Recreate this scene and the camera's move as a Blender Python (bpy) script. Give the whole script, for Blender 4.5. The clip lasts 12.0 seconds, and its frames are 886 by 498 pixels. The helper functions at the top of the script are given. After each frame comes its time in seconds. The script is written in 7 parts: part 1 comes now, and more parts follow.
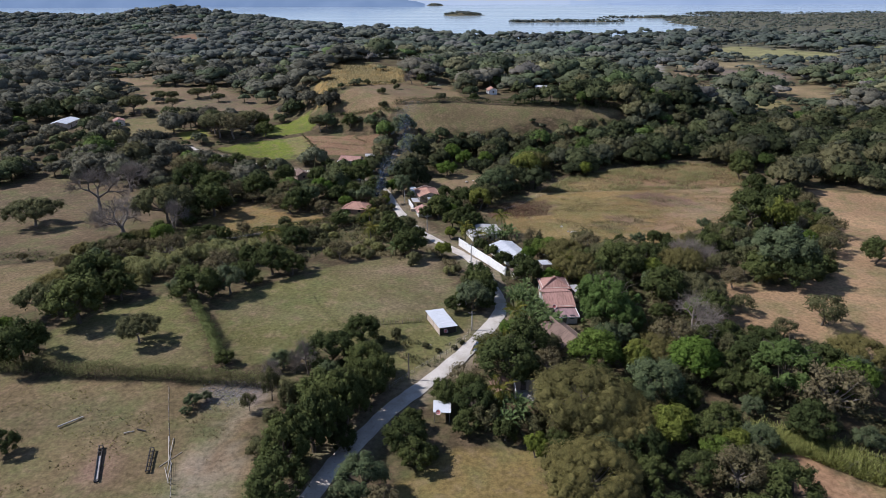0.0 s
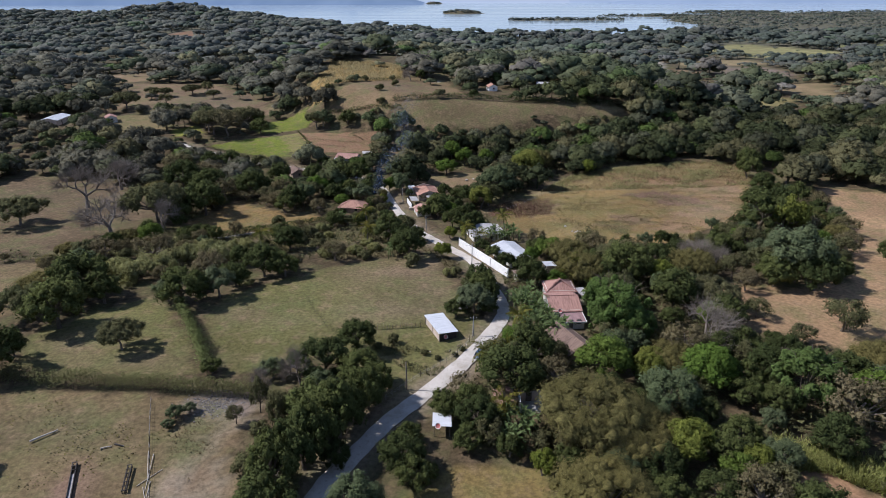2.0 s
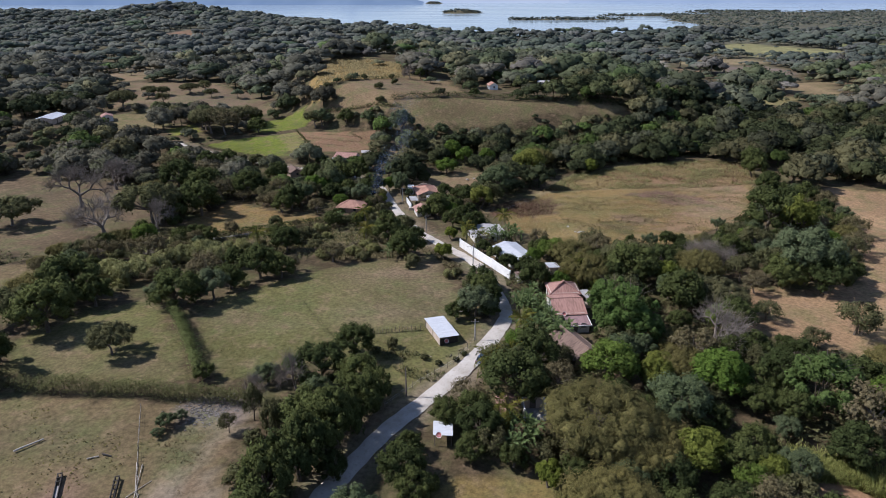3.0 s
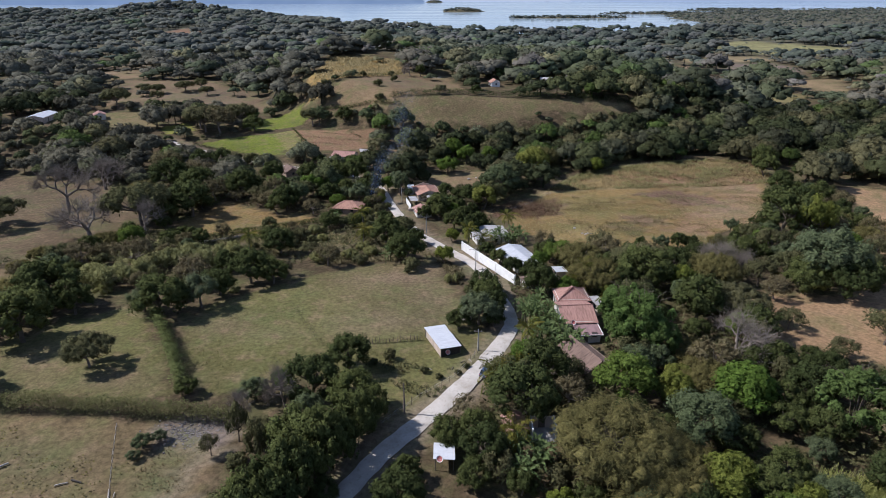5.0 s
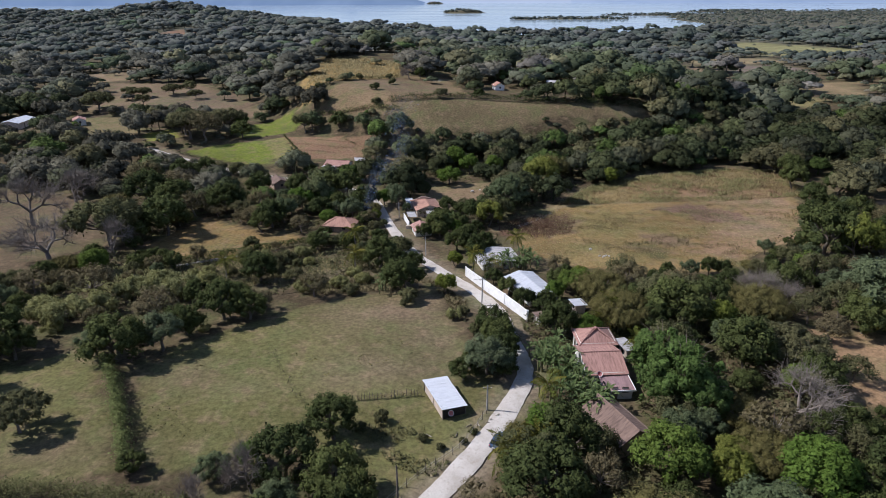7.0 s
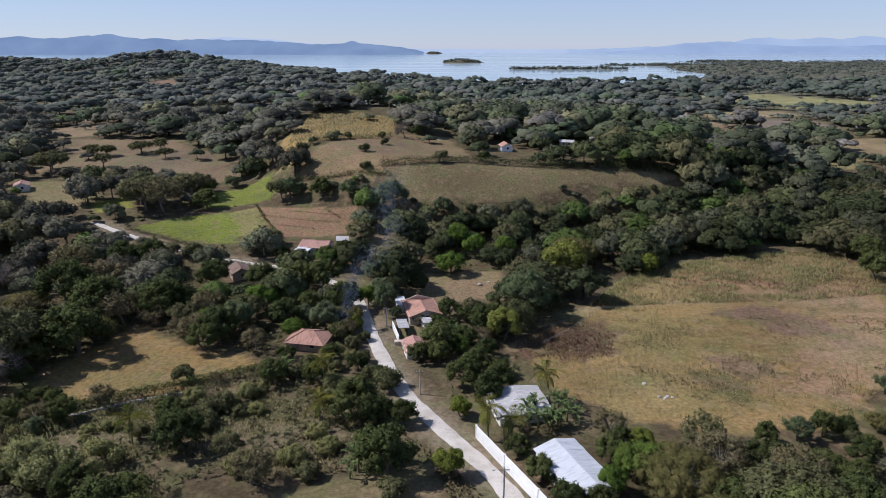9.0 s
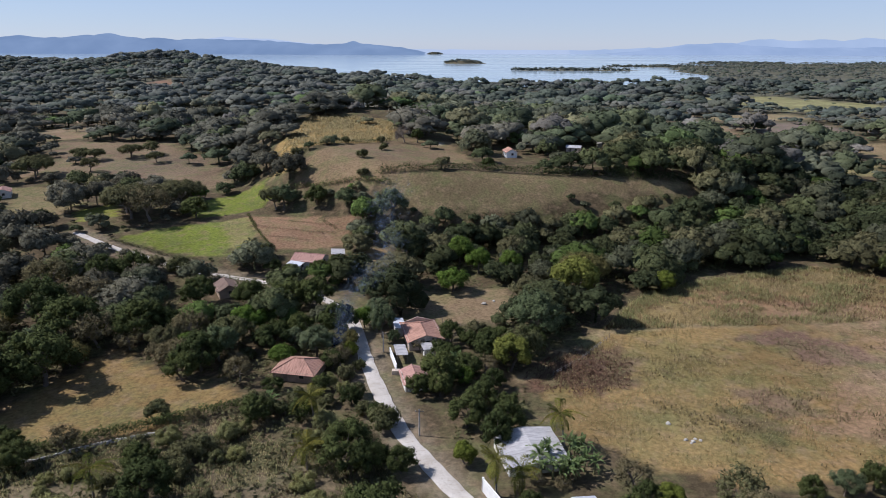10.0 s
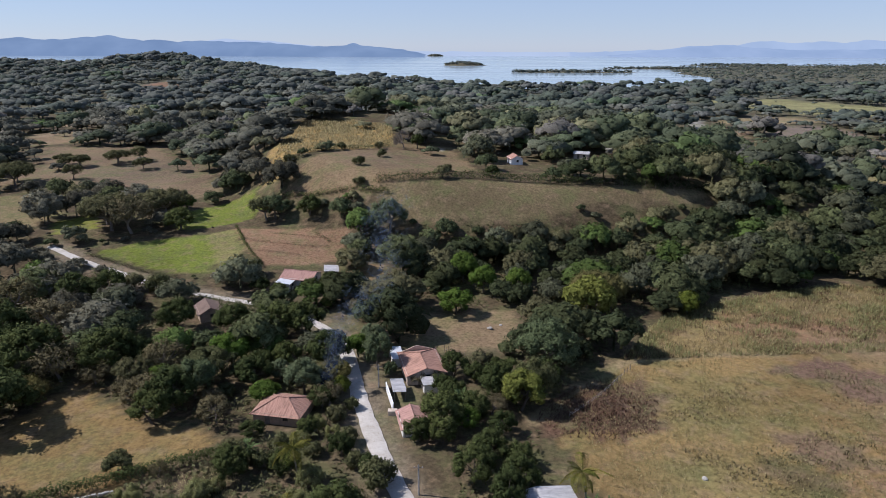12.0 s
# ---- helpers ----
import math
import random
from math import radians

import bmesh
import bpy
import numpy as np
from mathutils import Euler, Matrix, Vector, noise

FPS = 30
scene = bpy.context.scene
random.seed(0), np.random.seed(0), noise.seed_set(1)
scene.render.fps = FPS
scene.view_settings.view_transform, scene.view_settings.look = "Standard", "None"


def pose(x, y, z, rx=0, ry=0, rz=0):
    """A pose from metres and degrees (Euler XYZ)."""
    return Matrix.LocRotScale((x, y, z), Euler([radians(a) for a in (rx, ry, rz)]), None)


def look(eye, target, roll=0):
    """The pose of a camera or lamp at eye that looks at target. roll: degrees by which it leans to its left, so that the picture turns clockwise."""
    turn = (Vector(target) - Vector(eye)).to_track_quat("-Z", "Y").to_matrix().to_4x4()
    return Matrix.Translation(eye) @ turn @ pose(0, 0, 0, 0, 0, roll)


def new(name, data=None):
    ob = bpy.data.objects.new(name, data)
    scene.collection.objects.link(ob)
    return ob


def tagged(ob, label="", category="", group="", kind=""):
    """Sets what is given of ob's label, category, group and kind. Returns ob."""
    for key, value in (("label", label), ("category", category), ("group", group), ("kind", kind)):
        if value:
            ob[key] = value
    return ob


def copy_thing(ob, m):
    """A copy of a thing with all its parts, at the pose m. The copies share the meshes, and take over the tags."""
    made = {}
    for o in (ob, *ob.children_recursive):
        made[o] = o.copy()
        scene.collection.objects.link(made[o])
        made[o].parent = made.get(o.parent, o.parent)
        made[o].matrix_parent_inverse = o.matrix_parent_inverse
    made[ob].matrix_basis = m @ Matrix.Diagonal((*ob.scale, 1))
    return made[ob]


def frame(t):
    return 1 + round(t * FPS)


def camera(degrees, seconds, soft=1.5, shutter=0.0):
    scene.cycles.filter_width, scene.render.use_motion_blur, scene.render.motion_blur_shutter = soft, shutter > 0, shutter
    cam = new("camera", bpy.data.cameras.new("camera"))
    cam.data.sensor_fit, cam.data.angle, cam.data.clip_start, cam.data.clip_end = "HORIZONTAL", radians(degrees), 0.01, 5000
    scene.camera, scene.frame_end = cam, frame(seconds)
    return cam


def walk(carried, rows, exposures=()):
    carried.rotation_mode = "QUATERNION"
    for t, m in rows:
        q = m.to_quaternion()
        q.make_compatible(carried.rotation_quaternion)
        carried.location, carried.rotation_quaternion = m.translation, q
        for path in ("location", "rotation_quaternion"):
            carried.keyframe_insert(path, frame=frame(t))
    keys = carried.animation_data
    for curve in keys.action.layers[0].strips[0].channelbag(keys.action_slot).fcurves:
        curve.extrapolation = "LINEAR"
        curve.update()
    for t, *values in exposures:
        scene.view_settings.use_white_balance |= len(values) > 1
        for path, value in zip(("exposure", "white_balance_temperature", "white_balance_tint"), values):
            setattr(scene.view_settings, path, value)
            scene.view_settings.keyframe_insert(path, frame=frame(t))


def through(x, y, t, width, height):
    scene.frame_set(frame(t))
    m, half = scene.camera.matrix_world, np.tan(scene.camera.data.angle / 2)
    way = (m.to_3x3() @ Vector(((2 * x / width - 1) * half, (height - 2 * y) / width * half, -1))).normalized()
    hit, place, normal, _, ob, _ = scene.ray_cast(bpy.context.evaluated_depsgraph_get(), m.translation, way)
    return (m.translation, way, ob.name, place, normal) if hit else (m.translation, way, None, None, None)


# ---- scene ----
cam = camera(70.8, 12.0, soft=0.75)
PATH = [
    (0, (0.972, -113.151, 64.523), (0.956, -111.3, 63.768), -0.2),
    (0.5, (0.943, -111.647, 64.101), (0.927, -109.796, 63.344), -0.2),
    (1, (0.804, -110.03, 63.437), (0.79, -108.179, 62.68), -0.2),
    (1.5, (0.836, -108.45, 62.982), (0.823, -106.6, 62.223), -0.2),
    (2, (0.698, -106.709, 62.4), (0.686, -104.858, 61.641), -0.1),
    (2.5, (0.687, -104.928, 61.644), (0.675, -103.077, 60.886), -0.1),
    (3, (0.486, -103.176, 61.243), (0.475, -101.326, 60.484), -0.1),
    (5, (0.435, -95.588, 59.135), (0.421, -93.739, 58.374), -0.2),
    (5.5, (0.396, -93.405, 58.527), (0.382, -91.554, 57.768), -0.1),
    (6, (0.366, -90.117, 58.291), (0.352, -88.267, 57.53), -0.2),
    (6.5, (0.359, -84.879, 57.832), (0.342, -83.028, 57.074), -0.3),
    (7, (0.042, -76.704, 57.557), (0.027, -74.853, 56.8), -0.2),
    (7.2, (0.16, -72.448, 57.219), (0.142, -70.594, 56.468), -0.2),
    (8.8, (-1.182, -35.14, 57.311), (-1.186, -33.237, 56.693), 0.1),
    (9, (-0.707, -31.885, 57.658), (-0.717, -29.985, 57.034), 0.0),
    (9.5, (-1.262, -25.265, 57.728), (-1.268, -23.365, 57.106), 0.2),
    (10, (-1.181, -19.6, 57.919), (-1.192, -17.699, 57.296), 0.2),
    (10.5, (-1.511, -15.023, 57.722), (-1.52, -13.121, 57.102), 0.3),
    (11, (-1.61, -11.197, 57.736), (-1.619, -9.296, 57.115), 0.3),
    (11.5, (-1.663, -7.81, 57.551), (-1.674, -5.908, 56.932), 0.2),
    (12, (-1.671, -5.194, 57.446), (-1.683, -3.292, 56.829), 0.2),
]
walk(cam, [(t, look(eye, target, roll)) for t, eye, target, roll in PATH], exposures=[(0, 0.25, 5780, 15), (12, 0.25, 5780, 15)])

# ---- sky, sun and exposure ----
SUN_AZIMUTH, SUN_HEIGHT = -81.0, 46.0
world = bpy.data.worlds.new("daylight")
scene.world = world
world.use_nodes = True
sky_nodes = world.node_tree.nodes
sky = sky_nodes.new("ShaderNodeTexSky")
sky.sky_type, sky.sun_disc = "NISHITA", False
sky.sun_elevation, sky.sun_rotation = radians(SUN_HEIGHT), radians(SUN_AZIMUTH)
sky.altitude, sky.air_density, sky.dust_density, sky.ozone_density = 3000, 1.3, 0.4, 4.0
sky_nodes["Background"].inputs[1].default_value = 0.085
haze = sky_nodes.new("ShaderNodeMix")
haze.data_type = "RGBA"
haze.inputs[7].default_value = (4.75, 5.4, 6.7, 1)
up, height_of, thin = sky_nodes.new("ShaderNodeTexCoord"), sky_nodes.new("ShaderNodeSeparateXYZ"), sky_nodes.new("ShaderNodeMapRange")
for slot, value in zip((1, 2, 3, 4), (0.05, 0.5, 0.62, 0.15)):
    thin.inputs[slot].default_value = value
world.node_tree.links.new(up.outputs["Generated"], height_of.inputs[0])
world.node_tree.links.new(height_of.outputs[2], thin.inputs[0])
world.node_tree.links.new(thin.outputs[0], haze.inputs[0])
world.node_tree.links.new(sky.outputs[0], haze.inputs[6])
world.node_tree.links.new(haze.outputs[2], sky_nodes["Background"].inputs[0])
sun = new("sun", bpy.data.lights.new("sun", "SUN"))
sun.data.energy, sun.data.angle, sun.data.color = 4.6, radians(0.55), (1.0, 0.94, 0.86)
sa, sh = radians(SUN_AZIMUTH), radians(SUN_HEIGHT)
sun.matrix_world = look((0, 0, 0), (-math.sin(sa) * math.cos(sh), -math.cos(sa) * math.cos(sh), -math.sin(sh)))

# ---- helpers of this scene ----
rng = np.random.default_rng(7)


def link(tree, a, b):
    tree.links.new(a, b)


def material(name, rough=0.85, spec=0.25):
    m = bpy.data.materials.new(name)
    m.use_nodes = True
    t = m.node_tree
    b = t.nodes["Principled BSDF"]
    b.inputs["Roughness"].default_value = rough
    b.inputs["Specular IOR Level"].default_value = spec
    return m, t, b


def noise_node(t, scale, detail=4, rough=0.55, vector=None, coords="Object"):
    n = t.nodes.new("ShaderNodeTexNoise")
    n.inputs["Scale"].default_value, n.inputs["Detail"].default_value = scale, detail
    n.inputs["Roughness"].default_value = rough
    if vector is None:
        c = t.nodes.new("ShaderNodeTexCoord")
        vector = c.outputs[coords]
    link(t, vector, n.inputs["Vector"])
    return n


def ramp(t, fac, stops):
    r = t.nodes.new("ShaderNodeValToRGB")
    while len(r.color_ramp.elements) < len(stops):
        r.color_ramp.elements.new(0.5)
    for e, (p, c) in zip(r.color_ramp.elements, stops):
        e.position, e.color = p, (*c, 1)
    link(t, fac, r.inputs[0])
    return r


def mix(t, a, b, fac, how="MIX"):
    n = t.nodes.new("ShaderNodeMix")
    n.data_type, n.blend_type = "RGBA", how
    for value, slot in ((fac, 0), (a, 6), (b, 7)):
        if isinstance(value, (int, float)):
            n.inputs[slot].default_value = value
        elif isinstance(value, tuple):
            n.inputs[slot].default_value = (*value, 1)
        else:
            link(t, value, n.inputs[slot])
    return n.outputs[2]


def scaled(t, value, low, high, a=0.0, b=1.0):
    n = t.nodes.new("ShaderNodeMapRange")
    link(t, value, n.inputs[0])
    for slot, v in zip((1, 2, 3, 4), (a, b, low, high)):
        n.inputs[slot].default_value = v
    return n.outputs[0]


def bump(t, b, height, strength, distance):
    n = t.nodes.new("ShaderNodeBump")
    n.inputs["Strength"].default_value, n.inputs["Distance"].default_value = strength, distance
    link(t, height, n.inputs["Height"])
    link(t, n.outputs[0], b.inputs["Normal"])


def vary(t, color, low, high, random_socket):
    v = scaled(t, random_socket, low, high)
    hsv = t.nodes.new("ShaderNodeHueSaturation")
    link(t, color, hsv.inputs["Color"])
    link(t, v, hsv.inputs["Value"])
    return hsv.outputs[0]


def plain_material(name, color, rough=0.8, worn=0.25, scale=1.5, metal=0.0, relief=0.3, spec=0.3):
    """A surface with stains at a large scale and grain at a fine one."""
    m, t, b = material(name, rough, spec)
    big, fine = noise_node(t, scale, 5), noise_node(t, scale * 14, 3)
    dark = tuple(c * (1 - worn) for c in color)
    lite = tuple(min(1, c * (1 + worn * 0.5)) for c in color)
    c = ramp(t, big.outputs[0], [(0.3, dark), (0.55, color), (0.75, lite)]).outputs[0]
    c = mix(t, c, fine.outputs[0], 0.18, "OVERLAY")
    info = t.nodes.new("ShaderNodeObjectInfo")
    c = vary(t, c, 1 - worn * 0.5, 1 + worn * 0.3, info.outputs["Random"])
    link(t, c, b.inputs["Base Color"])
    b.inputs["Metallic"].default_value = metal
    bump(t, b, fine.outputs[0], relief, 0.02)
    return m


def leaf_shader(t, b, c, through, ragged):
    """Light through the leaves, and gaps between them in each clump."""
    back = t.nodes.new("ShaderNodeBsdfTranslucent")
    link(t, c, back.inputs[0])
    both = t.nodes.new("ShaderNodeMixShader")
    both.inputs[0].default_value = through
    link(t, b.outputs[0], both.inputs[1])
    link(t, back.outputs[0], both.inputs[2])
    result = both.outputs[0]
    if ragged is not None:
        gap, holes = t.nodes.new("ShaderNodeBsdfTransparent"), t.nodes.new("ShaderNodeMixShader")
        link(t, ragged, holes.inputs[0])
        link(t, gap.outputs[0], holes.inputs[1])
        link(t, result, holes.inputs[2])
        result = holes.outputs[0]
    link(t, result, t.nodes["Material Output"].inputs[0])


def leaf_material(name, color, other, through=0.25, spread=0.45, rough=0.75, grain=4.0, gaps=0.43):
    """Foliage: tint per tree, per leaf clump and per leaf, with gaps between leaves and some light passing through."""
    m, t, b = material(name, rough, 0.03)
    info, geo = t.nodes.new("ShaderNodeObjectInfo"), t.nodes.new("ShaderNodeNewGeometry")
    c = mix(t, color, other, info.outputs["Random"])
    c = vary(t, c, 1 - spread * 0.6, 1 + spread * 0.6, geo.outputs["Random Per Island"])
    n, f = noise_node(t, 0.9, 2), noise_node(t, grain, 3, 0.65)
    c = vary(t, c, 0.65, 1.35, n.outputs[0])
    c = vary(t, c, 0.55, 1.5, scaled(t, f.outputs[0], 0, 1, 0.3, 0.7))
    link(t, c, b.inputs["Base Color"])
    bump(t, b, f.outputs[0], 0.7, 0.25)
    leaf_shader(t, b, c, through, scaled(t, f.outputs[0], 0, 1, gaps, gaps + 0.03) if gaps else None)
    return m


def wood_material(name, variants, spread=0.4, gaps=0.41):
    """Foliage of far woods: the tint of each tree's kind, varied clump by clump."""
    m, t, b = material(name, 0.8, 0.03)
    a, geo = t.nodes.new("ShaderNodeAttribute"), t.nodes.new("ShaderNodeNewGeometry")
    a.attribute_name = "tint"
    c = vary(t, a.outputs[0], 1 - spread, 1 + spread, geo.outputs["Random Per Island"])
    n, f = noise_node(t, variants, 3), noise_node(t, variants * 4.5, 3, 0.7)
    c = vary(t, c, 0.7, 1.3, n.outputs[0])
    c = vary(t, c, 0.6, 1.4, scaled(t, f.outputs[0], 0, 1, 0.25, 0.75))
    link(t, c, b.inputs["Base Color"])
    bump(t, b, mix(t, n.outputs[0], f.outputs[0], 0.6), 0.8, min(0.45 / variants, 1.0))
    leaf_shader(t, b, c, 0.16, scaled(t, f.outputs[0], 0, 1, gaps, gaps + 0.04))
    return m


def mesh_data(name, verts, faces, mat=None, tint=None, smooth=False, normals=None):
    """A mesh from numpy arrays; faces all have the same number of corners, or are a list of such arrays."""
    groups = faces if isinstance(faces, list) else [faces]
    groups = [np.asarray(g, np.int32) for g in groups if len(g)]
    loops = np.concatenate([g.ravel() for g in groups])
    sizes = np.concatenate([np.full(len(g), g.shape[1], np.int32) for g in groups])
    me = bpy.data.meshes.new(name)
    me.vertices.add(len(verts))
    me.vertices.foreach_set("co", np.asarray(verts, np.float32).ravel())
    me.loops.add(len(loops))
    me.loops.foreach_set("vertex_index", loops)
    me.polygons.add(len(sizes))
    me.polygons.foreach_set("loop_start", np.r_[0, np.cumsum(sizes)[:-1]].astype(np.int32))
    me.polygons.foreach_set("use_smooth", np.full(len(sizes), smooth))
    if tint is not None:
        layer = me.color_attributes.new("tint", "FLOAT_COLOR", "POINT")
        rgba = np.ones((len(verts), 4), np.float32)
        rgba[:, :3] = tint
        layer.data.foreach_set("color", rgba.ravel())
    if mat:
        me.materials.append(mat)
    me.update(calc_edges=True)
    if normals is not None:
        me.normals_split_custom_set_from_vertices(np.asarray(normals, np.float32))
    return me


def part_mesh(name, me, parent, label=""):
    ob = new(name, me)
    ob.parent = parent
    if label:
        tagged(ob, label)
    return ob


def part(name, bm, mat, parent, label=""):
    """Links a bmesh as one mesh object under a thing or a part."""
    me = bpy.data.meshes.new(name)
    bm.to_mesh(me)
    bm.free()
    me.materials.append(mat)
    return part_mesh(name, me, parent, label)


def thing(name, m, label, category, group=""):
    ob = new(name)
    ob.matrix_basis = m
    ob.empty_display_size = 0.3
    return tagged(ob, label, category, group)


def box(bm, x0, y0, z0, x1, y1, z1, bevel=0.0):
    made = bmesh.ops.create_cube(bm, size=1.0)["verts"]
    for v in made:
        v.co = Vector(((x0 + x1) / 2 + v.co.x * (x1 - x0), (y0 + y1) / 2 + v.co.y * (y1 - y0), (z0 + z1) / 2 + v.co.z * (z1 - z0)))
    if bevel:
        bmesh.ops.bevel(bm, geom=list({e for v in made for e in v.link_edges}), offset=bevel, segments=1, affect="EDGES")
    return made


def boxed(*args, **kw):
    bm = bmesh.new()
    box(bm, *args, **kw)
    return bm


def tube_arrays(points, radii, sides):
    """Verts and quads of a tapered tube along points."""
    pts = np.asarray(points, float)
    way = np.gradient(pts, axis=0)
    way /= np.linalg.norm(way, axis=1)[:, None] + 1e-9
    ref = np.where(np.abs(way[:, 2:3]) > 0.9, [[1.0, 0, 0]], [[0, 0, 1.0]])
    u = np.cross(way, ref)
    u /= np.linalg.norm(u, axis=1)[:, None] + 1e-9
    w = np.cross(way, u)
    ang = np.arange(sides) * 2 * np.pi / sides
    ring = u[:, None] * np.cos(ang)[None, :, None] + w[:, None] * np.sin(ang)[None, :, None]
    verts = (pts[:, None] + ring * np.asarray(radii, float)[:, None, None]).reshape(-1, 3)
    n = len(pts)
    i, j = np.meshgrid(np.arange(n - 1), np.arange(sides), indexing="ij")
    a, b = i * sides + j, i * sides + (j + 1) % sides
    return verts, np.stack([a, b, b + sides, a + sides], -1).reshape(-1, 4)


def merged(pieces):
    verts, faces, at = [], [], 0
    for v, f in pieces:
        verts.append(v)
        faces.append(f + at)
        at += len(v)
    return np.concatenate(verts), np.concatenate(faces)


def leaf_clumps(r, centers, normals, length, width):
    """A small three-cornered leaf clump at each centre, turned at random about its normal."""
    n = len(centers)
    normals = normals / (np.linalg.norm(normals, axis=1)[:, None] + 1e-9)
    u = np.cross(normals, r.normal(size=(n, 3)))
    u /= np.linalg.norm(u, axis=1)[:, None] + 1e-9
    w = np.cross(normals, u)
    size = r.uniform(0.6, 1.4, (n, 1))
    u, w = u * length * size, w * width * size
    skew = r.uniform(-0.3, 0.3, (n, 1))
    v = np.stack([centers - u * 0.4 + w * (0.5 - skew), centers - u * 0.4 - w * (0.5 + skew), centers + u * 0.6], 1).reshape(-1, 3)
    return v, np.arange(3 * n).reshape(-1, 3)


OCTA = np.array([(0, 0, 1), (1, 0, 0), (0, 1, 0), (-1, 0, 0), (0, -1, 0), (0, 0, -1)], float)
OCTA_FACES = np.array([(0, 1, 2), (0, 2, 3), (0, 3, 4), (0, 4, 1), (5, 2, 1), (5, 3, 2), (5, 4, 3), (5, 1, 4)])


def leaf_normals(r, outward, rough):
    """Leaves of a crown catch the light as the crown's surface does, with some unevenness."""
    n = outward / (np.linalg.norm(outward, axis=1)[:, None] + 1e-9) + r.normal(0, rough, outward.shape)
    return np.repeat(n / (np.linalg.norm(n, axis=1)[:, None] + 1e-9), 3, axis=0)


def lobe_cores(r, lobes, size):
    """The dense inside of each leafy lobe."""
    v = OCTA[None] * lobes[:, None, 3:] * size * r.uniform(0.8, 1.2, (len(lobes), 6, 1)) + lobes[:, None, :3]
    return v.reshape(-1, 3), (OCTA_FACES[None] + 6 * np.arange(len(lobes))[:, None, None]).reshape(-1, 3)


# ---- the lie of the land ----
def step(a, b, v):
    k = np.clip((v - a) / (b - a), 0, 1)
    return k * k * (3 - 2 * k)


def mound(x, y, cx, cy, sx, sy):
    return np.exp(-(((x - cx) / sx) ** 2) - ((y - cy) / sy) ** 2)


LAKE_LEVEL = -6.0
LAKE = [(-230, 1190), (-200, 1010), (-100, 1000), (100, 1010), (300, 1040), (470, 1110), (560, 1380), (580, 1640), (660, 1950), (800, 2150), (1100, 2330), (1500, 2480), (4900, 2700), (4900, 4990),
        (-4900, 4990), (-4900, 2200), (-1500, 1900), (-900, 1700), (-500, 1560)]


def inside(poly, x, y):
    x, y = np.asarray(x, float), np.asarray(y, float)
    odd = np.zeros(np.broadcast(x, y).shape, bool)
    for (ax, ay), (bx, by) in zip(poly, poly[1:] + poly[:1]):
        cross = (ay > y) != (by > y)
        at = ax + (y - ay) * (bx - ax) / (by - ay if by != ay else 1e-9)
        odd ^= cross & (x < at)
    return odd


def ground_z(x, y):
    x, y = np.asarray(x, float), np.asarray(y, float)
    z = -4.5 * step(0, 95, y) + 4.5 * step(140, 190, y) * step(40, -60, x)
    q = np.hypot((x - 8) / np.where(x < 8, 98, 160), (y - 300) / 105)
    z = z + 17 * step(1.22, 0.88, q) * step(215, 90, x) + 4 * mound(x, y, -40, 345, 60, 40)
    z = z + 6 * mound(x, y, -200, 330, 150, 110)
    z = z + 30 * mound(x, y, -575, 1250, 115, 220) + 13 * mound(x, y, -430, 1200, 110, 200) + 22 * mound(x, y, -950, 1300, 240, 220) + 14 * mound(x, y, -300, 900, 200, 250)
    return np.where(inside(LAKE, x, y), LAKE_LEVEL - 4.0, z)


def gz(x, y):
    return float(ground_z(x, y))


def wobble(x, y, size, seed=0.0):
    """Smooth unevenness between -1 and 1 over the plan."""
    a = np.sin(x / size + 1.3 * seed + 1.7 * np.sin(y / size * 0.83 + seed))
    b = np.sin(y / size * 1.21 - 0.7 * seed + 1.3 * np.sin(x / size * 0.71 + 2 * seed))
    c = np.sin((x + y) / size * 2.3 + seed) * np.sin((x - y) / size * 1.9 + 2.2)
    return (a + b + c) / 3

# ---- fields and clearings: outline and soil or grass colour ----
FIELDS = []


def field(color, outline, soft=1.2):
    FIELDS.append((np.array(color), outline, soft))


DRY, OLIVE, PINK, STUBBLE, GOLD = (0.138, 0.108, 0.062), (0.108, 0.106, 0.044), (0.27, 0.185, 0.112), (0.235, 0.165, 0.075), (0.19, 0.135, 0.06)
LUSH, PLOUGHED, HILL, STRAW = (0.126, 0.156, 0.028), (0.21, 0.135, 0.088), (0.175, 0.13, 0.078), (0.31, 0.22, 0.085)
field(DRY, [(-110, -16), (-65, -18), (-49, -19), (-30, -21), (-31, -32), (-26, -46), (-24, -70), (-34, -120), (-110, -130)])
field((0.182, 0.154, 0.112), [(-42, -21), (-30, -21), (-30, -26), (-32, -33), (-29, -46), (-28, -60), (-38, -60), (-38, -46), (-37, -37), (-39, -27)], 2.0)
field((0.175, 0.15, 0.135), [(-43, -20), (-41, -18.5), (-36.8, -18), (-31.5, -19.8), (-31.4, -22), (-33.1, -26), (-37.6, -25.4), (-41, -23.4)], 1.2)
field((0.13, 0.112, 0.058), [(-43.5, -27.2), (-36.4, -27.4), (-32.5, -27.6), (-34.7, -29.6), (-38.5, -32.2), (-41.5, -31.6)], 1.0)
field((0.26, 0.21, 0.155), [(-38.9, -34.6), (-37.4, -34), (-36.3, -39.2), (-36.8, -42), (-38.3, -39.8)], 0.7)
field((0.25, 0.2, 0.15), [(-34, -32.1), (-31.2, -29.8), (-32.6, -28.4), (-34.8, -29.9)], 0.7)
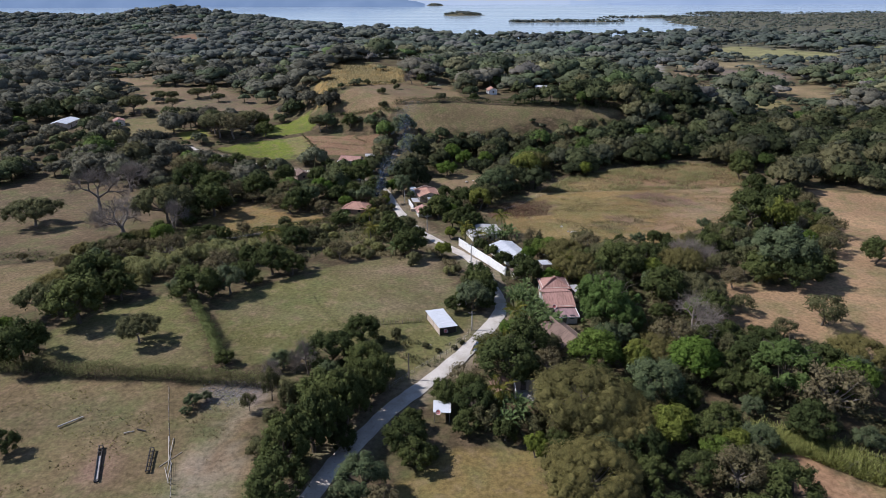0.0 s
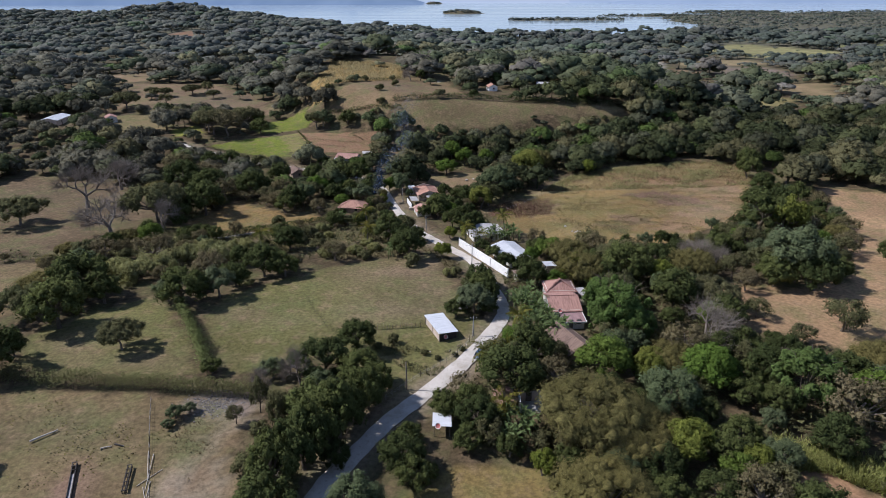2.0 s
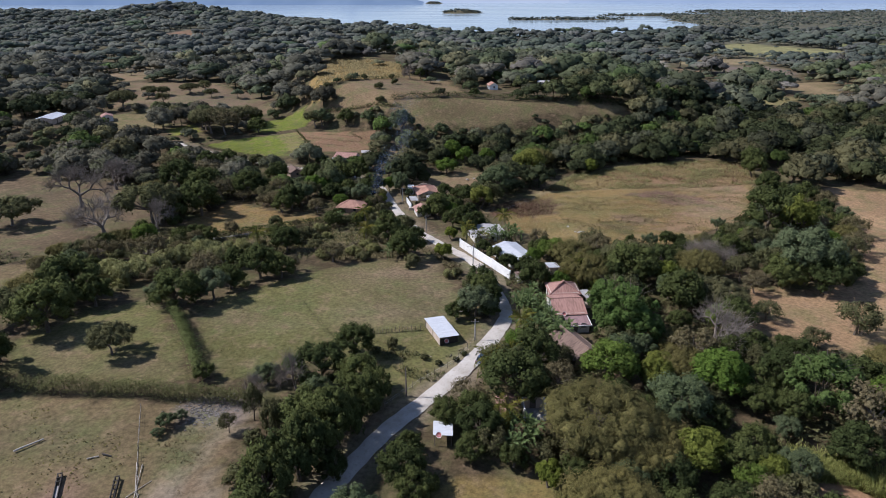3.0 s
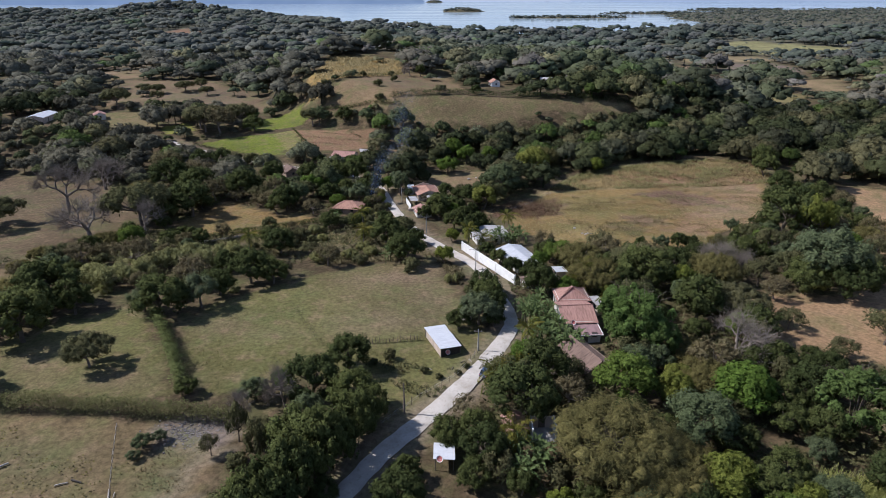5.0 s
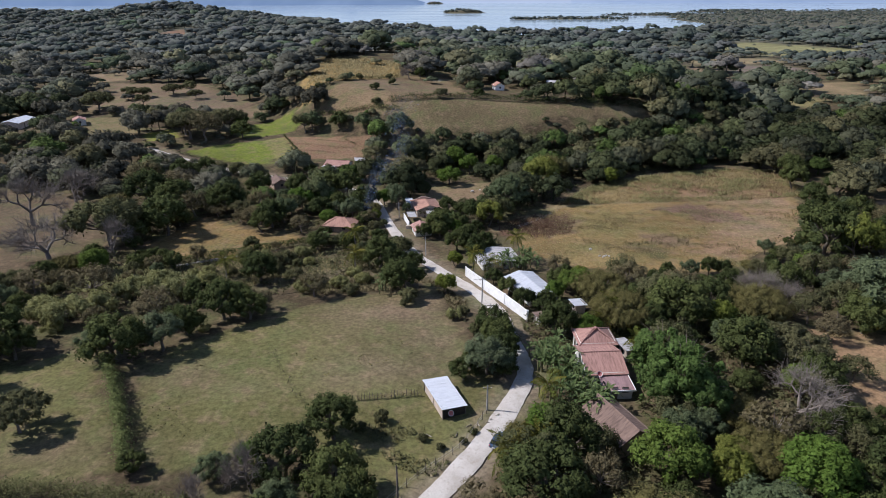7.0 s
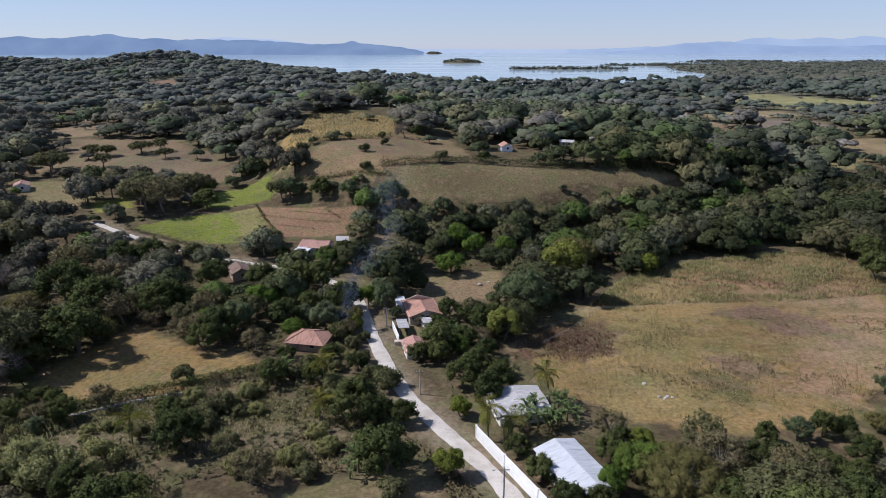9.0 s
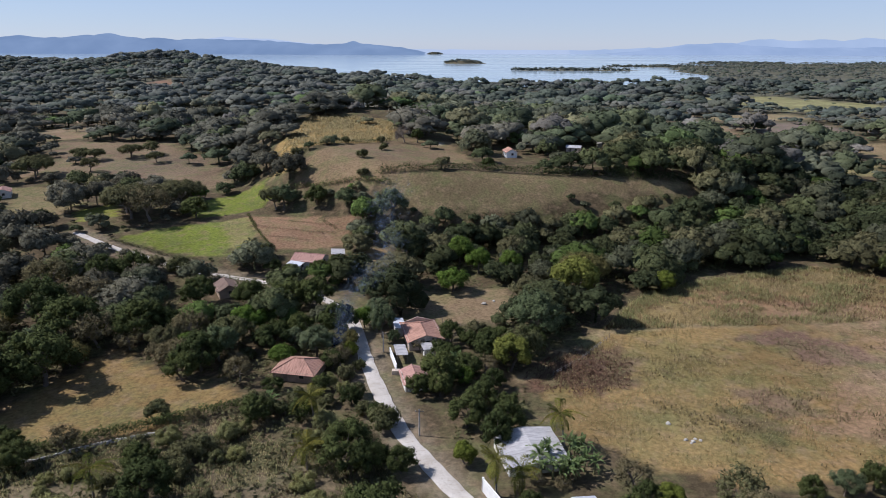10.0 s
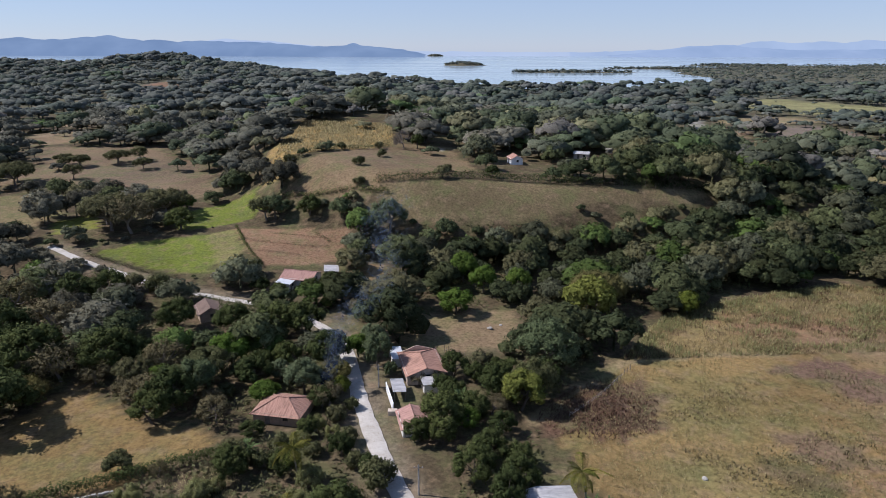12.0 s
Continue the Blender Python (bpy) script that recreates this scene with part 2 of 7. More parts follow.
field((0.15, 0.11, 0.07), [(-32.6, -31), (-31.6, -32.2), (-33.4, -38), (-34.8, -44.2), (-36.3, -44.8), (-35.2, -39)], 0.5)
field(OLIVE, [(-78, -12), (-81, 3), (-67, 17), (-59, 11), (-44, -12), (-47, -15)])
field(OLIVE, [(-50, 5), (-49, 18), (-33, 33), (-22, 41), (-3, 47), (2, 25), (7, 9), (11, 4), (-2, -15), (-6, -21), (-10, -12), (-25, -8), (-38, -13), (-43, -8)])
field((0.178, 0.138, 0.058), [(-10, -120), (-8, -70), (-5, -42), (4, -36), (14, -36), (18, -48), (20, -70), (24, -120)])
field(PINK, [(65, 28), (73, 24), (93, 25), (116, 37), (160, 50), (150, -30), (82, -14), (75, -5), (59, 4)])
field(PINK, [(138, 116), (163, 109), (190, 99), (126, 33), (96, 25), (113, 57), (126, 74)])
field(STUBBLE, [(15, 92), (36, 111), (48, 124), (78, 142), (110, 152), (114, 118), (97, 86), (66, 58), (45, 56), (32, 59), (20, 70)], 0.8)
field((0.27, 0.185, 0.115), [(58, 72), (84, 92), (104, 122), (112, 116), (95, 84), (72, 64)], 5)
field((0.125, 0.078, 0.055), [(14, 87), (20, 95), (30, 104), (39, 102), (39, 95), (34, 86), (25, 83), (17, 83)], 3.5)
field((0.17, 0.11, 0.085), [(66, 109), (74, 112), (88, 106), (90, 96), (78, 95), (72, 101)], 3)
field((0.17, 0.115, 0.08), [(52, 82), (58, 86), (68, 84), (64, 78), (56, 75)], 3)
field((0.12, 0.095, 0.05), [(44, 80), (52, 78), (60, 70), (54, 68), (46, 73)], 3)
CROP = [(34.8, 111.3), (44, 124), (52, 134.4), (71, 143.7), (105.5, 155.6), (121, 152), (122, 122), (92, 115.5), (71, 113.8), (53, 113)]
field((0.2, 0.155, 0.072), CROP, 1.0)
field((0.2, 0.125, 0.075), [(62, 128), (72, 136), (90, 134), (112, 126), (112, 120), (92, 118), (72, 117)], 5)
field((0.25, 0.205, 0.12), [(12, 90), (20.6, 98), (29.4, 106.2), (34.8, 111.8), (53, 114.2), (71, 115), (92, 116.7), (92, 115.9), (71, 113.8), (53, 113), (36.2, 110.0), (31.0, 104.6), (22.2, 96.2), (14, 88)], 0.3)
field((0.112, 0.086, 0.055), [(-150, 52), (-190, 111), (-156, 132), (-114, 118), (-85, 74), (-94, 57), (-107, 47)])
field(DRY, [(-98, 6), (-130, 34), (-103, 40), (-91, 20), (-91, 8)])
field(GOLD, [(-77, 68), (-81, 78), (-76, 88), (-73, 101), (-57, 89), (-39, 83), (-45, 75), (-50, 69), (-71, 67)])
field(LUSH, [(-108, 171), (-90, 180), (-78, 184), (-70, 170), (-68, 158), (-86, 160)], 0.5)
field(LUSH, [(-98, 205), (-91, 214), (-81, 224), (-75, 226), (-68, 213), (-69, 202), (-75, 194), (-84, 189), (-90, 190)], 0.5)
field((0.165, 0.18, 0.034), [(-134, 194), (-125, 206), (-115, 189), (-125, 183)], 0.5)
field((0.17, 0.165, 0.065), [(-77, 183), (-71, 191), (-62, 171), (-66, 158)], 0.5)
field(PLOUGHED, [(-71, 191), (-52, 191), (-34, 188), (-33, 168), (-41, 164), (-54, 163), (-61, 171)], 0.5)
field((0.2, 0.14, 0.07), [(-27, 165), (-19, 166), (-16, 149), (-23, 145)])
field((0.2, 0.15, 0.095), [(-13, 134), (-3, 135), (15, 136), (13, 120), (4, 114), (-8, 118)])
field(HILL, [(-62, 213), (-53, 229), (-29, 270), (0, 271), (9, 226), (-6, 208), (-21, 200), (-46, 203)])
field((0.128, 0.104, 0.06), [(-25.6, 204), (-7.7, 204.6), (10, 207.4), (39.6, 206.6), (70, 208.8), (95, 211.5), (79.4, 204.5), (48.5, 198.5), (30.2, 191), (11, 188), (-18, 188)])
field(STRAW, [(-74, 313), (-62, 322), (-30, 311), (-25, 266), (-36, 250), (-47, 247), (-58, 236), (-70, 236)], 0.8)
field((0.45, 0.4, 0.33), [(-10, 262), (-2, 261), (-1, 268), (-8, 269)], 1.5)
field((0.13, 0.112, 0.05), [(-69, 313), (-57, 320), (-46, 300), (-50, 282), (-60, 285)], 2)
field((0.28, 0.2, 0.08), [(-71, 225), (-75, 258), (-65, 250), (-64, 221)], 2.0)
field((0.165, 0.122, 0.08), [(-190, 245), (-176, 238), (-160, 241), (-137, 242), (-108, 229), (-96, 227), (-93, 240), (-118, 290), (-137, 304), (-160, 332), (-197, 327), (-218, 327), (-196, 290), (-184, 270), (-190, 262)], 2)
field((0.2, 0.155, 0.105), [(-238, 340), (-208, 336), (-238, 392), (-266, 394)], 2)
field((0.2, 0.145, 0.09), [(-244, 361), (-233, 382), (-205, 352), (-218, 329)])
field((0.17, 0.14, 0.075), [(-155, 190), (-178, 224), (-157, 229), (-138, 211), (-137, 191)], 2)
field((0.22, 0.22, 0.11), [(300, 780), (430, 805), (480, 690), (420, 600), (350, 620)], 3)
field((0.2, 0.19, 0.1), [(430, 560), (560, 640), (600, 600), (470, 510)], 3)
field((0.22, 0.18, 0.11), [(230, 570), (330, 600), (330, 560), (240, 525)], 3)
field((0.17, 0.19, 0.08), [(520, 780), (700, 860), (720, 800), (540, 720)], 3)
field((0.2, 0.15, 0.1), [(-330, 470), (-270, 500), (-255, 460), (-320, 430)], 3)
field((0.2, 0.15, 0.1), [(-262, 395), (-200, 420), (-190, 395), (-240, 372)], 3)
field((0.2, 0.185, 0.075), [(176, 372), (190, 414), (218, 412), (192, 372), (160, 318), (148, 326)], 2)
field((0.22, 0.17, 0.1), [(249, 392), (310, 410), (262, 320), (240, 330)], 2)
field((0.2, 0.18, 0.08), [(190, 322), (240, 334), (218, 290), (192, 300)], 2)
field((0.21, 0.155, 0.11), [(192, 432), (222, 505), (229, 482), (201, 420)], 2)
field((0.16, 0.13, 0.12), [(268, 534), (308, 515), (304, 458), (285, 428), (224, 426), (240, 470)], 3)
field((0.28, 0.28, 0.27), [(214, 574), (226, 570), (204, 492), (186, 444), (172, 402), (166, 404), (176, 446), (192, 494)], 1.5)
field((0.25, 0.16, 0.1), [(47, -37), (53, -37), (62, -45), (66, -60), (50, -56)])
field((0.17, 0.1, 0.07), [(-374, 785), (-396, 897), (-320, 802), (-316, 737)], 5)

ROAD = [(-40, -190), (-36, -130), (-29, -85), (-22, -58), (-17.6, -44.5), (-16, -40), (-12.6, -33.6), (-8.6, -26.4), (-4.5, -20.9), (0.3, -14.4), (4.3, -8.3), (9.2, 0.8), (12.8, 11.0), (11.4, 24), (10.2, 34), (5.7, 45.0),
        (-2.3, 58.5), (-9.0, 71.0), (-13.9, 84.5), (-17.9, 96.9), (-21.0, 108), (-25.3, 119.6), (-34, 130), (-46, 138), (-62, 144), (-77, 149), (-90, 156), (-106, 164), (-122, 174)]


def smooth_line(points, step_m):
    """A rounded line through the points with an even step."""
    p = np.array(points, float)
    p = np.vstack([2 * p[0] - p[1], p, 2 * p[-1] - p[-2]])
    out = []
    for a, b, c, d in zip(p, p[1:], p[2:], p[3:]):
        n = max(2, int(np.linalg.norm(c - b) / step_m))
        for k in np.arange(n) / n:
            out.append(0.5 * (2 * b + (c - a) * k + (2 * a - 5 * b + 4 * c - d) * k * k + (3 * b - a - 3 * c + d) * k**3))
    out.append(p[-2])
    return np.array(out)


ROAD_LINE = smooth_line(ROAD, 1.0)


def to_line(line, x, y):
    """Distance of places to a line."""
    best = np.full(np.shape(x), 1e9)
    for px, py in line:
        best = np.minimum(best, (x - px) ** 2 + (y - py) ** 2)
    return np.sqrt(best)


def cover(x, y):
    """Ground colour over the plan, and how open the ground is (1: a field, 0: woodland)."""
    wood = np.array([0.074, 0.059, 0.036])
    # distance haze put into the floor colour: paler and greyer beyond y 350
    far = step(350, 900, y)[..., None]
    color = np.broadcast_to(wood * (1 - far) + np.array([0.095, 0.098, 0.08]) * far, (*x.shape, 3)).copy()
    open_ground = np.zeros(x.shape)
    for c, outline, soft in FIELDS:
        xs, ys = [p[0] for p in outline], [p[1] for p in outline]
        near = np.nonzero((x > min(xs) - 8) & (x < max(xs) + 8) & (y > min(ys) - 8) & (y < max(ys) + 8))
        if not len(near[0]):
            continue
        px, py = x[near], y[near]
        hit = inside(outline, px + soft * wobble(px, py, 3.1, 1) + 0.5 * soft * wobble(px, py, 1.1, 4), py + soft * wobble(px, py, 2.7, 2) + 0.5 * soft * wobble(px, py, 0.9, 5))
        color[near] = np.where(hit[:, None], c, color[near])
        open_ground[near] = np.where(hit, 1, open_ground[near])
    return color * [1.07, 1.0, 0.9], open_ground


def spaced(start, stop, first, grow):
    out, d = [start], first
    while out[-1] < stop:
        out.append(out[-1] + d)
        d *= grow
    return out


xs_fine = list(np.arange(-130, 130.1, 2.0))
xs_grid = np.array([-v for v in spaced(130, 4900, 1.8, 1.08)[:0:-1]] + xs_fine + spaced(xs_fine[-1], 4900, 1.8, 1.08)[1:])
ys_fine = list(np.arange(-75, 215, 1.8))
ys_grid = np.array([-4900, -2000, -900, -400, -200, -120, -90] + ys_fine + spaced(ys_fine[-1], 4950, 1.8, 1.035)[1:])
GX, GY = np.meshgrid(xs_grid, ys_grid)
GZ = ground_z(GX, GY)
near_road = to_line(ROAD_LINE[::2], GX.ravel(), GY.ravel()).reshape(GX.shape)
GZ = GZ + 0.10 * wobble(GX, GY, 5.0) + 0.25 * wobble(GX, GY, 17.0, 2) * step(3, 9, near_road) - 0.12 * step(3.2, 1.5, near_road)
ground_color, ground_open = cover(GX, GY)
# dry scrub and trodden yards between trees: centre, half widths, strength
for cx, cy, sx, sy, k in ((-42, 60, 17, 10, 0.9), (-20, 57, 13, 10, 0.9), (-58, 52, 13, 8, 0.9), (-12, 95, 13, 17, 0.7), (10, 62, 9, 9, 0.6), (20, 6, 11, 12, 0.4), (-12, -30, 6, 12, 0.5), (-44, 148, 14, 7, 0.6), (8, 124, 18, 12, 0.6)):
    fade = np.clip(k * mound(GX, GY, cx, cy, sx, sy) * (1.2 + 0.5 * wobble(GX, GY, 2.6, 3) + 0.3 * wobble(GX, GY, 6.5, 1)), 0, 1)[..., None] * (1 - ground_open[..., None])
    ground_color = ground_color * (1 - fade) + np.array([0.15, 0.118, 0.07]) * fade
# worn, dry and greener patches in the pastures: colour, centre, half widths, strength
for c, cx, cy, sx, sy, k in (((0.22, 0.14, 0.1), -50.5, -41, 2.6, 4.5, 0.9), ((0.21, 0.17, 0.125), -36, -45, 2.6, 9, 0.8), ((0.115, 0.105, 0.052), -37.5, -31.5, 3.6, 4.5, 0.8), ((0.1, 0.092, 0.046), -60, -28, 12, 5, 0.6), ((0.172, 0.126, 0.076), -9, 33, 15, 11, 0.9), ((0.163, 0.125, 0.073), -15, 12, 8, 6, 0.8), ((0.163, 0.129, 0.076), -2, 17, 7, 9, 0.6), ((0.155, 0.120, 0.067), -43, 10, 6, 5, 0.7),
                             ((0.146, 0.120, 0.065), -31, 6, 6, 3, 0.5), ((0.163, 0.122, 0.071), -56, -9, 13, 3.5, 0.7), ((0.155, 0.120, 0.069), -71, -2, 8, 7, 0.6), ((0.099, 0.107, 0.039), -34, 14, 7, 5, 0.5),
                             ((0.206, 0.142, 0.086), 96, 116, 16, 12, 0.7), ((0.215, 0.150, 0.095), 88, 92, 14, 9, 0.6), ((0.120, 0.125, 0.047), 48, 95, 12, 12, 0.5), ((0.129, 0.129, 0.052), 36, 72, 10, 8, 0.5),
                             ((0.090, 0.060, 0.043), 29, 94, 7, 5, 0.8), ((0.120, 0.095, 0.056), -150, 100, 20, 12, 0.5), ((0.138, 0.107, 0.077), -140, 270, 30, 22, 0.5), ((0.138, 0.103, 0.073), -25, 235, 22, 20, 0.4)):
    fade = np.clip(k * mound(GX, GY, cx, cy, sx, sy) * (1.15 + 0.5 * wobble(GX, GY, 2.6, 3) + 0.3 * wobble(GX, GY, 6.5, 1)), 0, 1)[..., None] * ground_open[..., None]
    ground_color = ground_color * (1 - fade) + np.array(c) * fade
verge = (step(5.0, 2.5, near_road) * 0.6)[..., None]
ground_color = ground_color * (1 - verge) + np.array([0.25, 0.2, 0.14]) * verge


def ground_material():
    m, t, b = material("ground", 0.95, 0.1)
    a = t.nodes.new("ShaderNodeAttribute")
    a.attribute_name = "tint"
    huge, big, patch, mid, fine = (noise_node(t, s, d, 0.6) for s, d in ((0.035, 4), (0.14, 6), (0.33, 4), (1.25, 4), (4.5, 4)))
    c = vary(t, a.outputs[0], 0.72, 1.28, scaled(t, huge.outputs[0], 0, 1, 0.3, 0.7))
    green = mix(t, c, (0.100, 0.110, 0.040), scaled(t, big.outputs[0], 0.0, 0.6, 0.46, 0.66))
    c = mix(t, green, (0.225, 0.155, 0.095), scaled(t, patch.outputs[0], 0.0, 0.5, 0.5, 0.7))
    c = vary(t, c, 0.7, 1.18, scaled(t, mid.outputs[0], 0, 1, 0.33, 0.62))
    c = vary(t, c, 0.8, 1.2, scaled(t, fine.outputs[0], 0, 1, 0.28, 0.7))
    link(t, c, b.inputs["Base Color"])
    bump(t, b, mix(t, mid.outputs[0], fine.outputs[0], 0.5), 0.45, 0.2)
    return m


def grid_faces(rows, cols):
    i, j = np.meshgrid(np.arange(rows - 1), np.arange(cols - 1), indexing="ij")
    a = i * cols + j
    return np.stack([a, a + 1, a + cols + 1, a + cols], -1).reshape(-1, 4)


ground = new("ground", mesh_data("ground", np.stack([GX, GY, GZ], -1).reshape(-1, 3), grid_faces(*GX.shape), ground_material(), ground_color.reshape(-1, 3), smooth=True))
tagged(ground, "dry grass pasture, bare soil and woodland floor", "ground", kind="structure")


# ---- the dirt road ----
def road_material():
    m, t, b = material("pale_gravel", 0.95, 0.1)
    a, n, f = noise_node(t, 0.35, 5), noise_node(t, 2.2, 5), noise_node(t, 12, 3)
    c = ramp(t, a.outputs[0], [(0.3, (0.39, 0.345, 0.29)), (0.55, (0.5, 0.455, 0.4)), (0.75, (0.56, 0.525, 0.47))]).outputs[0]
    c = mix(t, c, (0.3, 0.25, 0.19), scaled(t, n.outputs[0], 0, 0.7, 0.55, 0.75))
    c = vary(t, c, 0.8, 1.2, f.outputs[0])
    link(t, c, b.inputs["Base Color"])
    bump(t, b, n.outputs[0], 0.6, 0.15)
    return m


def strip(line, half, lift, columns=7):
    """A draped strip with uneven edges along a line in plan."""
    d = np.gradient(line, axis=0)
    d /= np.linalg.norm(d, axis=1)[:, None]
    side = np.stack([d[:, 1], -d[:, 0]], -1)
    k = np.linspace(-1, 1, columns)
    wide = (half + (0.15 * mound(line[:, 0], line[:, 1], 4, -8, 14, 14) - 0.5 * step(112, 132, line[:, 1]) if half == 1.5 else 0)) * (1 + 0.12 * wobble(line[:, 0], line[:, 1], 2.6) + 0.1 * wobble(line[:, 0], line[:, 1], 0.9, 3))
    p = line[:, None] + side[:, None] * (k[None, :, None] * wide[:, None, None])
    z = ground_z(p[..., 0], p[..., 1]) + lift - 0.10 * np.abs(k[None]) ** 4 + 0.02 * wobble(p[..., 0], p[..., 1], 0.8)
    return np.concatenate([p, z[..., None]], -1).reshape(-1, 3), grid_faces(len(line), columns)


road = new("road", mesh_data("road", *strip(ROAD_LINE, 1.5, 0.14), road_material(), smooth=True))
tagged(road, "pale dusty unpaved gravel road", "road", kind="structure")


# ---- lake and far distance ----
def water_material():
    m, t, b = material("lake_water", 0.12, 0.5)
    c = t.nodes.new("ShaderNodeTexCoord")
    s = t.nodes.new("ShaderNodeMapping")
    s.inputs["Scale"].default_value = (0.0016, 0.009, 1)
    link(t, c.outputs["Object"], s.inputs["Vector"])
    streak = noise_node(t, 1.0, 5, 0.6, s.outputs[0])
    fine = noise_node(t, 0.12, 4, 0.6)
    link(t, ramp(t, streak.outputs[0], [(0.35, (0.27, 0.34, 0.37)), (0.65, (0.36, 0.42, 0.44))]).outputs[0], b.inputs["Base Color"])
    link(t, scaled(t, streak.outputs[0], 0.04, 0.22, 0.3, 0.7), b.inputs["Roughness"])
    bump(t, b, fine.outputs[0], 0.025, 0.3)
    return m


lx, ly = np.meshgrid(np.linspace(-4900, 4900, 50), np.linspace(990, 4980, 40))
water = new("water", mesh_data("water", np.stack([lx, ly, np.full(lx.shape, LAKE_LEVEL)], -1).reshape(-1, 3), grid_faces(*lx.shape), water_material()))
tagged(water, "calm pale blue lake reflecting a hazy sky", "lake", kind="structure")


def islet(cx, cy, rx, ry, height, seed):
    """A low island or spit of land in the lake."""
    ang, rad = np.linspace(0, 2 * np.pi, 48, endpoint=False), np.linspace(0, 1, 9)
    a, r = np.meshgrid(ang, rad, indexing="ij")
    edge = 1 + 0.14 * np.sin(3 * a + seed) + 0.08 * np.sin(7 * a + 2 * seed)
    x, y = cx + rx * r * edge * np.cos(a), cy + ry * r * edge * np.sin(a)
    z = LAKE_LEVEL - 0.6 + (height + 0.6) * (1 - r**2) * (1 + 0.2 * np.sin(5 * r + a + seed))
    i, j = np.meshgrid(np.arange(48), np.arange(8), indexing="ij")
    f = np.stack([i * 9 + j, i * 9 + j + 1, (i + 1) % 48 * 9 + j + 1, (i + 1) % 48 * 9 + j], -1).reshape(-1, 4)
    ob = new("islet_ground", mesh_data("islet_ground", np.stack([x, y, z], -1).reshape(-1, 3), f, ground.data.materials[0], np.tile([0.1, 0.085, 0.055], (x.size, 1)), smooth=True))
    return tagged(ob, "low wooded islet in the lake", "island", kind="structure")


ISLETS = [(55, 2330, 74, 40, 10, 1.0), (340, 1720, 170, 30, 2.5, 2.0), (-90, 4600, 60, 40, 12, 3.0), (205, 1700, 40, 14, 1.5, 4.0), (640, 2020, 170, 30, 2, 5.5), (1080, 2420, 200, 40, 3, 0.4)]
for spec in ISLETS:
    islet(*spec)


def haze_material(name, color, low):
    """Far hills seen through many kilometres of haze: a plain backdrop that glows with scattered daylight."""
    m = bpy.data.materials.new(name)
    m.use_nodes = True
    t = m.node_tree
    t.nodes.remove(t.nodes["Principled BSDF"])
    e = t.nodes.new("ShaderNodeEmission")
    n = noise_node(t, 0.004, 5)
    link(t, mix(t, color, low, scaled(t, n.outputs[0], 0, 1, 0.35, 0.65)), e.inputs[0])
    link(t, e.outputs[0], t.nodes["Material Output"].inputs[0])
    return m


def far_range(name, x0, x1, y, depth, peaks, mat, rough, label):
    """A distant range of hills: a ridge with a foot, from a few tops and saddles and fine unevenness."""
    x = np.linspace(x0, x1, 420)
    top = np.interp(x, [p[0] for p in peaks], [p[1] for p in peaks])
    top = np.convolve(np.pad(top, 3, "edge"), np.ones(7) / 7, "valid")
    for size, amount in ((190, 0.3), (71, 0.3), (29, 0.25)):
        top += rough * amount * np.sin(x / size + 1.7 * np.sin(x / size * 0.61))
    k = np.linspace(0, 1, 6)
    z = LAKE_LEVEL - 1 + (np.maximum(top, 0)[:, None] - LAKE_LEVEL + 1) * (np.sin(k * np.pi / 2) ** 0.8)[None]
    yy = np.broadcast_to(y + depth * k[None], z.shape)
    xx = np.broadcast_to(x[:, None], z.shape)
    ob = new(name, mesh_data(name, np.stack([xx, yy, z], -1).reshape(-1, 3), grid_faces(420, 6), mat, smooth=True))
    return tagged(ob, label, "hills", kind="structure")


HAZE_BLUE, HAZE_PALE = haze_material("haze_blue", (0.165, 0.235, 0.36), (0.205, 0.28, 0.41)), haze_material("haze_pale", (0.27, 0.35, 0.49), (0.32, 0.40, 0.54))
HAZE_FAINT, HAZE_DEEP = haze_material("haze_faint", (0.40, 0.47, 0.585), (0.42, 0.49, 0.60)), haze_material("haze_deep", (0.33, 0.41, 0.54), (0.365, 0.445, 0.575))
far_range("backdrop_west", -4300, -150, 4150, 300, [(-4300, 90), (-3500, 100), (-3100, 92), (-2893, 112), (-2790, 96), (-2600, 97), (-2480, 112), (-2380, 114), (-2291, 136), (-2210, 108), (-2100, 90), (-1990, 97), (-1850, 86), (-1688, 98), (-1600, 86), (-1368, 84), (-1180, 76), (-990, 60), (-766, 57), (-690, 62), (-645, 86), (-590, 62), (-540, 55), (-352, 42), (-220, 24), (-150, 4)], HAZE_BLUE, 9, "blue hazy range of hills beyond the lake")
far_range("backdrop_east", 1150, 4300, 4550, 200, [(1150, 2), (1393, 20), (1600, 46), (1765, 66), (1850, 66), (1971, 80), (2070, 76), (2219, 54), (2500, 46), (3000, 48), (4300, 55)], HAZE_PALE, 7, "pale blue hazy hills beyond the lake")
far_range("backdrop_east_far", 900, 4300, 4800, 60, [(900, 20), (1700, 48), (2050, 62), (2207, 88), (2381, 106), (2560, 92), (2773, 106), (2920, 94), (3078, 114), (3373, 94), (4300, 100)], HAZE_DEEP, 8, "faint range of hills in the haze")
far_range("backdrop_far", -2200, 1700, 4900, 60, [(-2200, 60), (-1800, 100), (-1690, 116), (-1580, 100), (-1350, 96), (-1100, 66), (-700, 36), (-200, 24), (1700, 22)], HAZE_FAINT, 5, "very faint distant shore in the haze")

